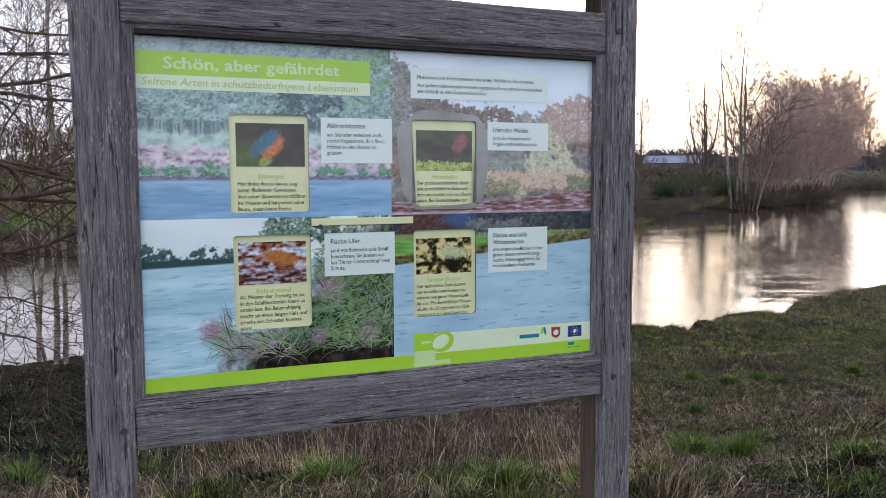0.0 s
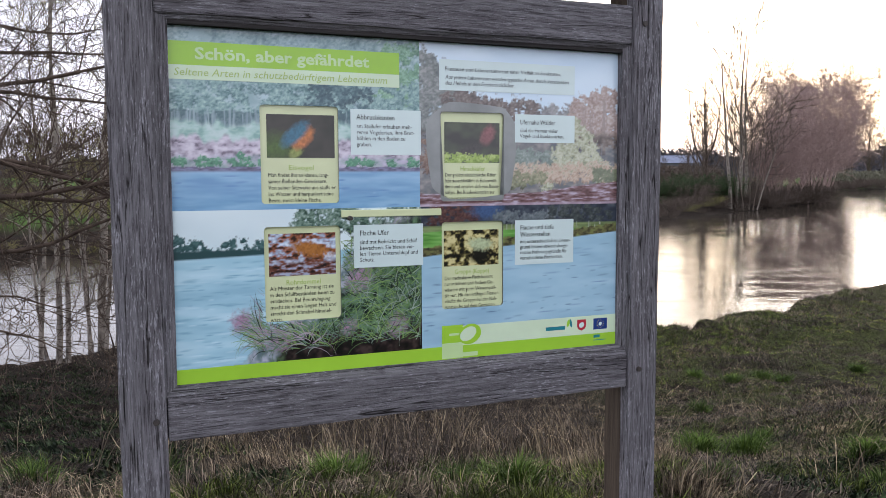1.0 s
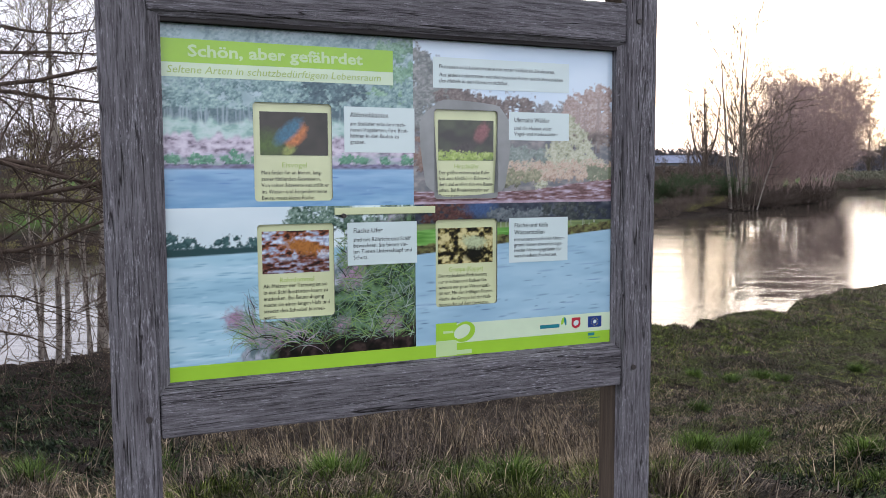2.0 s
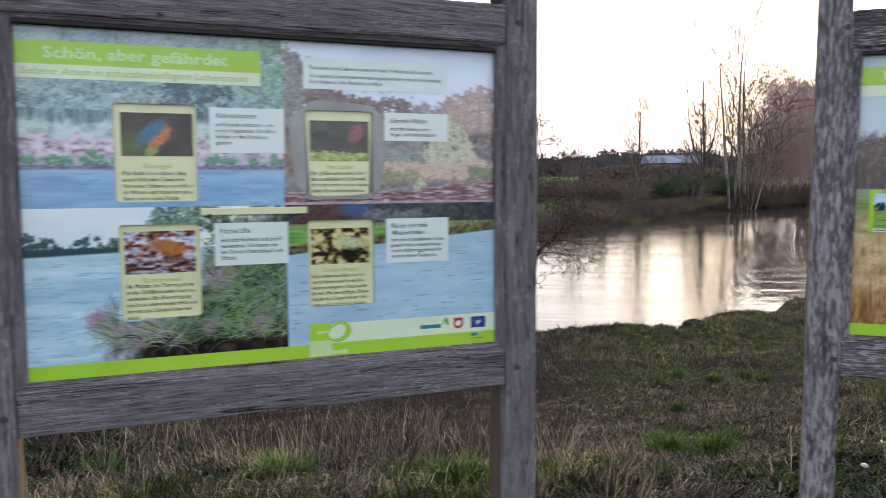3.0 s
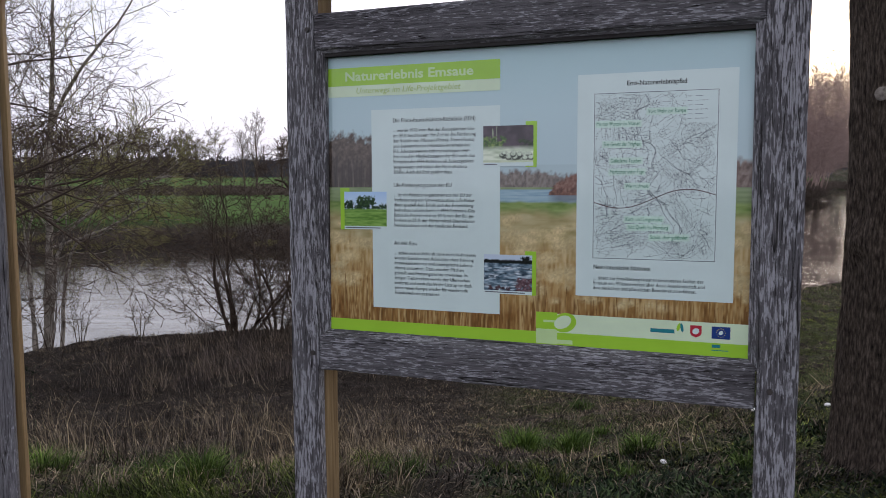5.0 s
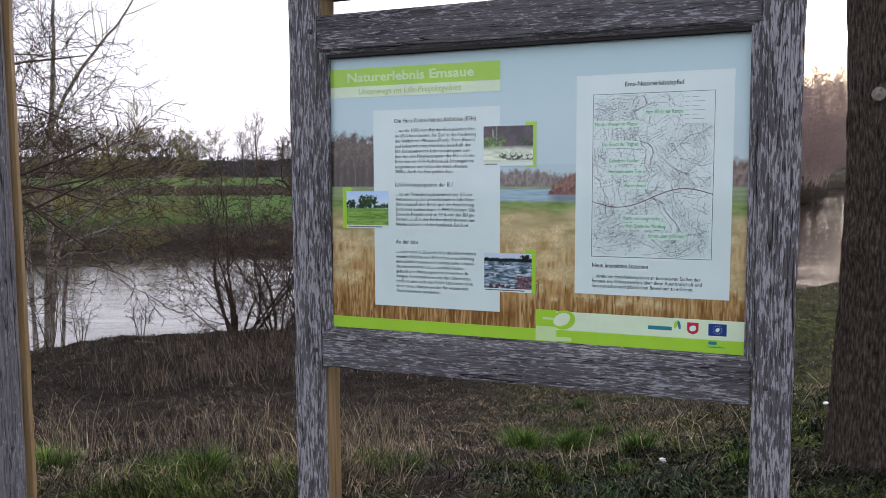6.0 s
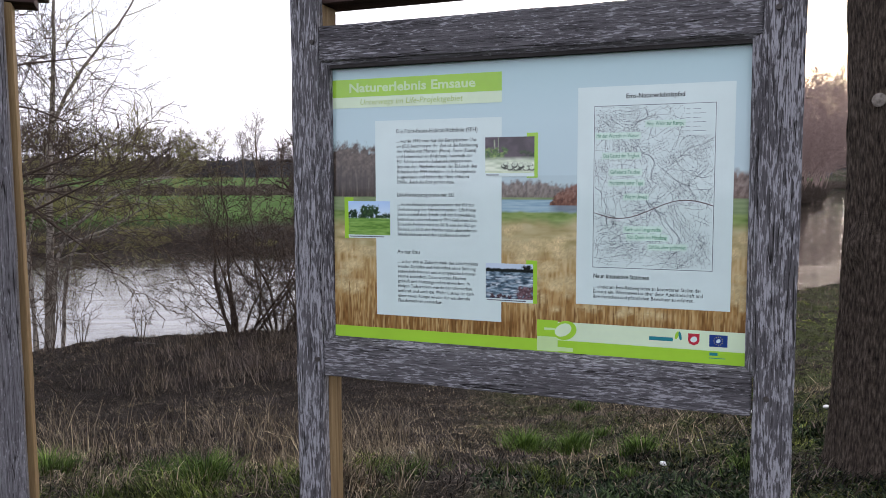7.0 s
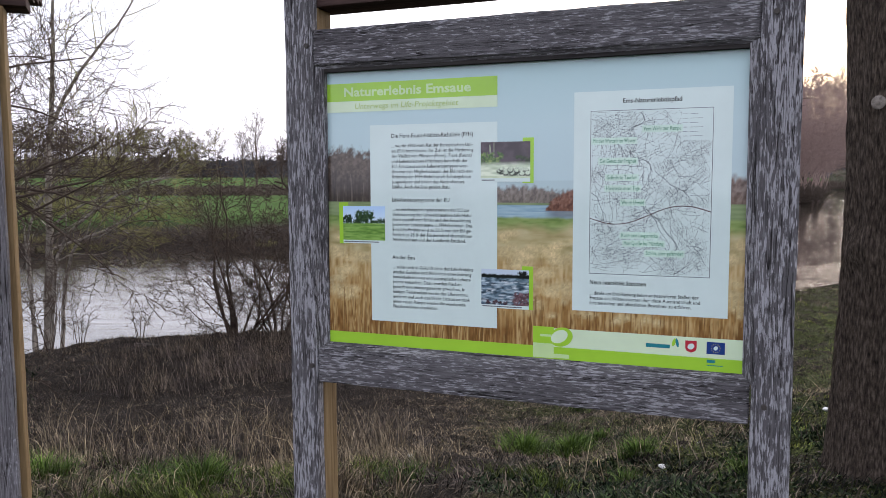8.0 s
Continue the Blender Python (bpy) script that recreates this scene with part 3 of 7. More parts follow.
def meadow_river_photo():
    c = Canvas(0.592, PW + 0.004, PZ0 - 0.004, 1.41)
    c.mottled(1, 0.03, 0.02, 61, srgb(40, 46, 58), srgb(58, 66, 78), srgb(86, 92, 98))
    c.crowns(30, 0.62, 0.74, 1.37, 1.41, 0.014, 62, srgb(50, 34, 36), srgb(86, 58, 54), srgb(110, 84, 74))
    c.spot(0.775, 1.398, 0.02, 2.2, 0, srgb(62, 86, 122), 0.8, 0.6)
    c.crowns(36, 0.80, 0.98, 1.365, 1.385, 0.016, 63, srgb(62, 70, 76), srgb(96, 106, 110), srgb(128, 136, 138))
    c.crowns(40, 0.96, 1.17, 1.365, 1.405, 0.014, 64, srgb(34, 40, 46), srgb(58, 66, 66), srgb(94, 98, 96))
    c.mottled(c.below(1.36), 0.05, 0.006, 65, srgb(88, 104, 66), srgb(128, 146, 96))
    c.mottled(c.below(1.345 + 0.006 * (c.noise(0.05, 1, 66) - 0.5)), 0.06, 0.006, 67, srgb(78, 132, 54), srgb(104, 160, 76), srgb(126, 176, 96))
    c.trunks(14, 0.82, 1.17, 1.345, 1.365, srgb(176, 182, 170), 68, 0.0012)
    edge = 1.283 + 0.05 * (c.X - 0.592) / 0.578
    c.mottled(c.below(edge + 0.022 + 0.012 * (c.noise(0.012, 1, 69) - 0.5)), 0.012, 0.006, 70, srgb(44, 46, 32), srgb(92, 88, 58), srgb(116, 126, 74), gain=2.0)
    c.mottled(c.below(edge), 0.12, 0.03, 71, srgb(138, 174, 194), srgb(152, 188, 205), srgb(166, 199, 213), gain=1.4)
    c.dashes(c.below(edge - 0.01), 130, srgb(84, 108, 138), 72, 0.014, 0.0014)
    c.dashes(c.below(edge - 0.01), 60, srgb(118, 146, 178), 73, 0.03, 0.0018)
    return c


def reed_field_photo():
    c = Canvas(-0.004, PW + 0.004, PZ0 - 0.004, PZ1 + 0.004, 0.003)
    c.lay(1, c.tones((c.Z - 1.5) / 0.3, srgb(174, 197, 201), srgb(176, 201, 205), srgb(166, 196, 199)))
    # bare woods: soft brown masses with an uneven top
    c.mottled(c.below(1.588 + 0.05 * (c.noise(0.03, 1, 80) - 0.5) + 0.05 * (c.noise(0.008, 0.012, 81) - 0.5) - 0.4 * np.clip(0.035 - c.X, 0, 1), 0.02) * c.between(-1, 0.2), 0.007, 0.007, 82, srgb(60, 52, 46), srgb(84, 74, 66), srgb(108, 98, 90), gain=1.5)
    c.lay(c.below(1.515, 0.09) * c.between(-1, 0.2) * 0.65, srgb(62, 55, 51))
    c.trunks(22, 0, 0.16, 1.41, 1.54, srgb(50, 45, 43), 83, 0.0022)
    c.trunks(6, 0, 0.16, 1.41, 1.53, srgb(112, 103, 96), 79, 0.0014)
    c.mottled(c.below(1.484 - 0.1 * np.clip(c.X - 0.6, 0, 1) + 0.02 * (c.noise(0.03, 1, 84) - 0.5) + 0.022 * (c.noise(0.006, 0.008, 85) - 0.5), 0.012) * c.between(0.45, 0.8), 0.006, 0.009, 86, srgb(92, 86, 82), srgb(118, 110, 103), srgb(140, 132, 124), gain=1.7)
    c.mottled(c.below(1.505 + 0.03 * (c.noise(0.01, 0.015, 77) - 0.5), 0.02) * c.between(1.11, 1.2), 0.007, 0.01, 78, srgb(84, 68, 60), srgb(112, 94, 84), srgb(136, 120, 110), gain=1.7)
    c.mottled(c.below(1.44), 0.05, 0.004, 87, srgb(116, 136, 96), srgb(138, 156, 112))
    c.mottled(c.below(1.434) * c.between(0.45, 0.80), 0.04, 0.003, 88, srgb(128, 160, 178), srgb(150, 180, 192), srgb(168, 194, 202), gain=1.5)
    # rounded reddish bush on the spit, and its image in the water
    dome = np.clip(1 - ((c.X - 0.745) / 0.085) ** 2, 0, 1) ** 0.8
    c.mottled(c.below(1.416 + 0.058 * dome + 0.018 * (c.noise(0.006, 0.006, 75) - 0.5), 0.008) * (c.Z > 1.419) * (dome > 0.05), 0.005, 0.007, 76, srgb(84, 56, 46), srgb(118, 82, 68), srgb(142, 108, 92), gain=1.7)
    c.lay(np.clip((c.Z - 1.392) / 0.015, 0, 1) * (c.Z < 1.42) * np.clip(dome * 1.5, 0, 1) * 0.6, srgb(104, 98, 100))
    c.mottled(c.below(1.4 + 0.01 * (c.noise(0.03, 1, 90) - 0.5), 0.006), 0.04, 0.006, 91, srgb(104, 130, 68), srgb(130, 152, 88), srgb(144, 164, 102), gain=1.7)
    c.mottled(c.below(1.372 + 0.03 * (c.noise(0.05, 1, 92) - 0.5), 0.025), 0.05, 0.014, 93, srgb(148, 138, 92), srgb(176, 164, 120), srgb(194, 184, 146), gain=1.6)
    for k, (edge, inks) in enumerate(((1.29, (srgb(144, 116, 70), srgb(178, 152, 102), srgb(200, 180, 136))), (1.20, (srgb(132, 98, 54), srgb(162, 128, 78), srgb(190, 162, 112))), (1.115, (srgb(106, 74, 38), srgb(138, 102, 58), srgb(166, 132, 84))))):
        c.mottled(c.below(edge + 0.07 * (c.noise(0.05, 0.06, 94 + k) - 0.5), 0.05), 0.006, 0.04, 98 + k, *inks, gain=1.7)
    rng = np.random.RandomState(8)
    for _ in range(150):
        # feathery pale heads
        x, z = rng.uniform(0, PW), rng.uniform(1.13, 1.36)
        c.spot(x, z, rng.uniform(0.006, 0.013), rng.uniform(1, 2.5), rng.uniform(-0.4, 0.4), srgb(206, 188, 142) * rng.uniform(0.75, 1.05), 1.8, 1.2)
    c.trunks(200, 0, PW, 1.03, 1.19, srgb(104, 72, 36), 99, 0.0013)
    c.trunks(150, 0, PW, 1.03, 1.23, srgb(194, 168, 116), 100, 0.0012)
    c.C *= np.where(c.Z < 1.5, 0.92, 1.0)[..., None]
    return c


def pool_photo():
    c = Canvas(0.481, 0.6215, 1.507, 1.606, 0.002)
    c.mottled(1, 0.02, 0.02, 1, srgb(58, 52, 58), srgb(80, 70, 78))
    c.trunks(3, 0.5, 0.53, 1.55, 1.61, srgb(180, 196, 160), 2, 0.0012)
    c.crowns(26, 0.48, 0.545, 1.545, 1.572, 0.01, 3, srgb(28, 44, 26), srgb(66, 100, 48), srgb(134, 156, 84))
    c.crowns(14, 0.585, 0.63, 1.545, 1.565, 0.008, 4, srgb(22, 34, 22), srgb(52, 74, 40))
    c.mottled(c.below(1.547, 0.012), 0.03, 0.006, 5, srgb(170, 188, 158), srgb(218, 228, 206))
    rng = np.random.RandomState(6)
    for _ in range(26):
        x = rng.uniform(0.53, 0.62)
        z = rng.uniform(1.514, 1.535)
        c.spot(x, z - 0.003, 0.0065, 1.3, 0, srgb(40, 50, 40), 0.3, 0.2)
        c.spot(x, z, 0.005, 1.35, 0, srgb(190, 204, 182), 0.4, 0.2)
    c.mottled(c.below(1.513, 0.003), 0.02, 0.004, 7, srgb(176, 194, 158), srgb(206, 218, 190))
    return c


def pasture_photo():
    c = Canvas(0.051, 0.188, 1.327, 1.427, 0.002)
    c.lay(1, c.tones((c.Z - 1.37) / 0.057, srgb(206, 224, 236), srgb(168, 200, 232)))
    c.crowns(30, 0.05, 0.19, 1.378, 1.386, 0.008, 1, srgb(18, 34, 24), srgb(38, 60, 38), srgb(66, 90, 56))
    c.crowns(46, 0.095, 0.15, 1.385, 1.408, 0.009, 2, srgb(14, 30, 20), srgb(34, 58, 34), srgb(64, 92, 52))
    c.crowns(12, 0.052, 0.075, 1.385, 1.40, 0.008, 3, srgb(14, 30, 20), srgb(34, 58, 34))
    c.mottled(c.below(1.377), 0.03, 0.004, 4, srgb(84, 124, 50), srgb(112, 152, 70), srgb(134, 172, 88))
    return c


def rapids_photo():
    c = Canvas(0.483, 0.62, 1.157, 1.256, 0.002)
    c.lay(1, srgb(184, 200, 214))
    c.lay(c.below(1.242 + 0.006 * (c.noise(0.008, 1, 1) - 0.5)), srgb(22, 28, 28))
    c.crowns(14, 0.595, 0.62, 1.235, 1.25, 0.008, 2, srgb(12, 16, 16), srgb(30, 36, 34))
    c.mottled(c.below(1.232), 0.014, 0.004, 3, srgb(40, 56, 68), srgb(86, 108, 122), srgb(150, 172, 184), gain=2.0)
    c.dashes(c.below(1.224), 110, srgb(216, 228, 234), 4, 0.008, 0.0018)
    c.crowns(26, 0.575, 0.62, 1.157, 1.185, 0.01, 5, srgb(36, 28, 34), srgb(92, 70, 76), srgb(140, 116, 122))
    c.crowns(8, 0.50, 0.56, 1.158, 1.166, 0.006, 6, srgb(36, 28, 34), srgb(92, 70, 76))
    return c


def card_photo(x0, x1, z0, z1, kind):
    """The pictures on the sliding cards: grounds and moss, with plain soft colour patches for their subjects."""
    c = Canvas(x0, x1, z0, z1, 0.002)
    if kind == "green":
        c.mottled(1, 0.05, 0.04, 1, srgb(36, 38, 28), srgb(54, 52, 44))
        c.spot(x0 + 0.02, z0 + 0.02, 0.03, 1.4, 0, srgb(66, 92, 30), 1.4)
        c.spot(x0 + 0.066, z0 + 0.012, 0.011, 1.5, 0.6, srgb(128, 140, 70), 0.5, 0.6)
        c.spot(x0 + 0.083, z0 + 0.048, 0.02, 1.55, 0.85, srgb(176, 108, 58), 0.5)
        c.spot(x0 + 0.066, z0 + 0.056, 0.016, 2.5, 0.72, srgb(50, 102, 124), 0.6)
    elif kind == "moss":
        c.mottled(1, 0.05, 0.04, 2, srgb(52, 54, 50), srgb(76, 84, 66))
        c.spot(x0 + 0.12, z0 + 0.07, 0.017, 1.6, 1.0, srgb(126, 84, 84), 0.6)
        c.spot(x0 + 0.07, z0 + 0.032, 0.012, 3.4, 0.3, srgb(62, 60, 58), 0.8, 0.8)
        c.crowns(60, x0, x1, z0, z0 + 0.018, 0.01, 3, srgb(84, 112, 40), srgb(146, 172, 84), srgb(196, 210, 136))
    elif kind == "leaves":
        c.mottled(1, 0.016, 0.008, 4, srgb(50, 34, 30), srgb(150, 90, 62), srgb(150, 168, 190), srgb(206, 218, 230), gain=2.6)
        c.mottled(c.below(z0 + 0.035, 0.02), 0.014, 0.006, 5, srgb(36, 26, 26), srgb(110, 66, 50), srgb(160, 170, 190), gain=2.4)
        c.spot(x0 + 0.10, z0 + 0.062, 0.017, 2.8, -0.22, srgb(158, 104, 52), 0.6, 0.9)
    else:
        c.mottled(1, 0.012, 0.010, 6, srgb(14, 14, 10), srgb(60, 54, 30), srgb(152, 142, 88), srgb(204, 196, 142), gain=2.8)
        c.spot(x0 + 0.10, z0 + 0.025, 0.018, 1.6, 0.1, srgb(18, 18, 14), 0.7)
        c.spot(x0 + 0.10, z0 + 0.055, 0.015, 2.3, -0.08, srgb(168, 180, 142), 0.6, 0.9)
    return c


def lettering(name, lines, x, z, size, mat, parent, y=-0.0016, step=None, width=None, italic=0.0, bold=0.0, label=""):
    """Lines of print; z is the first baseline, step the way down to the next; width stretches the longest line to that length."""
    bm = bmesh.new()
    for i, text in enumerate(lines):
        cu = bpy.data.curves.new("letters", "FONT")
        cu.body, cu.size, cu.shear, cu.offset, cu.resolution_u = text, size, italic, bold, 2
        ob = new("letters", cu)
        me = bpy.data.meshes.new_from_object(ob)
        me.transform(Matrix.Translation((0, -i * (step or 0), 0)))
        bm.from_mesh(me)
        bpy.data.objects.remove(ob)
        bpy.data.meshes.remove(me)
        bpy.data.curves.remove(cu)
    far = max(v.co.x for v in bm.verts)
    k = width / far if width else 1.0
    for v in bm.verts:
        v.co = Vector((x + v.co.x * k, y, z + v.co.y))
    bmesh.ops.reverse_faces(bm, faces=[f for f in bm.faces if f.normal.y > 0])
    return part(name, bm, mat, parent, label)


def bead(parent, pts, mat):
    """One mitred strip of the bevelled rebate round the print: front edge a-b, inner edge c-d."""
    bm = bmesh.new()
    vs = [bm.verts.new(p) for p in pts]
    back = [bm.verts.new((p[0], 0.012, p[2])) for p in pts]
    bm.faces.new(vs)
    bm.faces.new(back[::-1])
    for i in range(4):
        bm.faces.new((vs[i], back[i], back[(i + 1) % 4], vs[(i + 1) % 4]))
    bmesh.ops.recalc_face_normals(bm, faces=bm.faces[:])
    part("bead", bm, mat, parent)


def disc(x, z, r, y, sides=14, sx=1.0, tilt=0.0):
    bm = bmesh.new()
    vs = []
    for i in range(sides):
        a = 2 * math.pi * i / sides
        px, pz = r * sx * math.cos(a), r * math.sin(a)
        vs.append(bm.verts.new((x + px * math.cos(tilt) - pz * math.sin(tilt), y, z + px * math.sin(tilt) + pz * math.cos(tilt))))
    bm.faces.new(vs)
    return bm


def worn(bm, amount, seed):
    """Roughens long timber: small swells and dips along the faces."""
    for v in bm.verts:
        v.co += noise.noise_vector(v.co * 7 + Vector((seed, 0, 0))) * amount
    return bm


def timber(x0, x1, y0, y1, z0, z1, along, seed, bevel=0.006):
    bm = box(x0, x1, y0, y1, z0, z1, bevel)
    axis = "xyz".index(along)
    lo, hi = ((x0, x1), (y0, y1), (z0, z1))[axis]
    normal = [0, 0, 0]
    normal[axis] = 1
    k = int((hi - lo) / 0.06)
    for i in range(1, k):
        at = [0, 0, 0]
        at[axis] = lo + (hi - lo) * i / k
        bmesh.ops.bisect_plane(bm, geom=bm.verts[:] + bm.edges[:] + bm.faces[:], plane_co=at, plane_no=normal)
    return worn(bm, 0.0022, seed)


def board_frame(b, seed, roof_left, roof_right, POST_WOOD, BEAM_WOOD, left=-0.123, step=0.016):
    for x0, x1, k in ((left, -0.025, 1), (1.19, 1.284, 2)):
        post = part("post", timber(x0, x1, -0.04, 0.0, -0.4, 2.1, "z", seed + k), POST_WOOD, b, "silvery weathered timber post with lichen flakes")
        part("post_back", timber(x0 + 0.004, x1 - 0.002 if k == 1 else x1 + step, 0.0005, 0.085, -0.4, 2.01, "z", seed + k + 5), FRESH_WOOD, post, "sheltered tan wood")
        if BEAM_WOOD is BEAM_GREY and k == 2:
            # shade on the side towards the print is put into a darker wood colour
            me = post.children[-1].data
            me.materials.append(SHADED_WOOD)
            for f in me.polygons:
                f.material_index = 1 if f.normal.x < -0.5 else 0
        nx = x0 + 0.075 if k == 1 else x0 + 0.032
        for nz in (1.893, 0.947):
            bm = bmesh.new()
            bmesh.ops.create_cone(bm, cap_ends=True, segments=12, radius1=0.0078, radius2=0.0068, depth=0.007, matrix=pose(nx, -0.0425, nz, 90))
            part("bolt_head", bm, DARK_IRON, post, "dark iron bolt head")
    part("top_beam", timber(-0.024, 1.189, -0.033, 0.03, 1.836, 1.94, "x", seed + 11), BEAM_WOOD, b, "grey weathered cross beam")
    part("bottom_beam", timber(-0.024, 1.189, -0.033, 0.03, 0.896, 1.0, "x", seed + 12), BEAM_WOOD, b, "grey weathered cross beam")
    o, i, yo, yi = (-0.029, 1.1945, 0.9965, 1.8395), (0.0, PW, PZ0, PZ1), -0.03, -0.004
    oa, ob_, oc, od = ((o[0], yo, o[2]), (o[1], yo, o[2]), (o[1], yo, o[3]), (o[0], yo, o[3]))
    ia, ib, ic, id_ = ((i[0], yi, i[2]), (i[1], yi, i[2]), (i[1], yi, i[3]), (i[0], yi, i[3]))
    # the shade below the top beam is painted in as near-black wood
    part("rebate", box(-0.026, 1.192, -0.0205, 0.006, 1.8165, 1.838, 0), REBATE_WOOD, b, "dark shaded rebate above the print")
    ic, id_ = (PW - 0.004, -0.0215, 1.826), (0.004, -0.0215, 1.826)
    for q, m in (((oa, ob_, ib, ia), BEAM_WOOD), ((ob_, oc, ic, ib), POST_WOOD), ((oc, od, id_, ic), BEAM_WOOD), ((od, oa, ia, id_), POST_WOOD)):
        bead(b, q, m)
    roof = part("roof", box(roof_left + 0.01, roof_right - 0.012, 0.006, 0.13, 2.012, 2.044, 0.003), ROOF_WOOD, b, "dark brown boarded roof")
    for k in range(3):
        part("roof_board", timber(roof_left, roof_right, 0.006 + 0.14 * k, 0.14 + 0.14 * k, 2.046 + 0.024 * k, 2.072 + 0.024 * k, "x", seed + 20 + k, 0.003), ROOF_WOOD, roof)


def logo_strip(p, x):
    part("footer_strip", sheet(x, PW, 1.05, 1.101, -0.0009), PALE_INK, p)
    part("footer_band", sheet(0, PW, PZ0, 1.05, -0.0006), LIME_INK, p)
    part("emblem_square", sheet(x, x + 0.058, 1.058, 1.104, -0.0012), LIME_INK, p)
    part("emblem_square", sheet(x, x + 0.058, 1.018, 1.0575, -0.0012), EMBLEM_INK, p)
    part("emblem_swirl", disc(x + 0.078, 1.078, 0.026, -0.0015, 24, 1.25, 0.35), LIME_INK, p)
    part("emblem_swirl", disc(x + 0.073, 1.079, 0.0165, -0.0018, 20, 1.5, 0.5), PALE_INK, p)
    part("emblem_bar", sheet(x + 0.056, x + 0.1, 1.02, 1.031, -0.0015), EMBLEM_INK, p)
    part("emblem_bar", sheet(x + 0.02, x + 0.052, 1.077, 1.083, -0.0015), EMBLEM_INK, p)
    part("name_bar", sheet(x + 0.302, x + 0.362, 1.068, 1.078, -0.0012), TEAL_INK, p)
    part("leaf_mark", disc(x + 0.372, 1.085, 0.011, -0.0012, 12, 0.4, -0.3), LIME_INK, p)
    part("leaf_mark", disc(x + 0.380, 1.084, 0.012, -0.0014, 12, 0.3, 0.2), TEAL_INK, p)
    bm = bmesh.new()
    bm.faces.new([bm.verts.new((x + 0.4 + dx, -0.0012, 1.061 + dz)) for dx, dz in ((0, 0.031), (0, 0.012), (0.003, 0.005), (0.014, 0), (0.025, 0.005), (0.028, 0.012), (0.028, 0.031))])
    part("shield_mark", bm, RED_INK, p)
    part("shield_figure", disc(x + 0.414, 1.077, 0.0075, -0.0016, 9, 1.2, 0.6), WHITE_INK, p)
    part("flag_mark", sheet(x + 0.452, x + 0.496, 1.061, 1.092, -0.0012), BLUE_INK, p)
    bm = bmesh.new()
    for k in range(12):
        a = k * math.pi / 6
        bm.faces.new([bm.verts.new((x + 0.474 + 0.0105 * math.cos(a) + dx, -0.0016, 1.0765 + 0.0105 * math.sin(a) + dz)) for dx, dz in ((0, -0.0013), (0.0013, 0), (0, 0.0013), (-0.0013, 0))])
    part("flag_ring", bm, GOLD_INK, p)
    part("flag_figure", disc(x + 0.474, 1.0765, 0.006, -0.0016, 10, 0.8, -0.7), WHITE_INK, p)
    part("small_bar", sheet(x + 0.453, x + 0.473, 1.038, 1.046, -0.0012), TEAL_INK, p)
    part("small_bar", sheet(x + 0.453, x + 0.492, 1.0305, 1.0325, -0.0012), TEAL_INK, p)


def banner(p, right, title, sub, tx, tw, sx, sw):
    part("title_band", sheet(0, right, 1.7325, 1.784, -0.0008), LIME_INK, p)
    part("subtitle_band", sheet(0, right, 1.701, 1.7323, -0.0008), PALE_INK, p)
    lettering("title", [title], tx, 1.7465, 0.036, TITLE_INK, p, width=tw, bold=0.001)
    lettering("subtitle", [sub], sx, 1.7095, 0.0235, OLIVE_INK, p, width=sw, italic=0.2)


def note(p, x0, x1, z0, z1, heads, head_z, body, body_z, head_w=None, body_w=None, step=0.0145):
    part("note_panel", sheet(x0, x1, z0, z1, -0.0008), WHITE_INK, p)
    lettering("note_heading", heads, x0 + 0.0145, head_z, 0.0175, BLACK_INK, p, width=head_w, step=0.0185)
    lettering("note_text", body, x0 + 0.0145, body_z, 0.0142, BLACK_INK, p, step=step, width=body_w)


def slider_card(p, x0, x1, z0, z1, picture, px0, px1, pz0, pz1, name, nx, nw, nz, body, bz, bw):
    card = part("slider_card", sheet(x0 - 0.01, x1 + 0.01, z0 - 0.01, z1 + 0.01, 0.006), CREAM_INK, p, "cream sliding card behind a cut-out window")
    card_photo(px0, px1, pz0, pz1, picture).sheet("card_picture", p, 0.0052)
    lettering("card_name", [name], nx, nz, 0.0165, OLIVE_INK, p, y=0.0048, width=nw)
    lettering("card_text", body, px0 + 0.001, bz, 0.0136, BLACK_INK, p, y=0.0048, step=0.0148, width=bw)


DARK_IRON = two_tone("dark_rusty_iron", (0.02, 0.018, 0.017), (0.05, 0.04, 0.035), 60.0, 0.6, strength=0.2)
BACKING = two_tone("grey_backing_board", (0.16, 0.16, 0.16), (0.24, 0.24, 0.24), 6.0, 0.7)


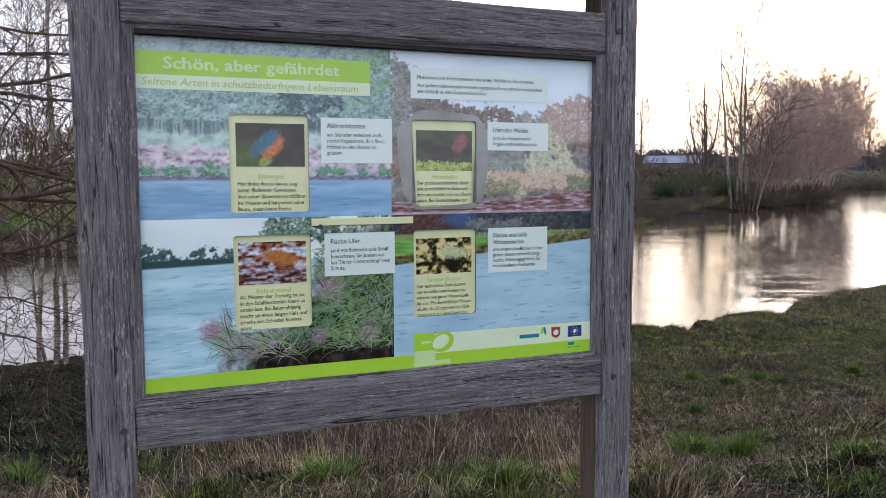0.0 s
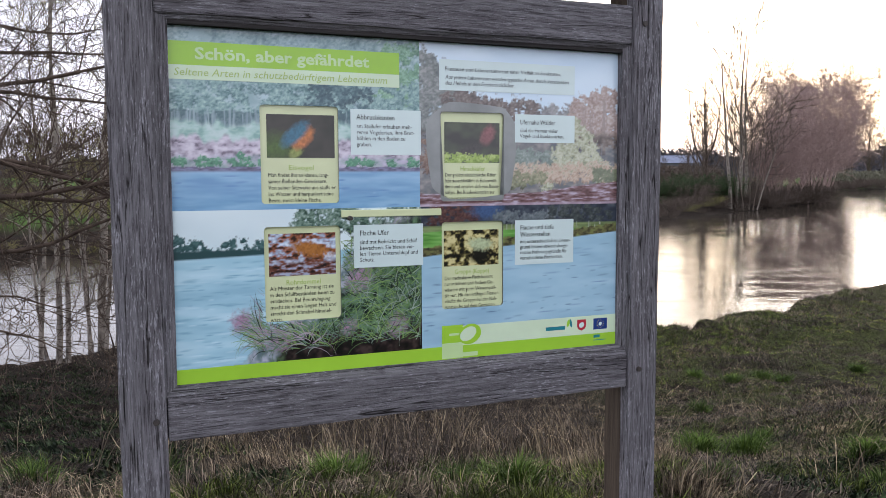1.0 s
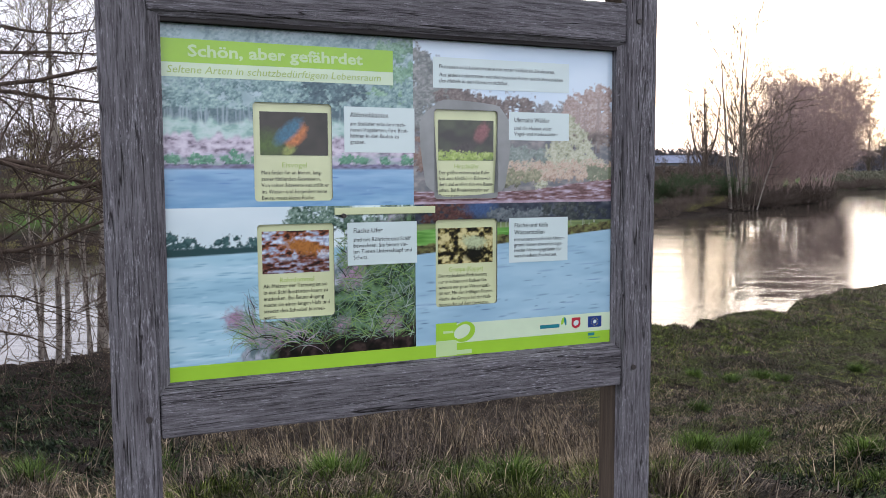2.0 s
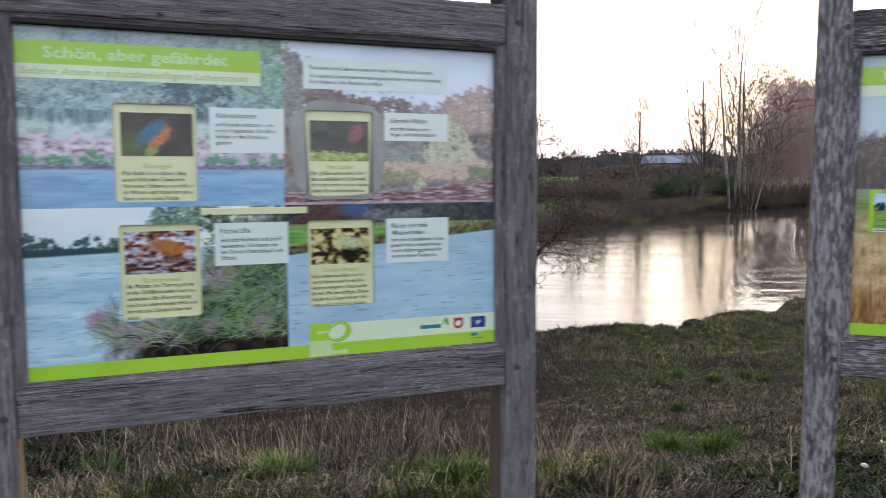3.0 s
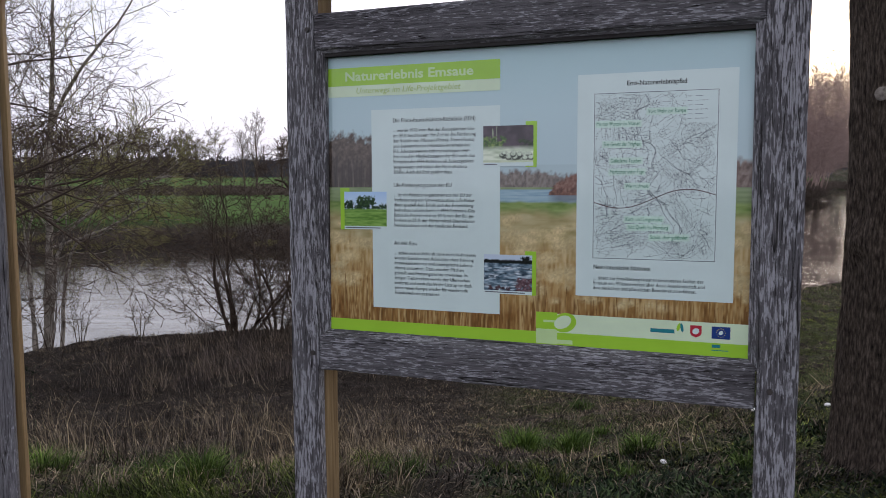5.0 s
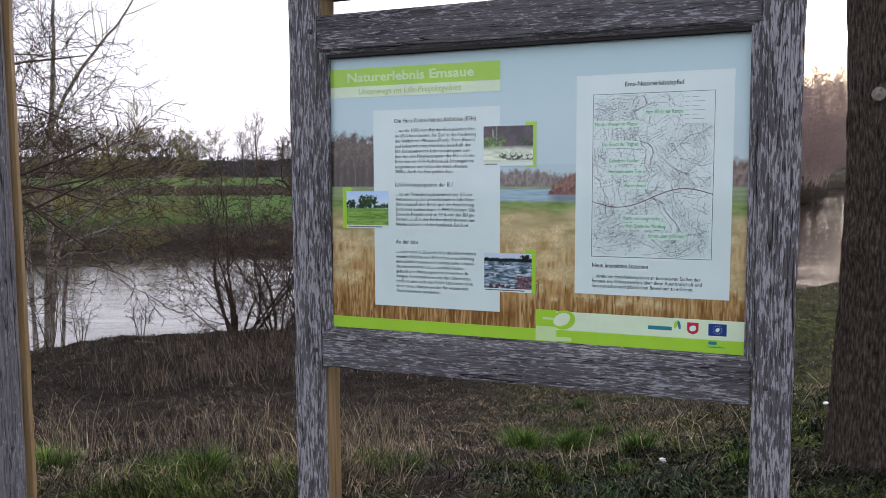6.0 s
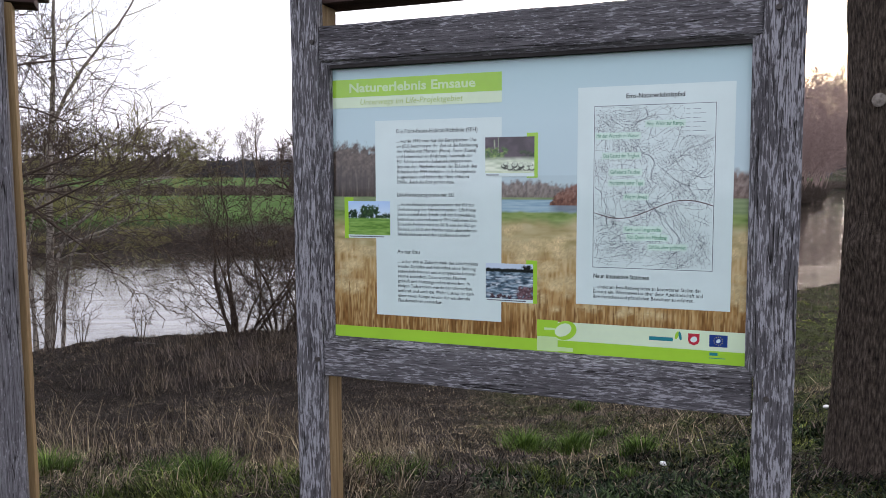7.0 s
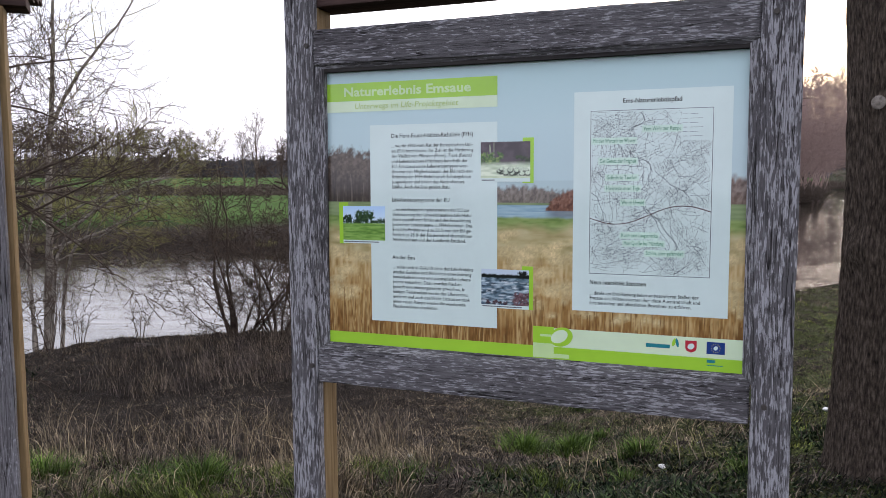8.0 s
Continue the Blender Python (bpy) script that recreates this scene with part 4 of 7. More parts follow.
def species_board():
    b = thing("info_board", "weathered timber information board about rare river species, under a small roof", "information board", pose(-0.6755, 1.7501, 0, 0, 0, 21.81), "information boards on the embankment")
    board_frame(b, 3.0, -0.2, 1.372, POST_GREY, BEAM_GREY)
    p = part("panel", box(-0.012, PW + 0.012, 0.007, 0.016, PZ0 - 0.01, PZ1 + 0.01, 0.001), BACKING, b, "glossy printed panel with photographs and sliding windows")
    w1, w2, w3, w4 = (0.199, 0.383, 1.423, 1.651), (0.645, 0.82, 1.423, 1.647), (0.202, 0.384, 1.145, 1.369), (0.647, 0.82, 1.147, 1.37)
    steep_bank_photo().sheet("picture", p, 0, (w1,))
    autumn_river_photo().sheet("picture", p, 0, (w2,))
    reed_shore_photo().sheet("picture", p, 0, (w3,))
    meadow_river_photo().sheet("picture", p, 0, (w4,))
    inks = [print_ink("reed_" + nm, c, 0.35) for nm, c in (("green", (0.10, 0.20, 0.07)), ("grey_green", (0.14, 0.22, 0.18)), ("bright", (0.21, 0.34, 0.11)), ("pale", (0.29, 0.37, 0.31)), ("mauve", (0.36, 0.29, 0.36)), ("dark", (0.02, 0.03, 0.022)))]
    for k, (ink, count) in enumerate(zip(inks, (380, 380, 300, 130, 220, 110))):
        part("printed_reeds", printed_reeds(40 + k, count, k), ink, p)
    banner(p, 0.537, "Schön, aber gefährdet", "Seltene Arten in schutzbedürftigem Lebensraum", 0.06, 0.401, 0.014, 0.492)
    # bare grey patch round one window
    bm = bmesh.new()
    ring = [(0.732 + 0.124 * math.copysign(abs(math.cos(a)) ** 0.5, math.cos(a)) * (1 + 0.04 * math.sin(5 * a)), 1.55 + 0.12 * math.copysign(abs(math.sin(a)) ** 0.6, math.sin(a)) * (1 + 0.03 * math.cos(7 * a))) for a in [2 * math.pi * i / 48 for i in range(48)]]
    outer = [bm.verts.new((x, -0.0005, z)) for x, z in ring]
    oe = [bm.edges.new((outer[i], outer[(i + 1) % 48])) for i in range(48)]
    inner = [bm.verts.new((x, -0.0005, z)) for x, z in outline(0.644, 0.821, 1.4235, 1.6475, 0.009)]
    ie = [bm.edges.new((inner[i], inner[(i + 1) % len(inner)])) for i in range(len(inner))]
    bmesh.ops.triangle_fill(bm, edges=oe + ie, use_beauty=True, normal=(0, -1, 0))
    part("bare_patch", bm, GREY_INK, p, "bare grey patch round the window")
    slider_card(p, *w1, "green", 0.2145, 0.3745, 1.53, 1.6305, "Eisvogel", 0.263, 0.06, 1.502, ["Man findet ihn an klaren, lang-", "samer fließenden Gewässern.", "Von seiner Sitzwarte aus stößt er", "ins Wasser und harpuniert seine", "Beute, meist kleine Fische."], 1.4855, 0.16)
    slider_card(p, *w2, "moss", 0.657, 0.811, 1.52, 1.622, "Hirschkäfer", 0.7, 0.07, 1.5, ["Der größte einheimische Käfer", "lebt ausschließlich in Eichenwäl-", "dern und ernährt sich von Baum-", "säften. Bei Rivalenkämpfen zur", "Paarungszeit gewinnt, wer den", "Gegner auf den Rücken legt."], 1.485, 0.152)
    slider_card(p, *w3, "leaves", 0.213, 0.373, 1.252, 1.3525, "Rohrdommel", 0.252, 0.083, 1.231, ["Als Meister der Tarnung ist sie", "in den Schilfbeständen kaum zu", "entdecken. Bei Beunruhigung", "macht sie einen langen Hals und", "streckt den Schnabel himmel-", "wärts."], 1.2185, 0.158)
    slider_card(p, *w4, "gravel", 0.655, 0.809, 1.256, 1.348, "Groppe (Koppe)", 0.684, 0.097, 1.236, ["Der nachtaktive Fisch kommt", "nur in kühlen und flachen Ge-", "wässern mit guter Wasserquali-", "tät vor. Mit den kräftigen Flossen", "»läuft« die Groppe bei der Nah-", "rungssuche auf dem Gewässer-", "grund herum."], 1.221, 0.152)
    part("note_panel", sheet(0.6415, 1.03, 1.70, 1.776, -0.0008), WHITE_INK, p)
    lettering("note_text", ["Flussauen sind Lebensräume mit einer Vielfalt an Strukturen."], 0.657, 1.7485, 0.0142, BLACK_INK, p, width=0.33)
    lettering("note_text", ["Aus jedem Lebensraum werden typische Arten durch Verschieben", "des Hebels in den Fenstern sichtbar."], 0.657, 1.7285, 0.0142, BLACK_INK, p, step=0.0148, width=0.354, italic=0.2)
    note(p, 0.413, 0.592, 1.538, 1.647, ["Abbruchkanten"], 1.6225, ["am Steilufer erlauben meh-", "reren Vogelarten, ihre Brut-", "höhlen in den Boden zu", "graben."], 1.602, 0.096, 0.147)
    note(p, 0.8525, 1.0315, 1.573, 1.646, ["Ufernahe Wälder"], 1.62, ["sind die Heimat vieler", "Vogel- und Insektenarten."], 1.6, 0.105, 0.132)
    note(p, 0.417, 0.596, 1.264, 1.3685, ["Flache Ufer"], 1.343, ["sind mit Röhricht und Schilf", "bewachsen. Sie bieten vie-", "len Tieren Unterschlupf und", "Schutz."], 1.322, 0.075, 0.15)
    note(p, 0.854, 1.031, 1.252, 1.37, ["Flache und tiefe", "Wasserstellen"], 1.345, ["mit unterschiedlichen Unter-", "grund bieten abwechslungs-", "reiche Nahrungsgründe für", "verschiedene Fischarten."], 1.309, 0.101, 0.152)
    slot = part("lever_slot", box(0.386, 0.645, -0.004, 0.001, 1.388, 1.4055, 0.0015), CREAM_INK, p, "cream plastic sliding lever bar")
    bm = bmesh.new()
    bmesh.ops.create_cone(bm, cap_ends=True, segments=14, radius1=0.006, radius2=0.005, depth=0.014, matrix=pose(0.407, -0.009, 1.386, 90))
    part("lever_knob", bm, DARK_IRON, p, "small dark lever knob")
    logo_strip(p, 0.646)
    return b


def printed_reeds(seed, count, kind):
    """Arching leaf strokes of the photographed reed clump; kinds 4 and 5 lie at its fringe."""
    rng = random.Random(seed)
    bm = bmesh.new()
    y = -0.0003 - 0.00008 * kind
    for _ in range(count):
        x = 0.585 - 0.40 * rng.random() ** (0.8 if kind in (1, 4) else 1.3)
        top = min(1.33, 1.075 + 0.95 * max(0, x - 0.13))
        z = rng.uniform(1.075, top)
        if kind == 4 and x > 0.32:
            continue
        a = rng.uniform(1.7, 2.9) if x < 0.3 else rng.uniform(0.1, 2.9)
        bend = rng.uniform(-0.8, 0.3) if math.cos(a) > 0 else rng.uniform(-0.3, 0.8)
        length, w = rng.uniform(0.03, 0.09), rng.uniform(0.0008, 0.0022)
        row = []
        for i in range(6):
            t = i / 5
            ww = w * (1 - t * t) / 2 + 0.0001
            row.append((bm.verts.new((x - ww * math.sin(a), y, z + ww * math.cos(a))), bm.verts.new((x + ww * math.sin(a), y, z - ww * math.cos(a)))))
            a += bend * 0.5
            x, z = min(0.588, x + length / 5 * math.cos(a)), min(1.40, max(1.053, z + length / 5 * math.sin(a)))
        for (p0, q0), (p1, q1) in zip(row, row[1:]):
            bm.faces.new((p0, q0, q1, p1))
    # keep the strokes off the windows in the print
    off = [f for f in bm.faces if 0.196 < f.calc_center_median().x < 0.39 and f.calc_center_median().z > 1.14]
    bmesh.ops.delete(bm, geom=off, context="FACES")
    return bm


def map_lines(x0, x1, z0, z1):
    """Fine map linework: lanes, streams and field bounds as thin ribbons inside the map's frame."""
    rng = random.Random(7)
    bm = bmesh.new()

    def ribbon(pts, w):
        for a, b in zip(pts, pts[1:]):
            d = Vector((b[0] - a[0], b[1] - a[1]))
            if d.length < 1e-6 or not (x0 < a[0] < x1 and z0 < a[1] < z1 and x0 < b[0] < x1 and z0 < b[1] < z1):
                continue
            s = Vector((-d.y, d.x)).normalized() * w / 2
            bm.faces.new([bm.verts.new((q[0] + k * s.x, -0.0015, q[1] + k * s.y)) for q, k in ((a, -1), (b, -1), (b, 1), (a, 1))])

    W, H = x1 - x0, z1 - z0
    for k in range(210):
        # field bounds: a few parallel lines with some across
        x, z = x0 + W * rng.random(), z0 + H * rng.random()
        a = (rng.choice((-1.0, -1.0, 0.55)) if x > x0 + 0.45 * W else rng.choice((-1.2, 0.25, -0.4))) + rng.uniform(-0.35, 0.35)
        gap, length, n = rng.uniform(0.007, 0.018), rng.uniform(0.012, 0.05), rng.randint(2, 4)
        u, v = (math.cos(a), math.sin(a)), (-math.sin(a), math.cos(a))
        for i in range(n):
            q = (x + v[0] * gap * i, z + v[1] * gap * i)
            ribbon([q, (q[0] + u[0] * length, q[1] + u[1] * length)], 0.00035)
        for _ in range(2):
            t = rng.random() * length
            q = (x + u[0] * t, z + u[1] * t)
            ribbon([q, (q[0] + v[0] * gap * (n - 1), q[1] + v[1] * gap * (n - 1))], 0.0003)
    for k in range(350):
        # lanes and ditches
        x, z, a = x0 + W * rng.random(), z0 + H * rng.random(), rng.uniform(0, 6.28)
        pts = [(x, z)]
        for _ in range(rng.randint(5, 16)):
            a += rng.gauss(0, 0.2)
            x, z = x + 0.007 * math.cos(a), z + 0.007 * math.sin(a)
            pts.append((x, z))
        ribbon(pts, rng.choice((0.0003, 0.0004, 0.0006)))
    for cx, cz, rx, rz, n in ((0.18, 0.90, 0.16, 0.08, 300), (0.22, 0.74, 0.2, 0.05, 130), (0.1, 0.62, 0.08, 0.04, 60), (0.25, 0.47, 0.14, 0.03, 90), (0.28, 0.13, 0.16, 0.05, 170), (0.55, 0.17, 0.12, 0.02, 80), (0.66, 0.66, 0.05, 0.03, 40), (0.72, 0.1, 0.12, 0.05, 60), (0.5, 0.93, 0.06, 0.04, 40)):
        # villages and woods as clusters of specks
        for _ in range(n):
            x, z, a, r = x0 + W * rng.gauss(cx, rx * 0.6), z0 + H * rng.gauss(cz, rz * 0.6), rng.uniform(0, 3.1), rng.uniform(0.0012, 0.0032)
            ribbon([(x, z), (x + r * math.cos(a), z + r * math.sin(a))], rng.uniform(0.0005, 0.0013))
    for off, amp in ((0.0, 1.0), (0.012, 0.9), (-0.03, 0.6)):
        # the winding river and its old arms
        pts = []
        for i in range(120):
            t = i / 119
            pts.append((x0 + W * (0.36 + off + 0.42 * t ** 1.6 + amp * (0.05 * math.sin(17 * t + 1) + 0.035 * math.sin(41 * t))), z1 - H * (t + 0.02 * amp * math.sin(33 * t))))
        ribbon(pts, 0.0007)
    return bm


def trail_board():
    b = thing("info_board", "weathered timber information board with a trail map, under a small roof", "information board", pose(1.4549, 2.2694, 0, 0, 0, -21.1), "information boards on the embankment")
    board_frame(b, 31.0, -0.119, 1.372, POST_FLAKY, BEAM_FLAKY, -0.115, -0.002)
    p = part("panel", box(-0.012, PW + 0.012, 0.002, 0.012, PZ0 - 0.01, PZ1 + 0.01, 0.001), BACKING, b, "glossy printed panel with text, photographs and a map")
    reed_field_photo().sheet("picture", p, 0, ((0.15, 0.52, 1.10, 1.655), (0.745, 1.125, 1.16, 1.725)))
    banner(p, 0.5285, "Naturerlebnis Emsaue", "Unterwegs im Life-Projektgebiet", 0.058, 0.395, 0.093, 0.323)
    part("text_sheet", sheet(0.142, 0.5285, 1.09, 1.661, -0.0008), WHITE_INK, p)
    lettering("text_heading", ["Die Flora-Fauna-Habitat-Richtlinie (FFH)"], 0.2095, 1.6235, 0.0172, BLACK_INK, p, width=0.249)
    lettering("text_heading", ["Life-Förderprogramm der EU"], 0.2105, 1.4405, 0.0172, BLACK_INK, p, width=0.178)
    lettering("text_heading", ["An der Ems"], 0.2105, 1.2745, 0.0172, BLACK_INK, p, width=0.072)
    lettering("paragraph", ["... wurde 1992 vom Rat der Europäischen Uni-", "on (EU) beschlossen. Ihr Ziel ist die Förderung", "der Vielfalt von Pflanzen (Flora), Tiere (Fauna)", "und Lebensräumen (Habitate) innerhalb der", "EU. Schützenswerte Lebensraumtypen wer-", "den von den Mitgliedsstaaten der EU nach den", "Kriterien der FFH-Richtlinie als Schutzgebiete", "ausgewiesen und bilden das Netz »Natura", "2000«. Auch die Ems gehört dazu."], 0.2105, 1.5965, 0.0138, BLACK_INK, p, step=0.01475, width=0.249)
    lettering("paragraph", ["... ist ein Finanzierungsinstrument der EU zur", "Verbesserung der Umweltsituation. Life Natur", "dient speziell dem Erhalt und der Entwicklung", "bedrohter Lebensräume in FFH-Gebieten. Das", "Ems-Life-Projekt wird zu 50 % von der EU ge-", "fördert, je 25 % der Fördermittel übernehmen", "Niedersachsen und der Landkreis Emsland."], 0.2115, 1.414, 0.0138, BLACK_INK, p, step=0.0145, width=0.245)
    lettering("paragraph", ["... sollen sich in Zukunft dank des Life-Projekts", "wieder Gehölze und Röhrichte ohne Störung", "entwickeln können und auentypische Lebens-", "räume entstehen. Dazu wurden Flächen", "gekauft und Nutzungsrechte erworben. In", "einigen Teilstrecken wurde der Uferverbau", "entfernt und auch das Wehr Listrup ist dank", "einer rauen Rampe wieder für wandernde", "Flussbewohner passierbar."], 0.2115, 1.247, 0.0138, BLACK_INK, p, step=0.0144, width=0.248)
    for x0, x1, z0, z1, gx0, gx1, gz0, gz1, pic in ((0.481, 0.6215, 1.507, 1.606, 0.6, 0.631, 1.494, 1.616, pool_photo), (0.051, 0.188, 1.327, 1.427, 0.038, 0.068, 1.316, 1.438, pasture_photo), (0.483, 0.62, 1.157, 1.256, 0.6, 0.631, 1.147, 1.267, rapids_photo)):
        part("photo_corner", sheet(gx0, gx1, gz0, gz1, -0.0012), LIME_INK, p)
        part("photo_border", sheet(x0, x1, z0 - 0.0095, z0, -0.0014), WHITE_INK, p)
        pic().sheet("photo", p, -0.0016)
        part("caption_bar", sheet(x0 + 0.003, x0 + 0.04 if x0 < 0.482 and x0 > 0.1 else x1 - 0.02, z0 - 0.0062, z0 - 0.0035, -0.0018), MAP_INK, p)
    part("map_sheet", sheet(0.739, 1.132, 1.1535, 1.73, -0.0008), WHITE_INK, p)
    lettering("map_title", ["Ems-Naturerlebnispfad"], 0.864, 1.698, 0.0172, BLACK_INK, p, width=0.147, bold=0.0002)
    part("map_linework", map_lines(0.784, 1.086, 1.256, 1.679), MAP_INK, p, "fine grey map linework")
    for x0, x1, z0, z1 in ((0.783, 1.087, 1.679, 1.6802), (0.783, 1.087, 1.2545, 1.2557), (0.783, 0.7842, 1.2557, 1.679), (1.0858, 1.087, 1.2557, 1.679)):
        part("map_border", sheet(x0, x1, z0, z1, -0.0016), MAP_INK, p)
    part("map_legend", sheet(1.01, 1.0857, 1.6, 1.6788, -0.0019), WHITE_INK, p)
    for k in range(6):
        part("legend_bar", sheet(1.032, 1.05 + 0.012 * (k % 2), 1.665 - 0.011 * k, 1.6658 - 0.011 * k, -0.0023), MAP_INK, p)
        part("legend_bar", sheet(1.014, 1.025, 1.665 - 0.011 * k, 1.6658 - 0.011 * k, -0.0023), MAP_INK, p)
    for (tx, tz, w, s) in ((0.918, 1.6265, 0.092, "Vom Wehr zur Rampe"), (0.789, 1.5975, 0.11, "Mit den Wurzeln im Wasser"), (0.808, 1.5455, 0.093, "Das Gesetz der Trägheit"), (0.826, 1.503, 0.078, "Gefiederte Taucher"), (0.825, 1.475, 0.086, "Horizonte unter Tage"), (0.865, 1.4385, 0.057, "Wie im Urwald"), (0.866, 1.3535, 0.092, "Kurz- und Langstrecke"), (0.873, 1.333, 0.1, "Von Quelle bis Mündung"), (0.929, 1.3085, 0.092, "Schön, aber gefährdet")):
        part("map_label_strip", sheet(tx - 0.004, tx + w + 0.004, tz - 0.0045, tz + 0.013, -0.0019), MINT_INK, p)
        lettering("map_label", [s], tx, tz, 0.0145, LABEL_INK, p, y=-0.0023, width=w)
    bm = bmesh.new()
    for k in range(40):
        x = 0.7845 + 0.301 * k / 40
        x2 = 0.7845 + 0.301 * (k + 1) / 40
        z, z2 = (1.409 - 0.02 * math.sin((q - 0.7845) / 0.301 * 6.1 + 0.1) + 0.008 * (q - 0.9) / 0.15 for q in (x, x2))
        bm.faces.new([bm.verts.new(q) for q in ((x, -0.0021, z - 0.0008), (x2, -0.0021, z2 - 0.0008), (x2, -0.0021, z2 + 0.0008), (x, -0.0021, z + 0.0008))])
    part("map_road", bm, print_ink("maroon_road_ink", (0.13, 0.04, 0.05)), p, "dark maroon curving map road")
    lettering("text_heading", ["Neun interaktive Stationen"], 0.785, 1.2262, 0.0172, BLACK_INK, p, width=0.146, bold=0.0001)
    lettering("paragraph", ["... direkt am Ems-Radweg laden an besonderen Stellen der", "Emsaue ein, Wissenswertes über diese Auenlandschaft und", "ihre tierischen und pflanzlichen Bewohner zu erfahren."], 0.7855, 1.1985, 0.0138, BLACK_INK, p, step=0.0131, width=0.28)
    logo_strip(p, 0.632)
    return b


species_board()
trail_board()
# ---- trees and shrubs ----
def tube(V, F, pts, radii, sides):
    base = len(V)
    for i, (p, r) in enumerate(zip(pts, radii)):
        d = (pts[min(i + 1, len(pts) - 1)] - pts[max(i - 1, 0)]).normalized()
        a = d.orthogonal().normalized()
        b = d.cross(a)
        for k in range(sides):
            t = 2 * math.pi * k / sides
            V.append(p + (a * math.cos(t) + b * math.sin(t)) * r)
    for i in range(len(pts) - 1):
        for k in range(sides):
            q = base + i * sides
            F.append((q + k, q + (k + 1) % sides, q + sides + (k + 1) % sides, q + sides + k))


class Kind:
    """How a kind of tree branches, level by level."""

    def __init__(self, kids, length, angle, up, wobble, thin, sides, segs, start=0.25, inside=None, taper=0.25, least=0.0):
        self.kids, self.length, self.angle, self.up, self.wobble = kids, length, angle, up, wobble
        self.thin, self.sides, self.segs, self.start, self.inside, self.taper, self.least = thin, sides, segs, start, inside, taper, least


def grow(out, k, rng, p, d, length, r, level=0):
    n = k.segs[level]
    pts, radii, dirs = [p.copy()], [r], [d.copy()]
    for i in range(n):
        d = (d + Vector([rng.gauss(0, k.wobble[level]) for _ in range(3)]) + Vector((0, 0, k.up[level] / n))).normalized()
        p = p + d * length / n
        if level and k.inside and k.inside(p) > 1:
            if i == 0:
                return
            break
        pts.append(p.copy())
        dirs.append(d.copy())
        radii.append(max(k.least, r * (1 - (1 - k.taper) * (i + 1) / n)))
    tube(*out.slot(level), pts, radii, k.sides[level])
    sprout(out, k, rng, pts, dirs, radii, length, level)


def sprout(out, k, rng, pts, dirs, radii, length, level, start=None):
    """Side shoots along one stem or limb."""
    if level + 1 >= len(k.segs):
        return
    count = k.kids[level]
    start = k.start if start is None else start
    turn = rng.uniform(0, 6.28)
    for c in range(count):
        t = start + (1 - start) * (c + rng.random()) / count
        f = min(t, 0.999) * (len(pts) - 1)
        i = int(f)
        q = pts[i].lerp(pts[i + 1], f - i)
        turn += 2.4 + rng.uniform(-0.5, 0.5)
        side = dirs[i].orthogonal().normalized()
        side.rotate(Matrix.Rotation(turn, 3, dirs[i]))
        a = radians(k.angle[level] * rng.uniform(0.7, 1.3))
        nd = (dirs[i] * math.cos(a) + side * math.sin(a)).normalized()
        nr = max(k.least, radii[i] * k.thin[level] * rng.uniform(0.75, 1.1))
        grow(out, k, rng, q, nd, k.length[level] * length * rng.uniform(0.7, 1.15) * (1.1 - 0.45 * t), nr, level + 1)


def guided(out, k, rng, marks, r, level=0, start=None, wobble=0.032):
    """A crooked stem led through a few marks, with its side shoots."""
    m = [Vector(p) for p in marks]
    m = [m[0] * 2 - m[1]] + m + [m[-1] * 2 - m[-2]]
    pts = []
    for i in range(1, len(m) - 2):
        for s in range(4):
            t = s / 4
            pts.append(0.5 * (2 * m[i] + (m[i + 1] - m[i - 1]) * t + (2 * m[i - 1] - 5 * m[i] + 4 * m[i + 1] - m[i + 2]) * t * t + (3 * m[i] - m[i - 1] - 3 * m[i + 1] + m[i + 2]) * t ** 3))
    pts.append(m[-2])
    pts = [p + Vector([rng.gauss(0, wobble) for _ in range(3)]) if i else p for i, p in enumerate(pts)]
    n = len(pts) - 1
    radii = [max(k.least, r * (1 - 0.78 * i / n)) for i in range(n + 1)]
    dirs = [(pts[min(i + 1, n)] - pts[max(i - 1, 0)]).normalized() for i in range(n + 1)]
    tube(*out.slot(level), pts, radii, k.sides[level])
    sprout(out, k, rng, pts, dirs, radii, sum((pts[i + 1] - pts[i]).length for i in range(n)), level, start)


def plant(name, label, category, place, k, stems, seed, bark, twig, group="", whole=False):
    """stems: (foot, direction, length, radius), or (marks, radius, level) for a stem led through marks. whole: for what stands far off."""
    rng = random.Random(seed)
    out = Growth(whole)
    for row in stems:
        if len(row) == 3:
            guided(out, k, rng, row[0], row[1], row[2], wobble=k.wobble[0] * 0.5)
        else:
            foot, d, length, r = row
            grow(out, k, rng, Vector(foot), Vector(d).normalized(), length, r)
    return out.build(thing(name, label, category, place, group), bark, twig)


class Growth:
    """Gathers the tubes of one plant: every stem and limb a part, the fine twigs one crown."""

    def __init__(self, whole=False):
        self.whole, self.stems, self.limbs, self.twigs = whole, [], [], ([], [])

    def slot(self, level):
        if level > 1 or (self.whole and level > 0):
            return self.twigs
        rows = self.stems if level == 0 else self.limbs
        if self.whole and rows:
            return self.twigs
        rows.append(([], []))
        return rows[-1]

    def build(self, ob, bark, twig):
        for nm, rows, m in (("trunk", self.stems, bark), ("limb", self.limbs, bark), ("crown", [self.twigs], twig)):
            for V, F in rows:
                if V:
                    new(nm, mesh_from(nm, [tuple(v) for v in V], F, m, True)).parent = ob
        return ob


def ball(cx, cy, cz, rx, ry, rz):
    return lambda p: ((p.x - cx) / rx) ** 2 + ((p.y - cy) / ry) ** 2 + ((p.z - cz) / rz) ** 2


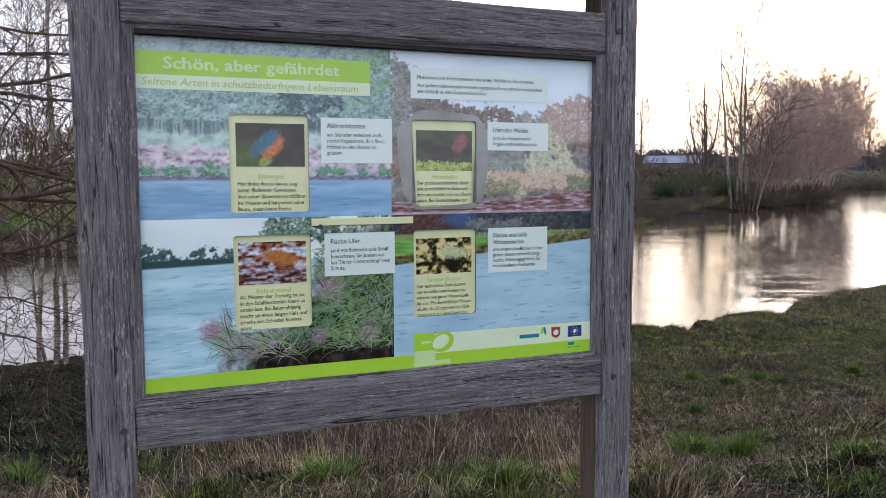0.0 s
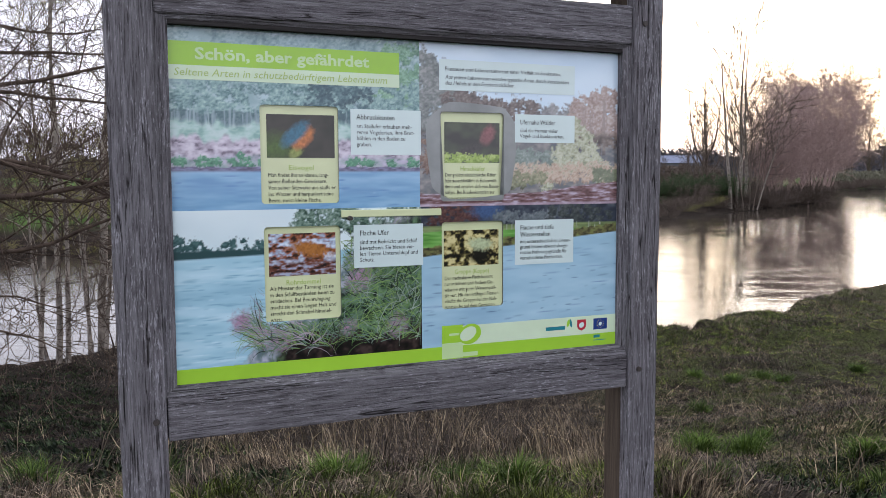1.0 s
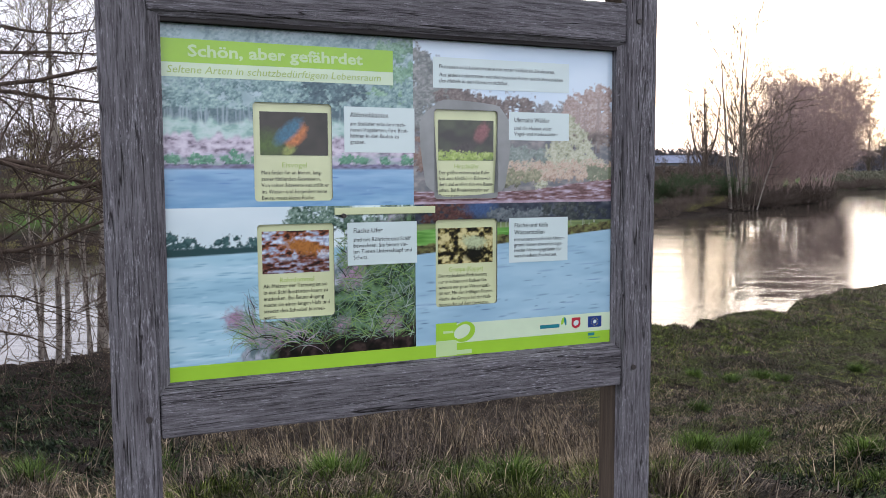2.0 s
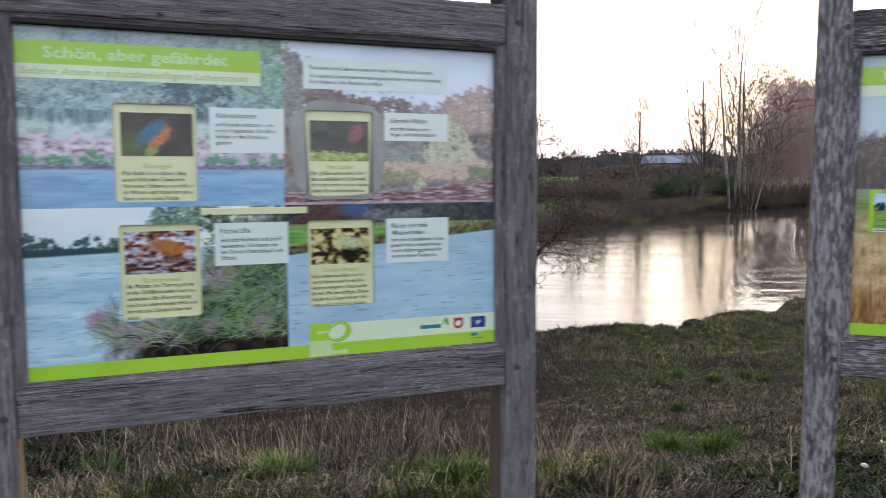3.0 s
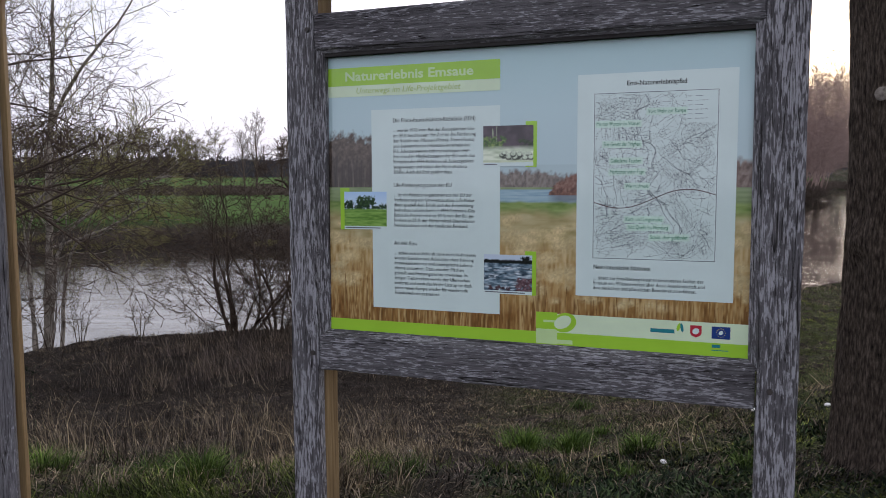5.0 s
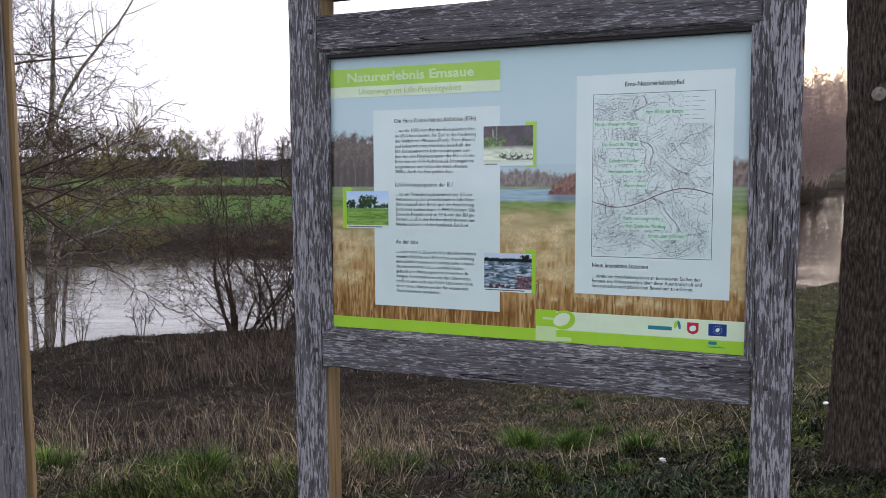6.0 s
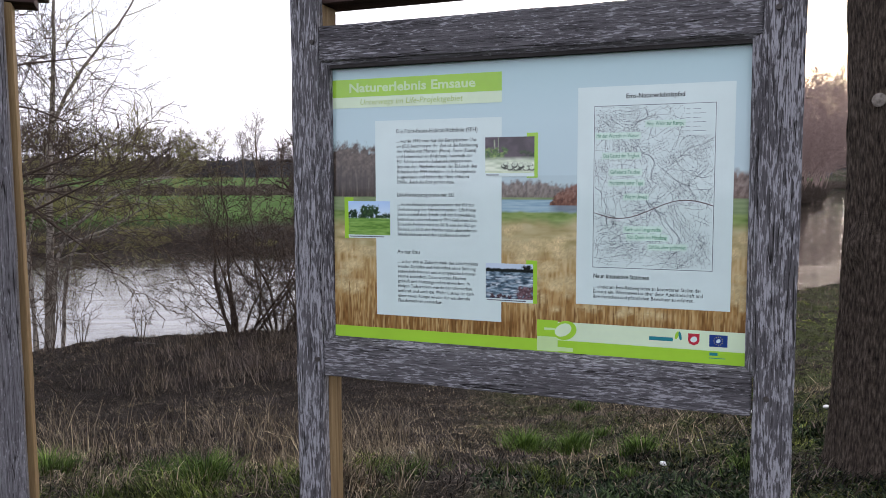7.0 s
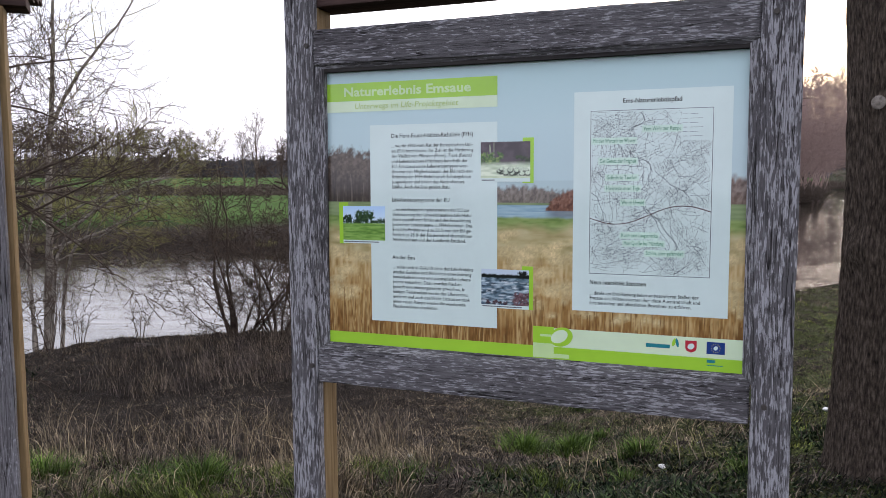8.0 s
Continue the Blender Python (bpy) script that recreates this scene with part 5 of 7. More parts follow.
def on_ground(x, y, sink=0.05):
    return float(height(x, y)) - sink


def fan(count, spread, length, r, seed, foot=0.12, lean=(0, 0)):
    rng = random.Random(seed)
    out = []
    for i in range(count):
        a = 2 * math.pi * (i + rng.uniform(-0.3, 0.3)) / count
        s = spread * rng.uniform(0.45, 1.1)
        out.append(((foot * math.cos(a), foot * math.sin(a), 0), (lean[0] + s * math.cos(a), lean[1] + s * math.sin(a), 1), length * rng.uniform(0.8, 1.15), r * rng.uniform(0.65, 1.1)))
    return out


THORN = Kind((10, 8, 6, 4), (0.42, 0.55, 0.55, 0.5), (58, 56, 54, 52), (0.25, 0.05, -0.05, 0.0, 0.0), (0.07, 0.18, 0.21, 0.22, 0.22), (0.5, 0.5, 0.55, 0.6), (8, 6, 4, 3, 3), (8, 7, 5, 3, 2), 0.36, ball(0.1, 0, 3.2, 3.4, 2.8, 2.3), 0.3, 0.0058)


def crooked(x, z0, out, aside, top, bow, r, level):
    """Marks of one crooked stem: it rises from (x, z0) and swings out; bow over 1 keeps it upright first, under 1 lets it flatten."""
    rows = []
    for i in range(6):
        t = i / 5
        rows.append((x + out * t ** bow + 0.05 * math.sin(7 * t + 9 * r * 10), aside * t, z0 + (top - z0) * t ** (1 / bow) + 0.06 * math.sin(5 * t + out)))
    return rows, r, level


plant("hawthorn_bush", "bare dark thorny bush with several crooked stems at the bank edge", "bush", pose(0.72, 17.3, on_ground(0.72, 17.3)), THORN, [
    crooked(-0.32, 0, -2.3, -0.2, 3.8, 1.5, 0.09, 0), crooked(-0.68, 1.8, -1.7, 0.2, 4.95, 1.2, 0.045, 1), crooked(-0.42, 0, -1.9, -0.4, 1.9, 1.7, 0.036, 2),
    crooked(0, 0, -0.45, 0.1, 4.7, 2.0, 0.125, 0), crooked(0.02, 1.0, 0.55, 0.3, 4.5, 0.8, 0.07, 1), crooked(0.03, 0.6, 2.4, -0.3, 3.1, 0.95, 0.075, 1),
    crooked(0.24, 0, 1.6, 0.3, 4.4, 1.35, 0.11, 0), crooked(0.0, 1.1, -0.95, 0.3, 4.2, 0.9, 0.045, 1), crooked(-0.15, 0, -0.55, 1.2, 3.8, 1.2, 0.065, 0),
    crooked(0.1, 0, 0.7, -1.3, 3.8, 1.3, 0.06, 0), crooked(1.0, 1.8, 1.9, 0.6, 3.2, 1.0, 0.045, 1)], 11, TWIG, TWIG)

WILLOW = Kind((8, 6, 4), (0.5, 0.5, 0.5), (44, 48, 50), (0.15, 0.1, 0.05, 0.0), (0.13, 0.18, 0.24, 0.26), (0.5, 0.5, 0.6), (7, 5, 3, 3), (10, 7, 4, 2), 0.12, ball(0.4, 0, 2.3, 3.1, 2.6, 3.3), 0.2, 0.0056)
WILLOWS = "willow shrubs on the near bank"
plant("willow_shrub", "bare multi-stemmed willow shrub above the water", "shrub", pose(-3.75, 21.0, on_ground(-3.75, 21.0)), WILLOW, fan(9, 0.75, 4.3, 0.042, 5, 0.25, (0.1, 0)) + fan(4, 1.9, 2.6, 0.026, 15, 0.2), 21, TWIG, TWIG, WILLOWS)
plant("willow_shrub", "bare multi-stemmed willow shrub above the water", "shrub", pose(-2.7, 20.9, on_ground(-2.7, 20.9)), WILLOW, fan(5, 0.6, 4.6, 0.042, 8, 0.16, (0.1, 0)) + fan(3, 1.6, 2.2, 0.024, 18, 0.14), 22, TWIG, TWIG, WILLOWS)
plant("willow_shrub", "low bare willow shrub above the water", "shrub", pose(-2.0, 20.4, on_ground(-2.0, 20.4)), WILLOW, fan(6, 0.8, 2.6, 0.03, 9, 0.12), 23, TWIG, TWIG, WILLOWS)
SPRIG = Kind((7, 5), (0.4, 0.45), (40, 42), (0.2, 0.1, 0.0), (0.06, 0.14, 0.2), (0.5, 0.6), (5, 3, 3), (8, 5, 3), 0.25, None, 0.25, 0.005)
for x, y, seed, h in ((-8.2, 21.3, 3, 1.3), (-8.9, 21.0, 4, 2.2), (-6.6, 21.4, 5, 0.9)):
    plant("willow_sapling", "thin bare sapling at the edge of the bank", "sapling", pose(x, y, on_ground(x, y)), SPRIG, fan(4, 0.35, h, 0.016, seed, 0.06), seed + 60, TWIG, TWIG, "saplings at the bank edge")

POPLAR = Kind((13, 8, 6, 3), (0.40, 0.45, 0.5, 0.5), (44, 42, 42, 40), (0.05, 0.45, 0.15, 0.1, 0.0), (0.03, 0.14, 0.17, 0.2, 0.2), (0.27, 0.5, 0.5, 0.6), (10, 6, 4, 3, 3), (14, 9, 5, 3, 2), 0.22, None, 0.2, 0.005)
plant("bare_poplar", "slender bare tree with pale grey bark at the water's edge", "tree", pose(-11.65, 26.3, -4.5), POPLAR, [
    ([(0, 0, 0), (0.08, 0, 2.0), (0.2, 0.05, 4.2), (0.3, 0, 6.0), (0.43, 0, 7.8), (0.55, 0.05, 9.4), (0.68, 0, 11.2), (0.78, 0, 14.4)], 0.16, 0),
    ([(0.43, 0, 7.7), (1.2, -0.1, 9.1), (2.2, 0, 10.4), (3.2, 0.1, 11.7), (3.8, 0.2, 13.4)], 0.07, 1),
    ([(0.17, 0, 3.65), (1.1, -0.2, 3.95), (2.3, -0.2, 4.25), (3.25, -0.3, 5.25), (3.6, -0.3, 6.1)], 0.05, 1),
    ([(0.18, 0, 4.4), (0.9, 0.2, 4.95), (1.8, 0.3, 5.4), (3.3, 0.3, 5.95), (4.1, 0.4, 6.7)], 0.05, 1),
    ([(0.22, 0, 5.3), (0.8, -0.2, 6.0), (1.5, -0.4, 6.5), (2.3, -0.5, 7.5)], 0.045, 1),
    ([(0.16, 0, 3.2), (0.9, 0.3, 3.5), (1.8, 0.4, 3.5), (2.7, 0.5, 3.9)], 0.035, 1),
    ([(0.2, 0, 4.8), (-0.5, 0.3, 5.4), (-1.1, 0.2, 5.6), (-1.7, 0.1, 6.3)], 0.04, 1)], 4, PALE_BARK, OLIVE_TWIG, "bare waterside trees")
plant("bare_poplar", "thin bare tree with pale bark leaning at the water's edge", "tree", pose(-13.3, 25.5, -4.5), POPLAR, [((0, 0, 0), (0.02, 0.05, 1), 11, 0.09), ((0.15, 0.1, 0), (-0.14, 0, 1), 9, 0.06)], 9, PALE_BARK, TWIG, "bare waterside trees")
plant("bare_poplar", "thin bare tree with pale bark leaning at the water's edge", "tree", pose(-10.3, 20.6, on_ground(-10.3, 20.6)), POPLAR, [((0, 0, 0), (0.015, 0.02, 1), 12.5, 0.085)], 14, PALE_BARK, TWIG, "bare waterside trees")
plant("bare_poplar", "thin bare tree with pale bark leaning at the water's edge", "tree", pose(-9.95, 20.4, on_ground(-9.95, 20.4)), POPLAR, [((0, 0, 0), (0.09, 0.02, 1), 11, 0.075)], 17, PALE_BARK, TWIG, "bare waterside trees")

OSIER = Kind((14, 8, 5), (0.40, 0.45, 0.5), (42, 40, 40), (0.1, 0.15, 0.1, 0.0), (0.04, 0.07, 0.1, 0.12), (0.45, 0.4, 0.4), (8, 5, 3, 3), (10, 7, 4, 2), 0.42, None, 0.2, 0.0055)
plant("bare_willow", "bare willow with arching pale limbs and olive twigs above the water", "tree", pose(-11.2, 25.6, -4.6), OSIER, [
    ([(0, 0, 0), (0.1, 0.1, 2.2), (0.5, 0.1, 4.0), (1.9, 0, 5.3), (3.4, -0.2, 6.0), (4.3, -0.3, 6.2)], 0.085, 0),
    ([(0.3, 0.1, 0), (0.4, 0.3, 2.4), (0.9, 0.3, 4.0), (2.2, 0.3, 4.6), (3.3, 0.4, 5.4), (3.7, 0.4, 6.2)], 0.075, 0),
    ([(-0.5, 0, 0), (-0.55, 0, 2.5), (-0.4, -0.2, 4.6), (0.5, -0.3, 6.0), (1.6, -0.4, 6.8), (2.6, -0.4, 7.2)], 0.07, 0),
    ([(-0.6, 0.3, 0), (-0.8, 0.4, 2.6), (-1.0, 0.5, 4.6), (-1.6, 0.5, 6.0)], 0.05, 0)], 44, PALE_BARK, OLIVE_TWIG, "bare waterside trees")

# low dark boughs of an oak that stands beside the embankment
OAK = Kind((9, 9, 7, 3), (0.5, 0.5, 0.5, 0.5), (55, 46, 46, 42), (0.0, -0.05, -0.05, 0.0, 0.0), (0.04, 0.1, 0.14, 0.15, 0.15), (0.42, 0.45, 0.5, 0.6), (10, 7, 5, 3, 3), (10, 10, 6, 4, 2), 0.2, None, 0.16, 0.006)


def oak():
    rng = random.Random(33)
    out = Growth()
    trunk = [Vector((0, 0, 0)), Vector((0.1, 0, 2.2)), Vector((0.05, 0.1, 4.5)), Vector((0.2, 0.2, 7.0)), Vector((0.15, 0.1, 9.5))]
    tube(*out.slot(0), trunk, (0.42, 0.32, 0.28, 0.22, 0.1), 12)
    for z, d, length, r in ((1.8, (1, 0.05, 0.06), 4.6, 0.03), (2.2, (1, 0.2, 0.05), 4.2, 0.028), (2.5, (1, -0.1, 0.02), 4.4, 0.03), (2.9, (1, 0.25, 0.0), 6.4, 0.055), (3.9, (1, -0.1, 0.02), 5.6, 0.075), (4.3, (0.95, 0.3, -0.03), 6.0, 0.06), (4.7, (1, 0.1, -0.03), 6.0, 0.06), (5.2, (1, 0.0, -0.08), 5.8, 0.065), (5.7, (1, -0.15, -0.06), 5.4, 0.06), (6.1, (1, 0.2, 0.05), 4.8, 0.055), (6.6, (0.9, 0.0, 0.2), 4.2, 0.055), (7.2, (1, 0.1, 0.1), 3.6, 0.05), (5.0, (-1, 0.2, 0.4), 5.0, 0.12), (6.2, (-0.4, -1, 0.4), 4.0, 0.10), (6.8, (-0.3, 1, 0.5), 5.0, 0.12)):
        grow(out, OAK, rng, Vector((0.1, 0.1, z)), Vector(d).normalized(), length, r, 1)
    out.build(thing("oak_tree", "bare oak with long dark low boughs reaching over the slope", "tree", pose(-9.9, 14.2, on_ground(-9.9, 14.2))), TWIG, TWIG)


oak()


def near_trunk():
    """The stout trunk beside the second board, with furrowed bark, a pruning scar and a burl."""
    V, F = [], []
    sides, rows = 160, 240
    z0 = -0.5
    for j in range(rows):
        z = z0 + 6.0 * j / (rows - 1)
        flare = min(0.3, 0.024 * math.exp(-(z - 0.1) / 0.45))
        r0 = 0.305 + flare
        cx = 0.02 * math.sin(z * 1.3)
        for k in range(sides):
            a = 2 * math.pi * k / sides
            n = noise.noise(Vector((math.cos(a) * 3.2, math.sin(a) * 3.2, z * 0.8)))
            ridge = 0.6 * noise.turbulence(Vector((math.cos(a) * 6.5, math.sin(a) * 6.5, z * 2.2)), 3, False) + 0.9 * abs(noise.noise(Vector((math.cos(a) * 15, math.sin(a) * 15, z * 3.2))))
            burl = 0.05 * math.exp(-((z - 1.12) / 0.09) ** 2 - ((a - 3.35) / 0.22) ** 2)
            r = r0 + 0.02 * n + 0.022 * (ridge - 0.5) + burl + 0.018 * min(1.0, math.exp(-(z + 0.1) / 0.4)) * math.cos(5 * a)
            V.append((cx + r * math.cos(a), r * math.sin(a), z))
    for j in range(rows - 1):
        for k in range(sides):
            F.append((j * sides + k, j * sides + (k + 1) % sides, (j + 1) * sides + (k + 1) % sides, (j + 1) * sides + k))
    ob = thing("tree", "stout tree trunk with dark furrowed brown bark beside the board", "tree", pose(4.285, 4.17, 0.0))
    new("trunk", mesh_from("trunk", V, F, BARK, True)).parent = ob
    bm = bmesh.new()
    a = radians(-144)
    m = pose(0.325 * math.cos(a), 0.325 * math.sin(a), 1.885) @ Matrix.Rotation(a + math.pi / 2, 4, "Z") @ pose(0, 0, 0, 90)
    bmesh.ops.create_uvsphere(bm, u_segments=20, v_segments=10, radius=0.042, matrix=m @ Matrix.Diagonal((0.9, 0.85, 0.14, 1)))
    part("pruning_scar", bm, two_tone("grey_scar_wood", (0.10, 0.088, 0.075), (0.28, 0.25, 0.22), 45, 0.9, strength=0.6), ob, "grey healed pruning scar")


near_trunk()

# far bank: shrubs, bare trees, woods
BRUSH = Kind((7, 5), (0.5, 0.5), (38, 42), (0.1, 0.12, 0.05), (0.12, 0.18, 0.2), (0.6, 0.65), (3, 3, 3), (3, 2, 1), 0.12, None, 0.4, 0.017)
shrubs = [plant("bank_shrub", "bare brown bank shrub beside the far water", "shrub", pose(-40, 66, -4), BRUSH, fan(18, 1.0, 3.0, 0.03, s, 1.0), s, t, t, "shrubs along the far bank", True) for s, t in ((41, GREY_TWIG), (42, GREY_TWIG), (43, OLIVE_TWIG))]
rng = random.Random(5)
for i in range(110):
    # low growth at the waterline
    x = -48 + 118 * (i + rng.random()) / 110
    y = float(interp(FAR_EDGE, x)) + rng.uniform(0.5, 5.0)
    big = rng.uniform(0.35, 0.6) * (0.42 if -14 < x < 16 else 0.58 if x <= -14 else 1.0)
    pick = shrubs[2] if rng.random() < (0.5 if x < -22 else 0.12) else shrubs[i % 2]
    copy_thing(pick, pose(x, y, float(height(x, y)) - 0.1, 0, 0, rng.uniform(0, 360)) @ Matrix.Diagonal((big * rng.uniform(1.2, 1.9), big * rng.uniform(1.2, 1.9), big, 1)))
for i in range(60):
    # taller bushes set back on the meadow, with a gap where the grass shows
    x = -2 + 62 * (i + rng.random()) / 60
    y = float(interp(FAR_EDGE, x)) + rng.uniform(14, 60)
    x = x * y / float(interp(FAR_EDGE, x))
    if x < 0.11 * y:
        continue
    big = rng.uniform(0.7, 1.3)
    copy_thing(shrubs[i % 2], pose(x, y, float(height(x, y)) - 0.1, 0, 0, rng.uniform(0, 360)) @ Matrix.Diagonal((big * 1.5, big * 1.5, big, 1)))
for i in range(40):
    # low brown scrub scattered over the meadow
    y = rng.uniform(112, 230)
    x = rng.uniform(-0.06, 0.21) * y
    big = rng.uniform(0.3, 0.5) * (0.6 + y / 230)
    copy_thing(shrubs[i % 2], pose(x, y, float(height(x, y)) - 0.1, 0, 0, rng.uniform(0, 360)) @ Matrix.Diagonal((big * 3.0, big * 3.0, big, 1)))
for x, y, big, k in ((-30.5, 72, 0.75, 2), (-27, 74, 0.8, 2), (-33.5, 71, 0.7, 2), (-24, 75, 0.6, 2), (-36, 74, 0.8, 2), (-44, 86, 1.0, 2), (-40.5, 88, 0.8, 0), (-37, 90, 0.7, 2), (-34, 88, 0.5, 1), (-47.5, 84, 1.2, 0), (-51, 86, 1.5, 1), (-42, 74, 0.5, 2), (-20, 130, 1.6, 0), (-16, 136, 1.8, 1)):
    copy_thing(shrubs[k], pose(x, y, float(height(x, y)) - 0.1, 0, 0, x * 40) @ Matrix.Diagonal((big * 1.1, big * 1.1, big, 1)))
for i in range(60):
    x = 40 + 170 * (i + rng.random()) / 60
    y = float(interp(FAR_EDGE, x)) + rng.uniform(0.3, 7)
    big = rng.uniform(0.6, 1.1) * (0.6 + x / 250)
    copy_thing(shrubs[i % 2], pose(x, y, float(height(x, y)) - 0.2, 0, 0, rng.uniform(0, 360)) @ Matrix.Diagonal((big * 1.5, big * 1.5, big, 1)))

TALL = Kind((10, 4, 3), (0.42, 0.45, 0.5), (38, 38, 40), (0.03, 0.45, 0.2, 0.1), (0.03, 0.1, 0.13, 0.15), (0.42, 0.55, 0.6), (6, 4, 3, 3), (10, 6, 4, 3), 0.25, None, 0.15, 0.032)
AIRY = Kind((13, 8, 7), (0.42, 0.5, 0.5), (40, 46, 48), (0.25, 0.3, 0.1, 0.0), (0.06, 0.15, 0.2, 0.22), (0.42, 0.5, 0.55), (6, 4, 3, 3), (8, 5, 3, 2), 0.12, None, 0.18, 0.017)
BUSHY = Kind((14, 9, 6), (0.5, 0.45, 0.5), (36, 36, 40), (0.05, 0.35, 0.2, 0.1), (0.05, 0.1, 0.14, 0.16), (0.5, 0.5, 0.55), (5, 4, 3, 3), (8, 5, 4, 3), 0.12, None, 0.2, 0.026)
far_poplar = plant("far_poplar", "tall bare poplar standing at the far water", "tree", pose(53, 143, -4), TALL, [((0, 0, 0), (0.04, 0, 1), 22, 0.28)], 51, PALE_BARK, GREY_TWIG, "bare trees on the far bank", True)
far_clump = plant("far_alder", "clump of pale leaning bare stems standing in the far shallows", "tree", pose(55, 143, -4.4), TALL, fan(6, 0.3, 19, 0.15, 16, 1.8), 57, PALE_BARK, GREY_TWIG, "bare trees on the far bank", True)
far_spread = plant("far_tree", "spreading bare tree in the far meadow", "tree", pose(50, 152, -3), BUSHY, [((0, 0, 0), (0, 0, 1), 15, 0.3)], 52, GREY_TWIG, GREY_TWIG, "bare trees on the far bank", True)
FORK = Kind((8, 5, 4), (0.4, 0.5, 0.5), (36, 38, 40), (0.1, 0.3, 0.2, 0.1), (0.03, 0.08, 0.12, 0.15), (0.45, 0.55, 0.6), (6, 4, 3, 3), (8, 6, 4, 3), 0.3, None, 0.2, 0.042)
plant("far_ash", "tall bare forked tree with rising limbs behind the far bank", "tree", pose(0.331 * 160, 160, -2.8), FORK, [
    ([(0, 0, 0), (0.05, 0, 4.7), (0.2, 0.2, 9), (-0.3, 0.1, 14), (-0.5, 0, 23.5)], 0.44, 0), ([(0, 0, 6), (-1.9, 0.3, 10), (-2.9, 0.4, 14.5), (-3.6, 0.5, 22.5)], 0.28, 1),
    ([(0.1, 0, 8), (1.4, -0.4, 11), (2.1, -0.5, 15), (2.7, -0.5, 23)], 0.27, 1), ([(0, 0, 5.2), (-2.5, -0.6, 8), (-4.6, -1, 13.5)], 0.22, 1),
    ([(0, 0, 4.8), (2.4, 0.6, 6.8), (4.6, 0.8, 12.5)], 0.22, 1), ([(0, 0, 6.5), (0.5, 2.2, 10), (0.9, 3.0, 18)], 0.2, 1), ([(0, 0, 7), (-0.6, -2.2, 10.5), (-1.0, -3.0, 18)], 0.2, 1)], 58, GREY_TWIG, GREY_TWIG, "bare trees on the far bank", True)
far_red = plant("far_willow", "dense reddish bare willow on the far bank", "tree", pose(70, 165, -4), AIRY, fan(6, 0.26, 16, 0.11, 6, 1.4), 53, GREY_TWIG, RED_TWIG, "reddish trees on the far bank", True)
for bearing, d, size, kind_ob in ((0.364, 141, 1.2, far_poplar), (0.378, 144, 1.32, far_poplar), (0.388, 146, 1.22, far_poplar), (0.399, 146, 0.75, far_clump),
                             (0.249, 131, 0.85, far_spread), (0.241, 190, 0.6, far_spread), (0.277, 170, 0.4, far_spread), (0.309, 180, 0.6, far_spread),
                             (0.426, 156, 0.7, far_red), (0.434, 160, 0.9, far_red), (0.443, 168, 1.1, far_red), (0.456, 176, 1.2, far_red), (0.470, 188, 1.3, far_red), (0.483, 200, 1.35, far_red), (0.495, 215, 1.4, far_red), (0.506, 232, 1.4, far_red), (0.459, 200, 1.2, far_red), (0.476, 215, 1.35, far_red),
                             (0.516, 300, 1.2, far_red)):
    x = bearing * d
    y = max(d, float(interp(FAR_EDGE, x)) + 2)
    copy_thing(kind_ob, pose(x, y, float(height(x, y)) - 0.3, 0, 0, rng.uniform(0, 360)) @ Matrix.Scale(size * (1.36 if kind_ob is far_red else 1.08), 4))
for i in range(16):
    # low brown growth at the foot of the reddish willows
    x = 62 + 32 * (i + rng.random()) / 16
    y = float(interp(FAR_EDGE, x)) + rng.uniform(0.2, 2.5)
    copy_thing(shrubs[i % 2], pose(x, y, float(height(x, y)) - 0.2, 0, 0, rng.uniform(0, 360)) @ Matrix.Diagonal((1.9, 1.9, rng.uniform(0.9, 1.4), 1)))
dark_bush = plant("evergreen_bush", "rounded dark green bush on the far bank", "bush", pose(42, 139, -2.6), BRUSH, fan(50, 0.9, 3.6, 0.03, 71, 1.4), 71, GREEN_TWIG, GREEN_TWIG, "shrubs along the far bank", True)
for x, y, size in ((46.5, 143, 1.2), (50.5, 146, 1.05), (38, 136, 0.9), (34.5, 133, 0.8)):
    copy_thing(dark_bush, pose(x, y, float(height(x, y)) - 0.1, 0, 0, x * 30) @ Matrix.Diagonal((size * 1.3, size * 1.3, size, 1)))
for i in range(9):
    # the far reach, where the river bends away
    y = 425 + 40 * rng.random()
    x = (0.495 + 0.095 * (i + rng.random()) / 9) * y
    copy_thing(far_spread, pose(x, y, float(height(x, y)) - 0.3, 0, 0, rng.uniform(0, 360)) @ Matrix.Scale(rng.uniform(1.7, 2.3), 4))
for x, y, size in ((-57, 250, 1.25), (-64, 262, 1.0), (-50, 255, 0.9), (17, 100, 0.42), (24, 118, 0.4)):
    copy_thing(far_spread, pose(x, y, float(height(x, y)) - 0.2, 0, 0, rng.uniform(0, 360)) @ Matrix.Diagonal((size * 1.2, size * 1.2, size, 1)))


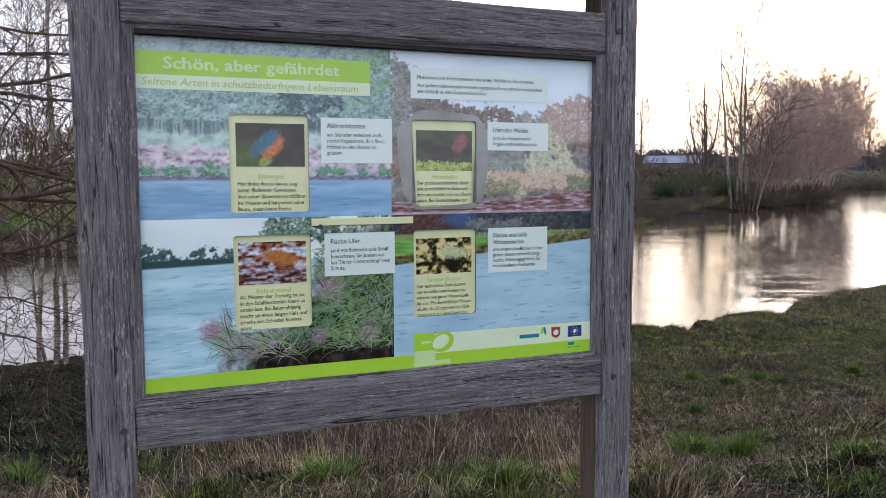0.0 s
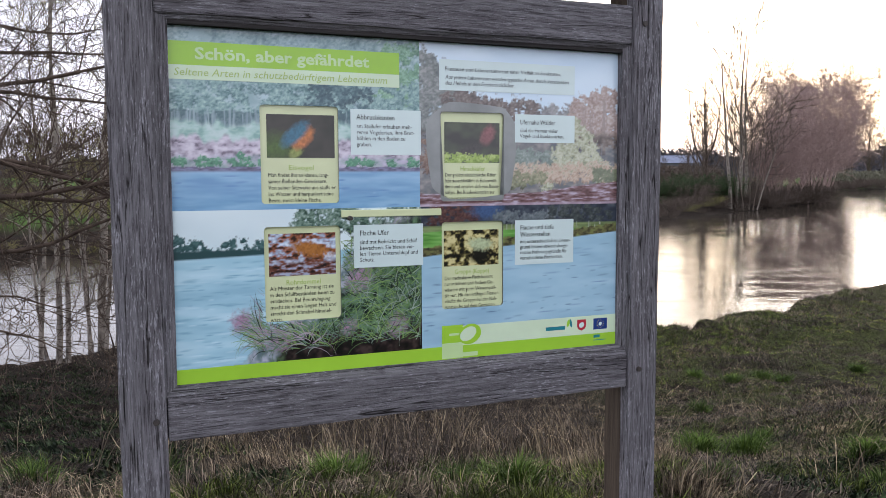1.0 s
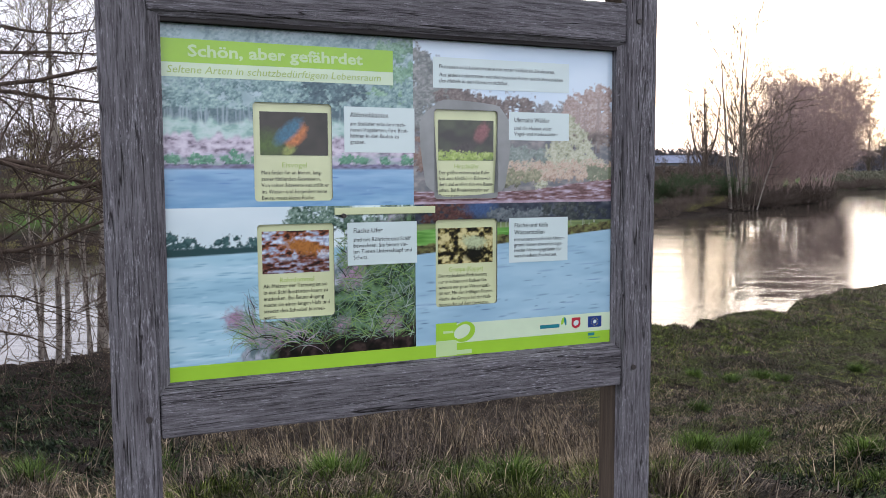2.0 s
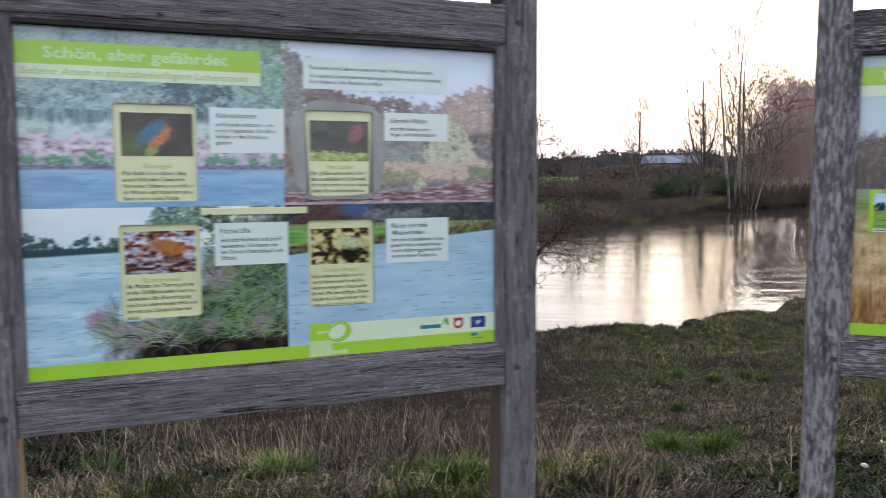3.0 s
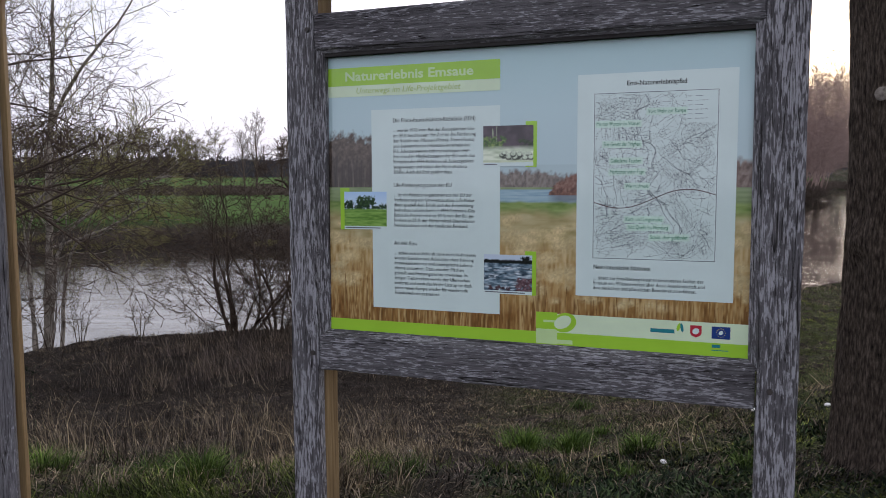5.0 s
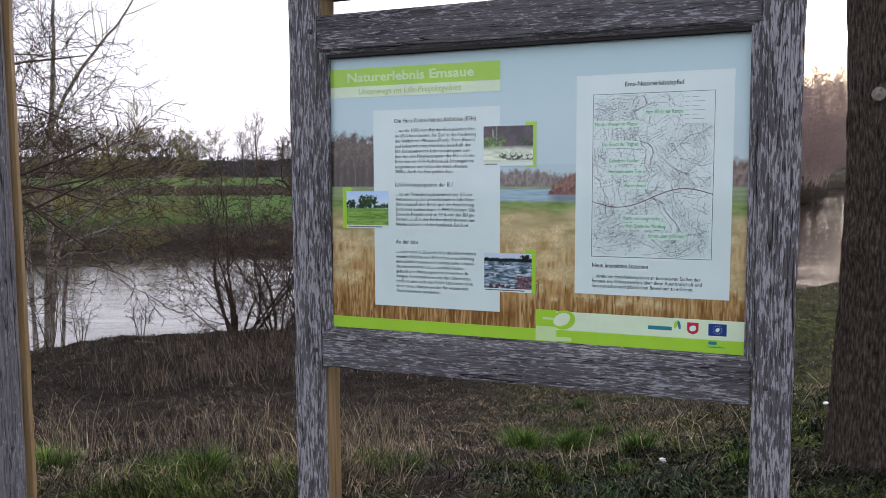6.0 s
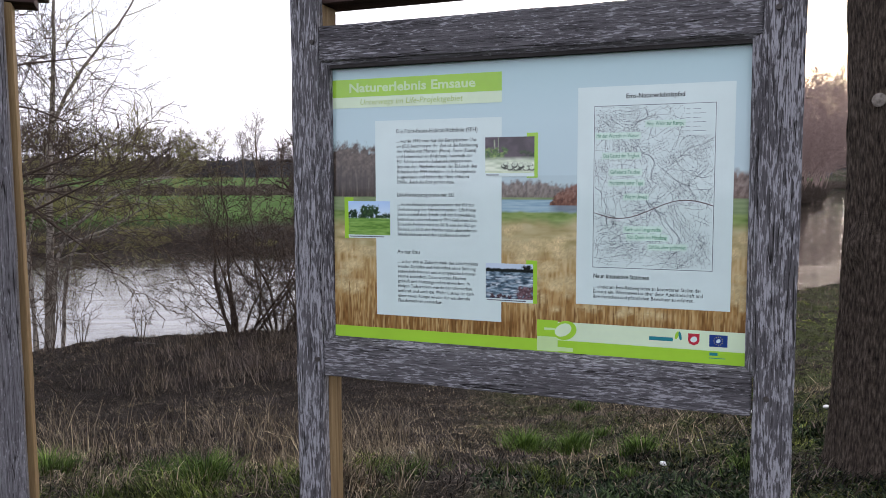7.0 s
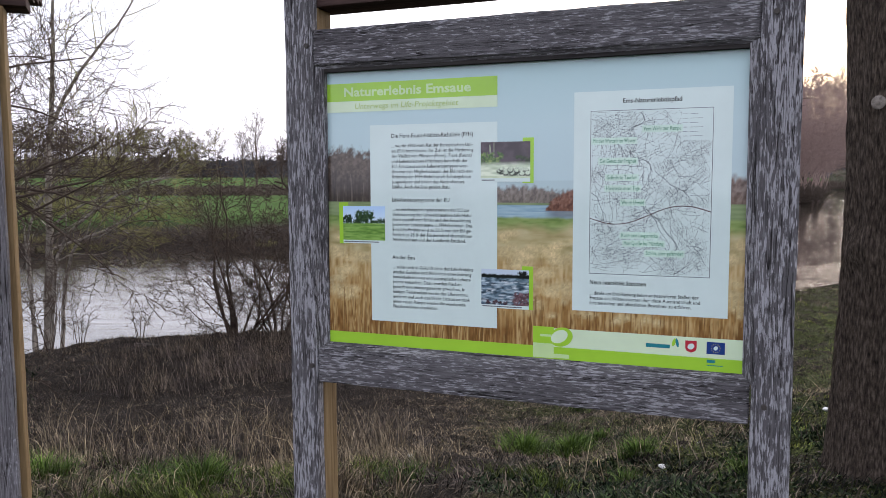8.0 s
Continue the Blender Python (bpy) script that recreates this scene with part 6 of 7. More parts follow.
def woods(name, label, spots, mat, seed):
    """Far trees that nobody could count: thin trunks with a sheaf of twigs each."""
    r = np.random.RandomState(seed)
    V, F = [], []
    for x, y, z, h, w in spots:
        V2 = []
        for k in range(60):
            t = r.uniform(0.25, 0.95) if k else 0.0
            a = r.uniform(0, 2 * math.pi)
            b = Vector((x + 0.3 * w * r.uniform(-1, 1) * t, y, z + h * t * 0.8))
            reach = w * (0.25 + 0.75 * math.sin(math.pi * min(1, t + 0.1)))
            e = b + Vector((math.cos(a) * reach, math.sin(a) * reach * 0.4, h * r.uniform(0.12, 0.3))) if k else Vector((x, y, z + h * 0.9))
            th = h * (0.009 if k else 0.016)
            q = len(V)
            V += [(b.x - th, b.y, b.z), (b.x + th, b.y, b.z), (e.x, e.y, e.z), (b.x, b.y + th, b.z - th)]
            F += [(q, q + 1, q + 2), (q + 3, q, q + 2)]
        for k in range(10):
            c = Vector((x + w * r.uniform(-1, 1), y + r.uniform(-2, 2), z + h * r.uniform(0, 0.28)))
            s = h * r.uniform(0.06, 0.14)
            q = len(V)
            V += [tuple(c + Vector((r.uniform(-s, s) * 1.6, r.uniform(-s, s), r.uniform(-s, s)))) for _ in range(4)]
            F += [(q, q + 1, q + 2), (q, q + 2, q + 3), (q, q + 3, q + 1)]
    tagged(new(name, mesh_from(name, V, F, mat)), label, "woods", kind="stuff")


def thicket(name, label, spots, mat, seed, tufts=40, fine=0.07, solid=False):
    """A distant closed edge of woodland as many overlapping tufts."""
    r = np.random.RandomState(seed)
    V, F = [], []
    for x, y, z, h, w in spots:
        # a rough closed core, so that no light shows low through the trees
        q = len(V)
        core = h * r.uniform(0.68, 0.8) if solid else 0.0
        if core:
            V += [(x - w, y + 3, z), (x + w, y + 3, z), (x + w * 0.9, y + 3, z + core * r.uniform(0.9, 1)), (x + w * 0.2, y + 3, z + core * 1.06), (x - w * 0.9, y + 3, z + core * r.uniform(0.9, 1))]
            F += [(q, q + 1, q + 2, q + 3, q + 4)]
        for k in range(tufts):
            t = r.uniform(0, 1) ** 0.8
            c = np.array([x + w * r.uniform(-1, 1) * (1 - 0.5 * t), y + w * r.uniform(-0.6, 0.6), z + h * t * 0.93])
            s = h * fine * (1.5 - 0.7 * t)
            q = len(V)
            V += [tuple(c + r.uniform(-1, 1, 3) * (s * 1.3, s, s)) for _ in range(3)] + [tuple(c + np.array([r.uniform(-s, s) * 0.3, 0, s]))]
            F += [(q, q + 1, q + 3), (q + 1, q + 2, q + 3), (q + 2, q, q + 3)]
    tagged(new(name, mesh_from(name, V, F, mat)), label, "woods", kind="stuff")


rs = np.random.RandomState(12)
# the haze of distance is mixed into these two woodland colours
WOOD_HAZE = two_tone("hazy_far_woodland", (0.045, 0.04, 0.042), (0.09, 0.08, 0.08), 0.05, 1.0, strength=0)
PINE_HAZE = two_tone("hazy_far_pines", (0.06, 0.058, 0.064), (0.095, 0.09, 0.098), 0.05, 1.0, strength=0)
woods("far_woods", "line of tall bare trees behind the meadow", [(-0.5624 * d + rs.uniform(0, 1) ** 0.8 * 0.255 * d, d, 2.0, rs.uniform(13, 18), rs.uniform(2, 4)) for d in rs.uniform(440, 480, 110)], GREY_TWIG, 3)
ROW = Kind((12, 7, 5), (0.45, 0.5, 0.5), (36, 38, 40), (0.05, 0.35, 0.2, 0.1), (0.04, 0.1, 0.14, 0.16), (0.45, 0.5, 0.6), (5, 4, 3, 3), (8, 5, 4, 2), 0.4, None, 0.2, 0.075)
row_tree = plant("row_tree", "tall bare tree behind the far meadow", "tree", pose(-120, 430, -2.2), ROW, [((0, 0, 0), (0, 0, 1), 25, 0.42)], 61, GREY_TWIG, GREY_TWIG, "row of bare trees behind the meadow", True)
for i in range(44):
    d = rs.uniform(405, 440)
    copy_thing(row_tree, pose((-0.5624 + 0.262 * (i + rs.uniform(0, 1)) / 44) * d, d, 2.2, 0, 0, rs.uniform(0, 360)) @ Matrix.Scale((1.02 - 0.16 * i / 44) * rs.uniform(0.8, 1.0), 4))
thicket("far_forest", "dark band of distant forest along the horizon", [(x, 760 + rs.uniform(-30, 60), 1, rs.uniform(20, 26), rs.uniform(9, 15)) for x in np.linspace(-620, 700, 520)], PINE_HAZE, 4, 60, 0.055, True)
# the copse carries its air haze as a lighter blue-grey base colour
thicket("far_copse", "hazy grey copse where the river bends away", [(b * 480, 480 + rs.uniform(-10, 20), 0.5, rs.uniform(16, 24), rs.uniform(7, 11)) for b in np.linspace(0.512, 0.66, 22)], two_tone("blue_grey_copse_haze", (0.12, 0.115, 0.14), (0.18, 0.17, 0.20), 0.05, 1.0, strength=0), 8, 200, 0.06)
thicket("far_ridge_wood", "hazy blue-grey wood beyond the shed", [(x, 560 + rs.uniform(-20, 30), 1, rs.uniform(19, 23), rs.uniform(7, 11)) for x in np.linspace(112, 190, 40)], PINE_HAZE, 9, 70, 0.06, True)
thicket("far_field_hedge", "brown hedge in front of the far shed", [(x, 300 + rs.uniform(-6, 6), -2.2, rs.uniform(7.0, 9.0), rs.uniform(3, 5)) for x in np.linspace(58, 104, 26)], GREY_TWIG, 10, 150, 0.09)
thicket("far_hedge", "brown hedge strip across the meadow", [(x, 178 + rs.uniform(-5, 5), -2.1, rs.uniform(1.5, 2.6), rs.uniform(2.5, 4)) for x in np.linspace(-100, -18, 50)], GREY_TWIG, 5, 130, 0.16)
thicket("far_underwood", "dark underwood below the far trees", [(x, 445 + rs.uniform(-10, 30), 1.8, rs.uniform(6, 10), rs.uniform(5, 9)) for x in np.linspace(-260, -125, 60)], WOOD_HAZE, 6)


DULL_OLIVE = two_tone("dull_olive_far_twigs", (0.10, 0.10, 0.072), (0.19, 0.185, 0.13), 0.4, 0.9, strength=0)
thicket("far_bushes", "rounded pale olive willow bushes along the far bend", [(x, float(interp(FAR_EDGE, x)) + 5 + rs.uniform(0, 6), -4.2, rs.uniform(7, 10), rs.uniform(4, 6)) for x in np.linspace(184, 236, 14)], DULL_OLIVE, 7, 420, 0.055, False)


def far_shed():
    ob = thing("farm_shed", "long low pale shed far across the meadow", "building", pose(98, 330, -0.9))
    part("wall", box(-11, 11, 0, 14, 0, 8.6, 0), two_tone("grey_shed_wall", (0.10, 0.105, 0.12), (0.15, 0.155, 0.17), 0.5, 0.8, strength=0), ob)
    bm = bmesh.new()
    q = [bm.verts.new(p) for p in ((-12, -0.8, 8.5), (12, -0.8, 8.5), (12, 7, 11.8), (-12, 7, 11.8), (-12, 14.8, 8.5), (12, 14.8, 8.5))]
    for f in ((0, 1, 2, 3), (3, 2, 5, 4), (0, 3, 4), (1, 5, 2)):
        bm.faces.new([q[i] for i in f])
    part("roof", bm, two_tone("blue_grey_roof_sheet", (0.15, 0.175, 0.24), (0.20, 0.23, 0.30), 0.4, 0.8, strength=0), ob, "blue-grey sheet roof")


far_shed()

# ---- loose things on the slope ----
DEAD_WOOD = two_tone("old_grey_dead_wood", (0.06, 0.052, 0.045), (0.16, 0.14, 0.12), 6.0, 0.9, (1, 8, 8), strength=0.4)


def log(x, y, length, r, yaw, label, seed):
    V, F = [], []
    pts = [Vector((length * (i / 8 - 0.5), 0.018 * math.sin(i * 0.9 + seed), 0.012 * math.sin(i * 1.3))) for i in range(9)]
    tube(V, F, pts, [r * (1 - 0.05 * i) * (0.75 if i in (0, 8) else 1) for i in range(9)], 10)
    F += [tuple(range(10))[::-1], tuple(range(len(V) - 10, len(V)))]
    ob = new("log", mesh_from("log", [tuple(v) for v in V], F, DEAD_WOOD, True))
    ob.matrix_world = pose(x, y, float(height(x, y)) + r * 0.75, 0, 3, yaw)
    tagged(ob, label, "log")


log(-1.95, 16.9, 0.8, 0.045, 4, "old grey fallen branch lying in dead grass", 1)
log(0.0, 16.6, 1.3, 0.032, 38, "old grey fallen branch lying in dead grass", 2)
log(-5.4, 20.6, 2.2, 0.03, -6, "thin dead branch lying along the bank edge", 3)

LITTER = two_tone("white_paper_scrap", (0.62, 0.62, 0.60), (0.78, 0.78, 0.76), 40, 0.8, strength=0.3)


def scrap(x, y, s, seed):
    bm = bmesh.new()
    bmesh.ops.create_icosphere(bm, subdivisions=2, radius=s)
    for v in bm.verts:
        v.co = v.co * (1 + 0.45 * noise.noise(v.co * 30 + Vector((seed, 0, 0))))
        v.co.z *= 0.55
    me = bpy.data.meshes.new("scrap")
    bm.to_mesh(me)
    bm.free()
    me.materials.append(LITTER)
    ob = new("paper_scrap", me)
    ob.matrix_world = pose(x, y, float(height(x, y)) + s * 0.45, 10, 5, seed * 40)
    tagged(ob, "crumpled white paper scrap lying in the grass", "litter", "white scraps in the grass")


for i, (x, y, s) in enumerate(((3.5, 5.87, 0.03), (4.01, 6.53, 0.024), (5.07, 6.5, 0.035), (1.5, 6.66, 0.03), (4.8, 7.39, 0.03))):
    scrap(x, y, s, i + 1.0)

# ---- grass ----
def blade_material(name, c1, c2, c3, patchy=0.45):
    """Blades differ singly, and from patch to patch at two sizes."""
    m, n, l, b = material(name, 0.8)
    b.inputs["Specular IOR Level"].default_value = 0.2
    g = n.new("ShaderNodeNewGeometry")
    single = ramp(n, l, g.outputs["Random Per Island"], [(0.0, c1), (0.5, c2), (1.0, c3)])
    v = coords(n, l)
    lo, hi = 1 - patchy, 1 + 0.75 * patchy
    wide = ramp(n, l, noise_tex(n, l, v, 1.1, 3, 0.6), [(0.4, (lo, lo, lo * 1.1)), (0.62, (hi, hi, hi * 0.9))])
    close = ramp(n, l, noise_tex(n, l, v, 7.0, 4, 0.65), [(0.4, (lo, lo, lo)), (0.62, (hi, hi, hi))])
    l.new(mix(n, l, 1.0, mix(n, l, 1.0, single, wide, "MULTIPLY"), close, "MULTIPLY"), b.inputs["Base Color"])
    return m


GREEN_BLADE = blade_material("green_grass_blades", (0.012, 0.020, 0.005), (0.072, 0.105, 0.020), (0.27, 0.33, 0.08), 0.5)
OLIVE_BLADE = blade_material("olive_turf_blades", (0.036, 0.046, 0.010), (0.17, 0.195, 0.038), (0.40, 0.43, 0.11), 0.5)
DARK_BLADE = blade_material("dark_turf_blades", (0.004, 0.007, 0.003), (0.017, 0.026, 0.008), (0.08, 0.10, 0.035))
BRIGHT_BLADE = blade_material("bright_tuft_blades", (0.014, 0.032, 0.005), (0.07, 0.125, 0.02), (0.17, 0.25, 0.055), 0.3)
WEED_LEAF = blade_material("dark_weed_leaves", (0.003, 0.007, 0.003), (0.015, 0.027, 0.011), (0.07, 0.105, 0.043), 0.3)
STRAW_BLADE = blade_material("dry_straw_blades", (0.024, 0.018, 0.012), (0.13, 0.10, 0.068), (0.54, 0.435, 0.30), 0.4)
REED_BLADE = blade_material("standing_dead_grass", (0.026, 0.02, 0.016), (0.105, 0.082, 0.064), (0.36, 0.285, 0.225), 0.3)
BROWN_BLADE = blade_material("dead_brown_blades", (0.008, 0.0065, 0.005), (0.048, 0.038, 0.029), (0.27, 0.215, 0.165), 0.4)


def blades(name, label, xs, ys, length, width, lean, mat, seed, bend=0.6, heading=None):
    r = np.random.RandomState(seed)
    n = len(xs)
    z = height(xs, ys) - 0.01
    # neighbours bend the same way
    a = (9.0 * fbm(xs, ys, 0.45, seed + 50) if heading is None else heading) + r.normal(0, 0.9 if heading is None else 0.5, n)
    L = length * r.uniform(0.45, 1.25, n)
    ln = np.clip(lean * r.uniform(0.2, 1.6, n), 0, 1.35)
    dx, dy = np.cos(a), np.sin(a)
    f = r.uniform(0, 2 * np.pi, n)
    wx, wy = np.cos(f) * width / 2, np.sin(f) * width / 2
    mx, mz = np.sin(ln) * L * 0.55, np.cos(ln) * L * 0.55
    l2 = np.clip(ln + bend * r.uniform(0.2, 1.3, n), 0, 2.0)
    tx, tz = mx + np.sin(l2) * L * 0.45, np.maximum(mz + np.cos(l2) * L * 0.45, 0.004)
    V = np.empty((n, 5, 3))
    V[:, 0] = np.stack([xs - wx, ys - wy, z], 1)
    V[:, 1] = np.stack([xs + wx, ys + wy, z], 1)
    V[:, 2] = np.stack([xs + dx * mx + wx * 0.8, ys + dy * mx + wy * 0.8, z + mz], 1)
    V[:, 3] = np.stack([xs + dx * mx - wx * 0.8, ys + dy * mx - wy * 0.8, z + mz], 1)
    V[:, 4] = np.stack([xs + dx * tx, ys + dy * tx, z + tz], 1)
    me = bpy.data.meshes.new(name)
    me.vertices.add(n * 5)
    me.vertices.foreach_set("co", V.ravel())
    base = np.arange(n) * 5
    loops = np.stack([base, base + 1, base + 2, base + 3, base + 3, base + 2, base + 4], 1).ravel()
    me.loops.add(n * 7)
    me.loops.foreach_set("vertex_index", loops.astype(np.int32))
    me.polygons.add(n * 2)
    start = np.stack([np.arange(n) * 7, np.arange(n) * 7 + 4], 1).ravel()
    me.polygons.foreach_set("loop_start", start.astype(np.int32))
    me.update(calc_edges=True)
    me.validate()
    me.materials.append(mat)
    tagged(new(name, me), label, "grass", kind="stuff")


def scatter(n, x0, x1, y0, y1, keep, seed, clump=0, spread=0.1):
    """Feet of blades, thinned by keep(x, y) and gathered in clumps where clump is given."""
    r = np.random.RandomState(seed)
    k = n if not clump else max(1, n // clump)
    x, y = r.uniform(x0, x1, k * 3), y0 + (y1 - y0) * r.uniform(0, 1, k * 3) ** 1.5
    # stay within what the slope below the boards shows
    ok = (r.uniform(0, 1, k * 3) < keep(x, y)) & (y < interp(NEAR_EDGE, x) + 0.6)
    x, y = x[ok][:k], y[ok][:k]
    if clump:
        x, y = np.repeat(x, clump), np.repeat(y, clump)
        x, y = x + r.normal(0, spread, len(x)), y + r.normal(0, spread, len(y))
    return x, y


def patch(x, y, s, k):
    return 0.5 + 0.5 * np.clip(wave(x, y, s, k) + 0.5 * wave(x, y, s * 0.4, k + 2), -1, 1)


right = lambda x, y: smooth(1.4, 3.0, x - 0.06 * (y - 6)) * (1 - hole(x, y))
path = lambda x, y: np.exp(-((x - 2.0 - 0.12 * (y - 6)) / 0.28) ** 2) * (1 - smooth(8.5, 10, y))
front = lambda x, y: (1 - smooth(5.4, 6.6, y)) * (0.15 + 0.85 * smooth(-1.9, -0.9, x))

# what grows where: fields of turf, litter and bare soil that keep apart
GREEN_SPOTS = ((7.0, 18.8, 1.4, 0.9), (7.6, 15.0, 0.6, 1.1), (10.6, 19.6, 1.9, 2.0), (6.0, 9.2, 1.3, 0.6), (5.4, 14.6, 0.8, 0.5), (3.6, 7.2, 1.0, 0.7), (4.4, 6.2, 0.9, 0.7), (13.5, 23.5, 2.5, 2.5))


def green_at(x, y):
    lush = sum(np.exp(-((x - a) / c) ** 2 - ((y - b) / d) ** 2) for a, b, c, d in GREEN_SPOTS)
    return np.clip(0.45 * smooth(0.45, 0.58, fbm(x, y, 1.3, 1)) + lush, 0, 1) * (0.25 + 0.75 * smooth(0.42, 0.54, fbm(x, y, 0.3, 2)))


leafy = lambda x, y: np.exp(-((x - 2.8) / 0.7) ** 2) * (1 - smooth(5.8, 6.7, y))
upstream = lambda x, y: smooth(1.7, 0.7, x + 0.519 * y)
tuft_at = lambda x, y, s, k: smooth(0.5, 0.66, fbm(x, y, s, k))

F1 = scatter(22000, -6, 2.6, 3.7, 6.2, lambda x, y: front(x, y) * (1 - 0.9 * path(x, y)) * tuft_at(x, y, 0.5, 4) * (1 - 0.7 * smooth(5.0, 6.0, y)), 1, 30, 0.05)
blades("green_grass", "fresh green grass tufts on the embankment", *F1, 0.15, 0.006, 0.5, GREEN_BLADE, 1)
F2 = scatter(210000, 1, 16, 3.5, 30, lambda x, y: right(x, y) * (1 - path(x, y)) * (1 - 0.85 * leafy(x, y)) * (0.02 + 0.05 * (1 - smooth(7, 10, y)) + 0.93 * green_at(x, y)), 2, 30, 0.06)
shade = fbm(F2[0], F2[1], 0.3, 21)
for nm, mat, keep, long in (("green_turf", GREEN_BLADE, (shade >= 0.42) & (shade < 0.52), 0.05), ("olive_turf", OLIVE_BLADE, shade >= 0.52, 0.06), ("dark_turf", DARK_BLADE, shade < 0.42, 0.04)):
    blades(nm, "short " + nm.replace("_", " ") + " on the bank", F2[0][keep], F2[1][keep], long, 0.007, 0.9, mat, 2)
lip = lambda x, y: smooth(4.6, 1.2, interp(NEAR_EDGE, x) - y) * smooth(4.2, 5.2, x) * (1 - smooth(9, 12, x))
F5 = scatter(60000, 3, 12, 13.5, 23, lambda x, y: (1 - hole(x, y)) * (0.06 + 0.94 * lip(x, y)) * (0.25 + 0.75 * smooth(0.42, 0.54, fbm(x, y, 0.35, 18))), 33, 20, 0.08)
blades("lip_turf", "short fresh green turf along the lip of the bank", *F5, 0.07, 0.010, 0.8, GREEN_BLADE, 33)
F3 = scatter(60000, 1.9, 9, 3.5, 9, lambda x, y: right(x, y) * (1 - path(x, y)) * np.maximum(0.8 * leafy(x, y), tuft_at(x, y, 0.5, 5)) * (1 - 0.85 * smooth(6.2, 8, y)), 7, 20, 0.07)
blades("weeds", "low dark green weeds between the grass", *F3, 0.055, 0.018, 0.9, WEED_LEAF, 7, 0.6)
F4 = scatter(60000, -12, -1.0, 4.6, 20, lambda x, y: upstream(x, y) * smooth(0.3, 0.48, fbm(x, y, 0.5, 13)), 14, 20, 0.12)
blades("dark_weeds", "dark evergreen weeds on the upstream slope", *F4, 0.10, 0.022, 0.9, WEED_LEAF, 14, 0.6)
straw_at = lambda x, y: np.maximum(0.1 + 0.9 * smooth(-2.2, -1.2, x), smooth(5.5, 4.9, y)) * (1 - smooth(1.1, 1.8, x - 0.1 * (y - 6))) * (1 - 0.9 * path(x, y)) * (1 - smooth(6.1, 7.4, y))
S1 = scatter(54000, -6.5, 2.6, 3.8, 8.0, lambda x, y: straw_at(x, y) * (0.45 + 0.55 * smooth(4.8, 5.8, y)) * (0.08 + 0.92 * tuft_at(x, y, 0.45, 6)), 3, 20, 0.06)
blades("dry_grass", "bleached dry grass bent over on the slope", *S1, 0.21, 0.0045, 0.9, STRAW_BLADE, 3, 1.3)
S4 = scatter(2600, 0.9, 1.75, 4.0, 6.0, lambda x, y: (1 - path(x, y)) * tuft_at(x, y, 0.35, 16), 31, 24, 0.05)
blades("dry_tussock", "pale dry grass tussocks beside the trodden path", *S4, 0.24, 0.005, 0.45, STRAW_BLADE, 31, 0.9)
S2 = scatter(5200, -8, 1.4, 5.0, 10.5, lambda x, y: (1 - 0.9 * upstream(x, y)) * (1 - 0.8 * smooth(7, 10, y)) * (0.15 + 0.85 * tuft_at(x, y, 0.6, 7)), 4, 3, 0.08)
blades("dry_stalks", "tall thin dry grass stalks", *S2, 0.5, 0.005, 0.35, STRAW_BLADE, 4, 0.6)
S3 = scatter(32000, 1, 16, 5.5, 30, lambda x, y: right(x, y) * (1 - 0.6 * front(x, y)) * (0.06 + 0.94 * (1 - green_at(x, y))) * tuft_at(x, y, 0.35, 9), 8, 18, 0.09)
blades("dry_wisps", "pale dry wisps lying in the turf", *S3, 0.15, 0.005, 1.1, STRAW_BLADE, 8, 1.0)
S5 = scatter(46000, 0.8, 7.5, 6.4, 14.5, lambda x, y: (0.35 + 0.65 * right(x, y)) * smooth(6.4, 8.5, y) * (0.3 + 0.7 * tuft_at(x, y, 0.3, 17)), 32, 14, 0.1)
blades("dry_flecks", "short pale dry flecks lying in the turf", *S5, 0.09, 0.006, 1.2, STRAW_BLADE, 32, 0.6)
S6 = scatter(700, 2.2, 9, 5.6, 14, lambda x, y: right(x, y) * tuft_at(x, y, 0.8, 19), 34, 2, 0.1)
blades("fallen_stalks", "long bleached grass stalks leaning over the turf", *S6, 0.5, 0.006, 0.8, STRAW_BLADE, 34, 0.9)
B1 = scatter(190000, -14, 16, 3.8, 26, lambda x, y: (1 - right(x, y)) * (1 - 0.5 * front(x, y)) * (1 - 0.75 * upstream(x, y)) * (0.15 + 0.85 * smooth(0.45, 0.58, fbm(x, y, 0.4, 10))) + 0.8 * right(x, y) * (1 - green_at(x, y)) ** 2 * (1 - 0.8 * leafy(x, y)), 5, 24, 0.12)
blades("dead_grass", "dark brown matted dead grass and litter", *B1, 0.12, 0.007, 1.15, BROWN_BLADE, 5, 0.9)
B3 = scatter(9000, -12, 6, 7, 21, lambda x, y: (1 - 0.85 * upstream(x, y)) * tuft_at(x, y, 0.5, 11) * (1 - 0.8 * right(x, y)), 9, 12, 0.13)
blades("bent_stems", "thin pale dead stems among the brown litter", *B3, 0.26, 0.006, 0.9, STRAW_BLADE, 9, 1.0)
B2 = scatter(15000, -6.5, 0.4, 14.5, 21, lambda x, y: smooth(14.5, 17, y) * np.exp(-((x + 2.6) / 2.2) ** 2) * (0.15 + 0.85 * tuft_at(x, y, 0.5, 12)), 6, 14, 0.14)
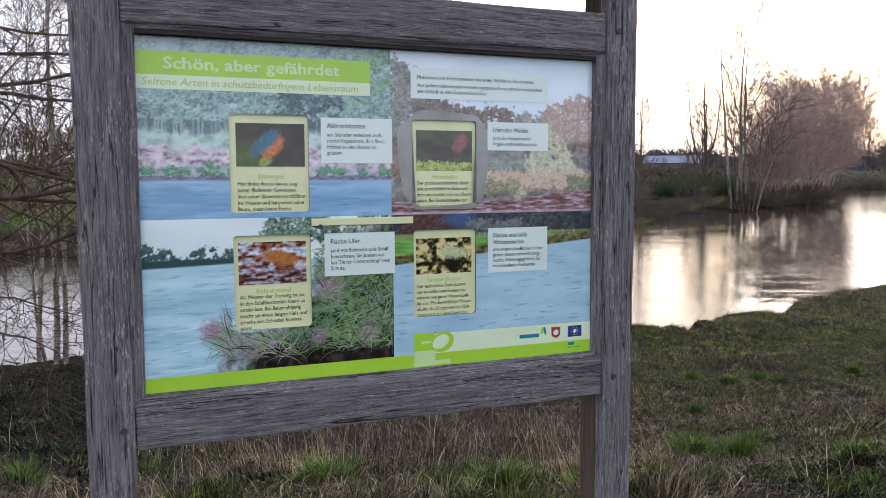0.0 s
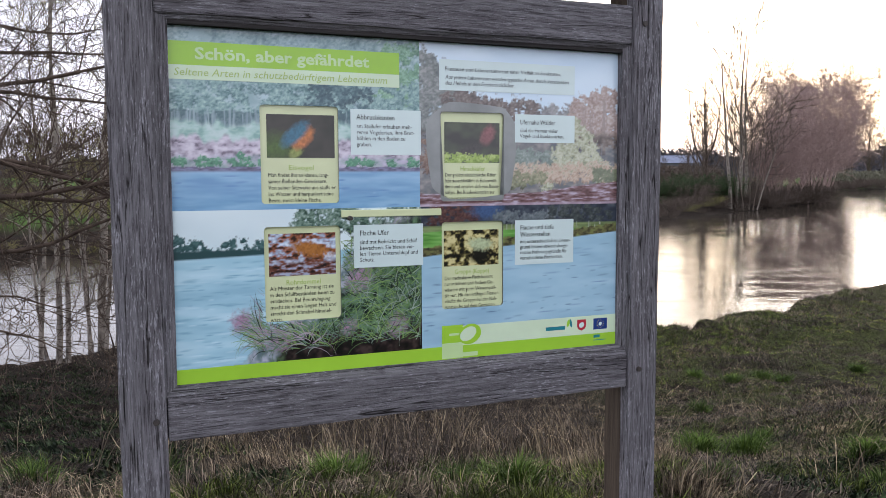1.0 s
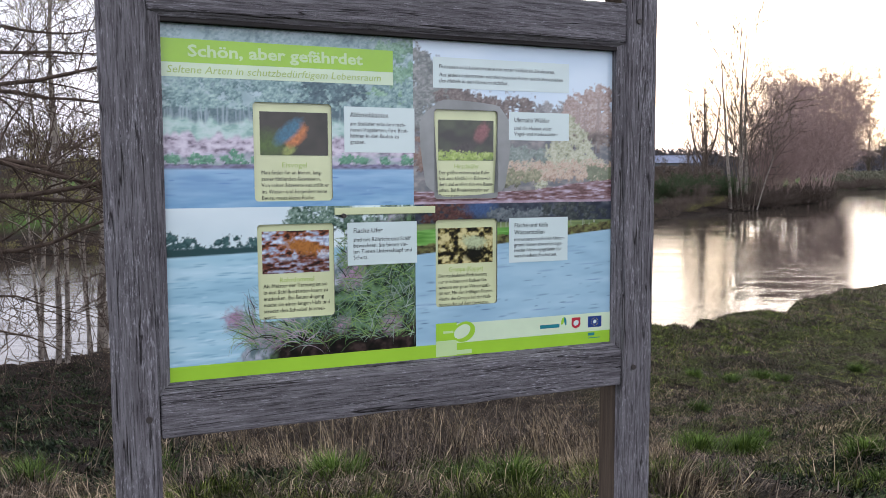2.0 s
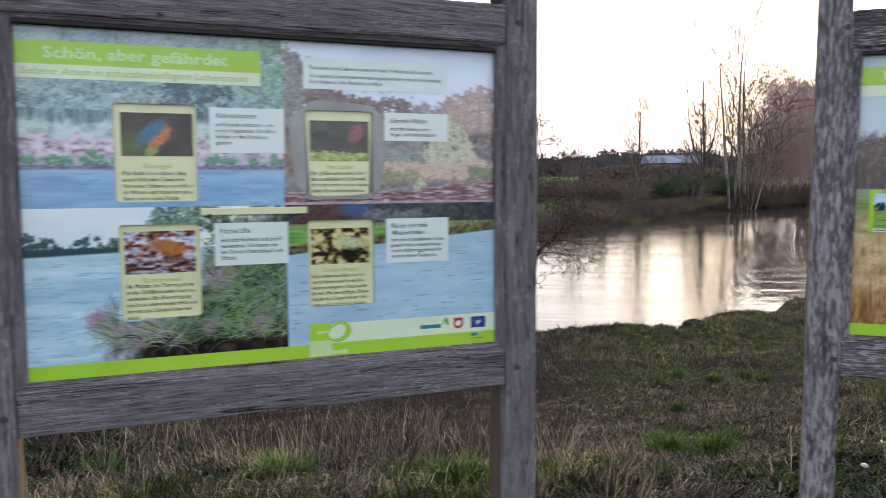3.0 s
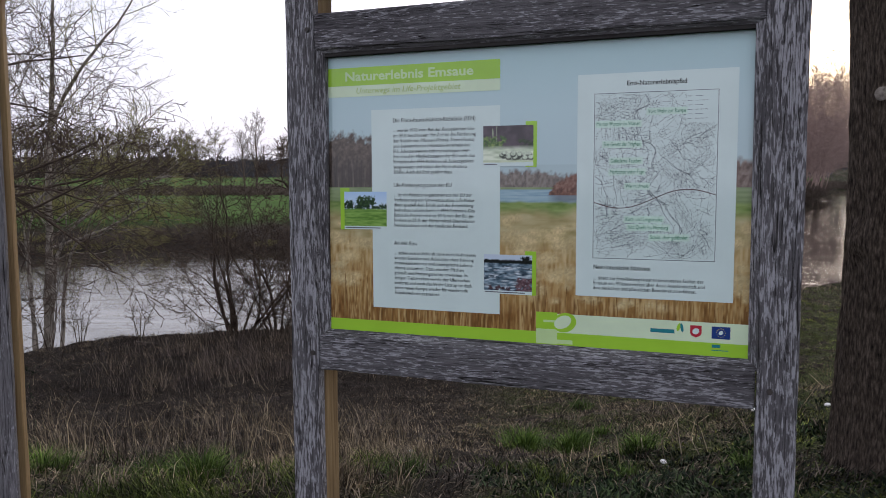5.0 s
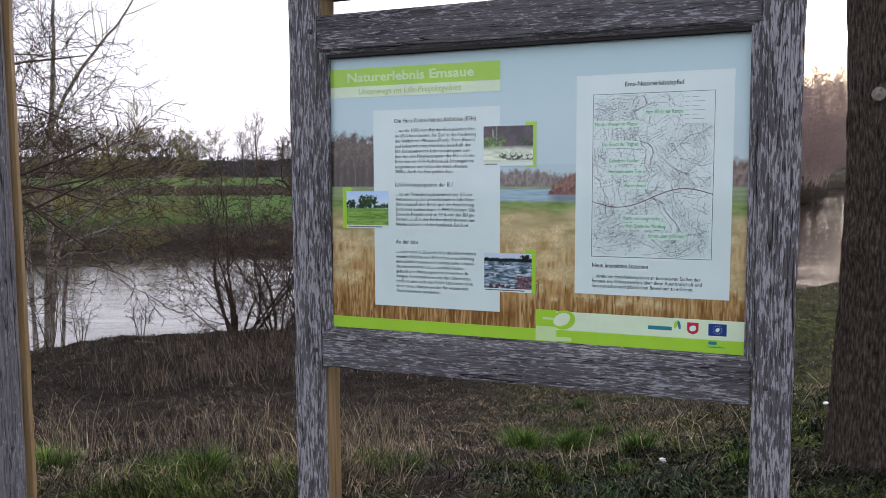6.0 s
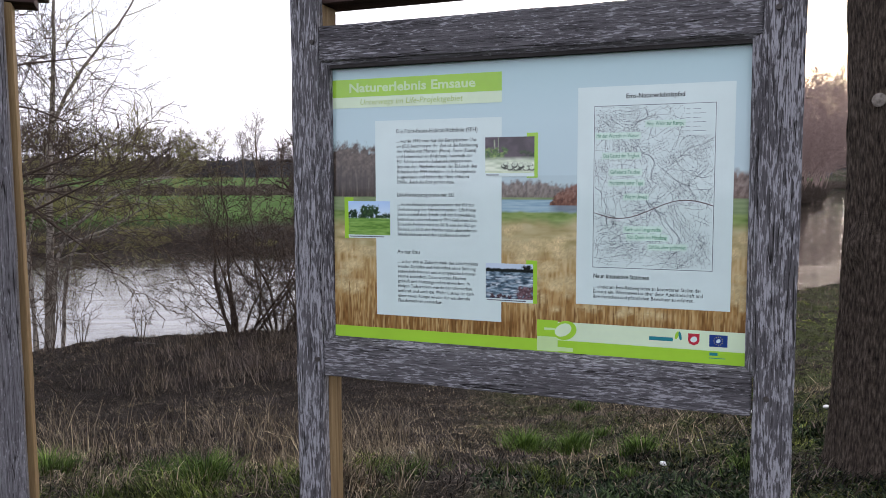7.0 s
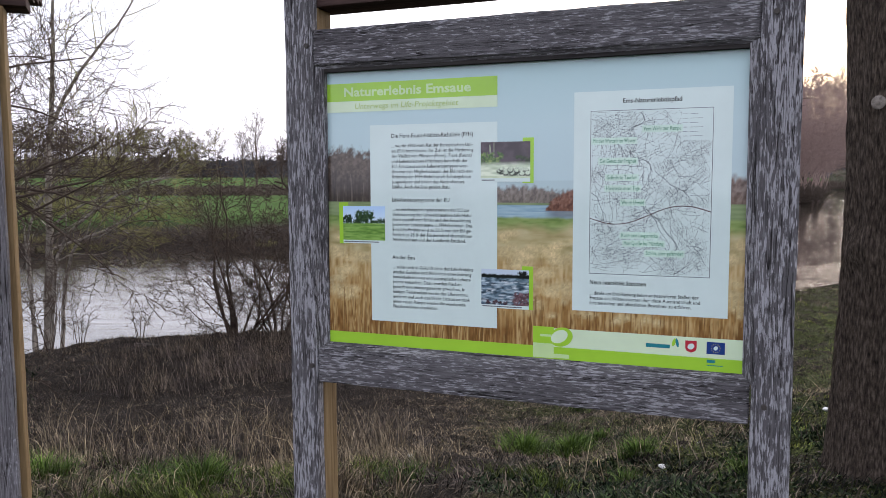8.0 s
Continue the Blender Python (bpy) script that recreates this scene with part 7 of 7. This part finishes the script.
blades("bank_reeds", "brown dead grass standing along the bank edge", *B2, 0.48, 0.009, 0.35, REED_BLADE, 6, 0.6)
# bright tufts: blades fan out from each heart
TUFTS = ((2.66, 8.19, 1.1), (3.19, 8.33, 1.0), (3.2, 5.72, 0.2), (3.43, 6.35, 0.55), (4.79, 14.95, 0.55), (5.3, 14.4, 0.6), (6.1, 15.0, 0.8), (6.4, 14.7, 0.5), (4.0, 12.2, 0.55), (0.35, 4.5, 0.7), (-0.74, 4.75, 0.6), (0.0, 4.6, 0.4), (-1.9, 4.9, 0.6), (-2.6, 4.7, 0.5), (5.3, 8.6, 0.6), (6.4, 9.4, 0.5), (7.6, 12.3, 0.5), (3.6, 4.5, 0.15), (1.55, 4.6, 0.3), (8.2, 15.5, 0.5), (3.6, 8.9, 0.4))
rt = np.random.RandomState(77)
TR = [(rt.uniform(0, 2 * np.pi, int(900 * k)), np.abs(rt.normal(0, 0.04 + 0.05 * k, int(900 * k)))) for _, _, k in TUFTS]
TX = np.concatenate([x + np.cos(a) * d * 1.2 for (x, _, k), (a, d) in zip(TUFTS, TR)])
TY = np.concatenate([y + np.sin(a) * d for (_, y, k), (a, d) in zip(TUFTS, TR)])
blades("grass_tufts", "thick bright green grass tufts", TX, TY, np.concatenate([np.full(len(a), 0.13 + 0.13 * k) for (_, _, k), (a, _) in zip(TUFTS, TR)]), 0.006, 0.55, BRIGHT_BLADE, 10, 0.9, np.concatenate([a for a, _ in TR]))
E1 = scatter(42000, -13, 18, 15, 30, lambda x, y: (1 - 0.8 * upstream(x, y)) * smooth(-5.5, -0.3, y - interp(NEAR_EDGE, x)) * (0.25 + 0.75 * patch(x, y, 0.2, 8.0)), 11, 18, 0.16)
blades("edge_grass", "low dead grass fringing the bank edge", *E1, 0.2, 0.010, 0.7, REED_BLADE, 11, 0.8)
N1 = scatter(26000, -5, 6, -3.5, 3.9, lambda x, y: 0.25 + 0.75 * patch(x, y, 0.2, 9.0), 12, 16, 0.14)
blades("trodden_turf", "short trodden turf round the boards", *N1, 0.07, 0.007, 0.7, GREEN_BLADE, 12)
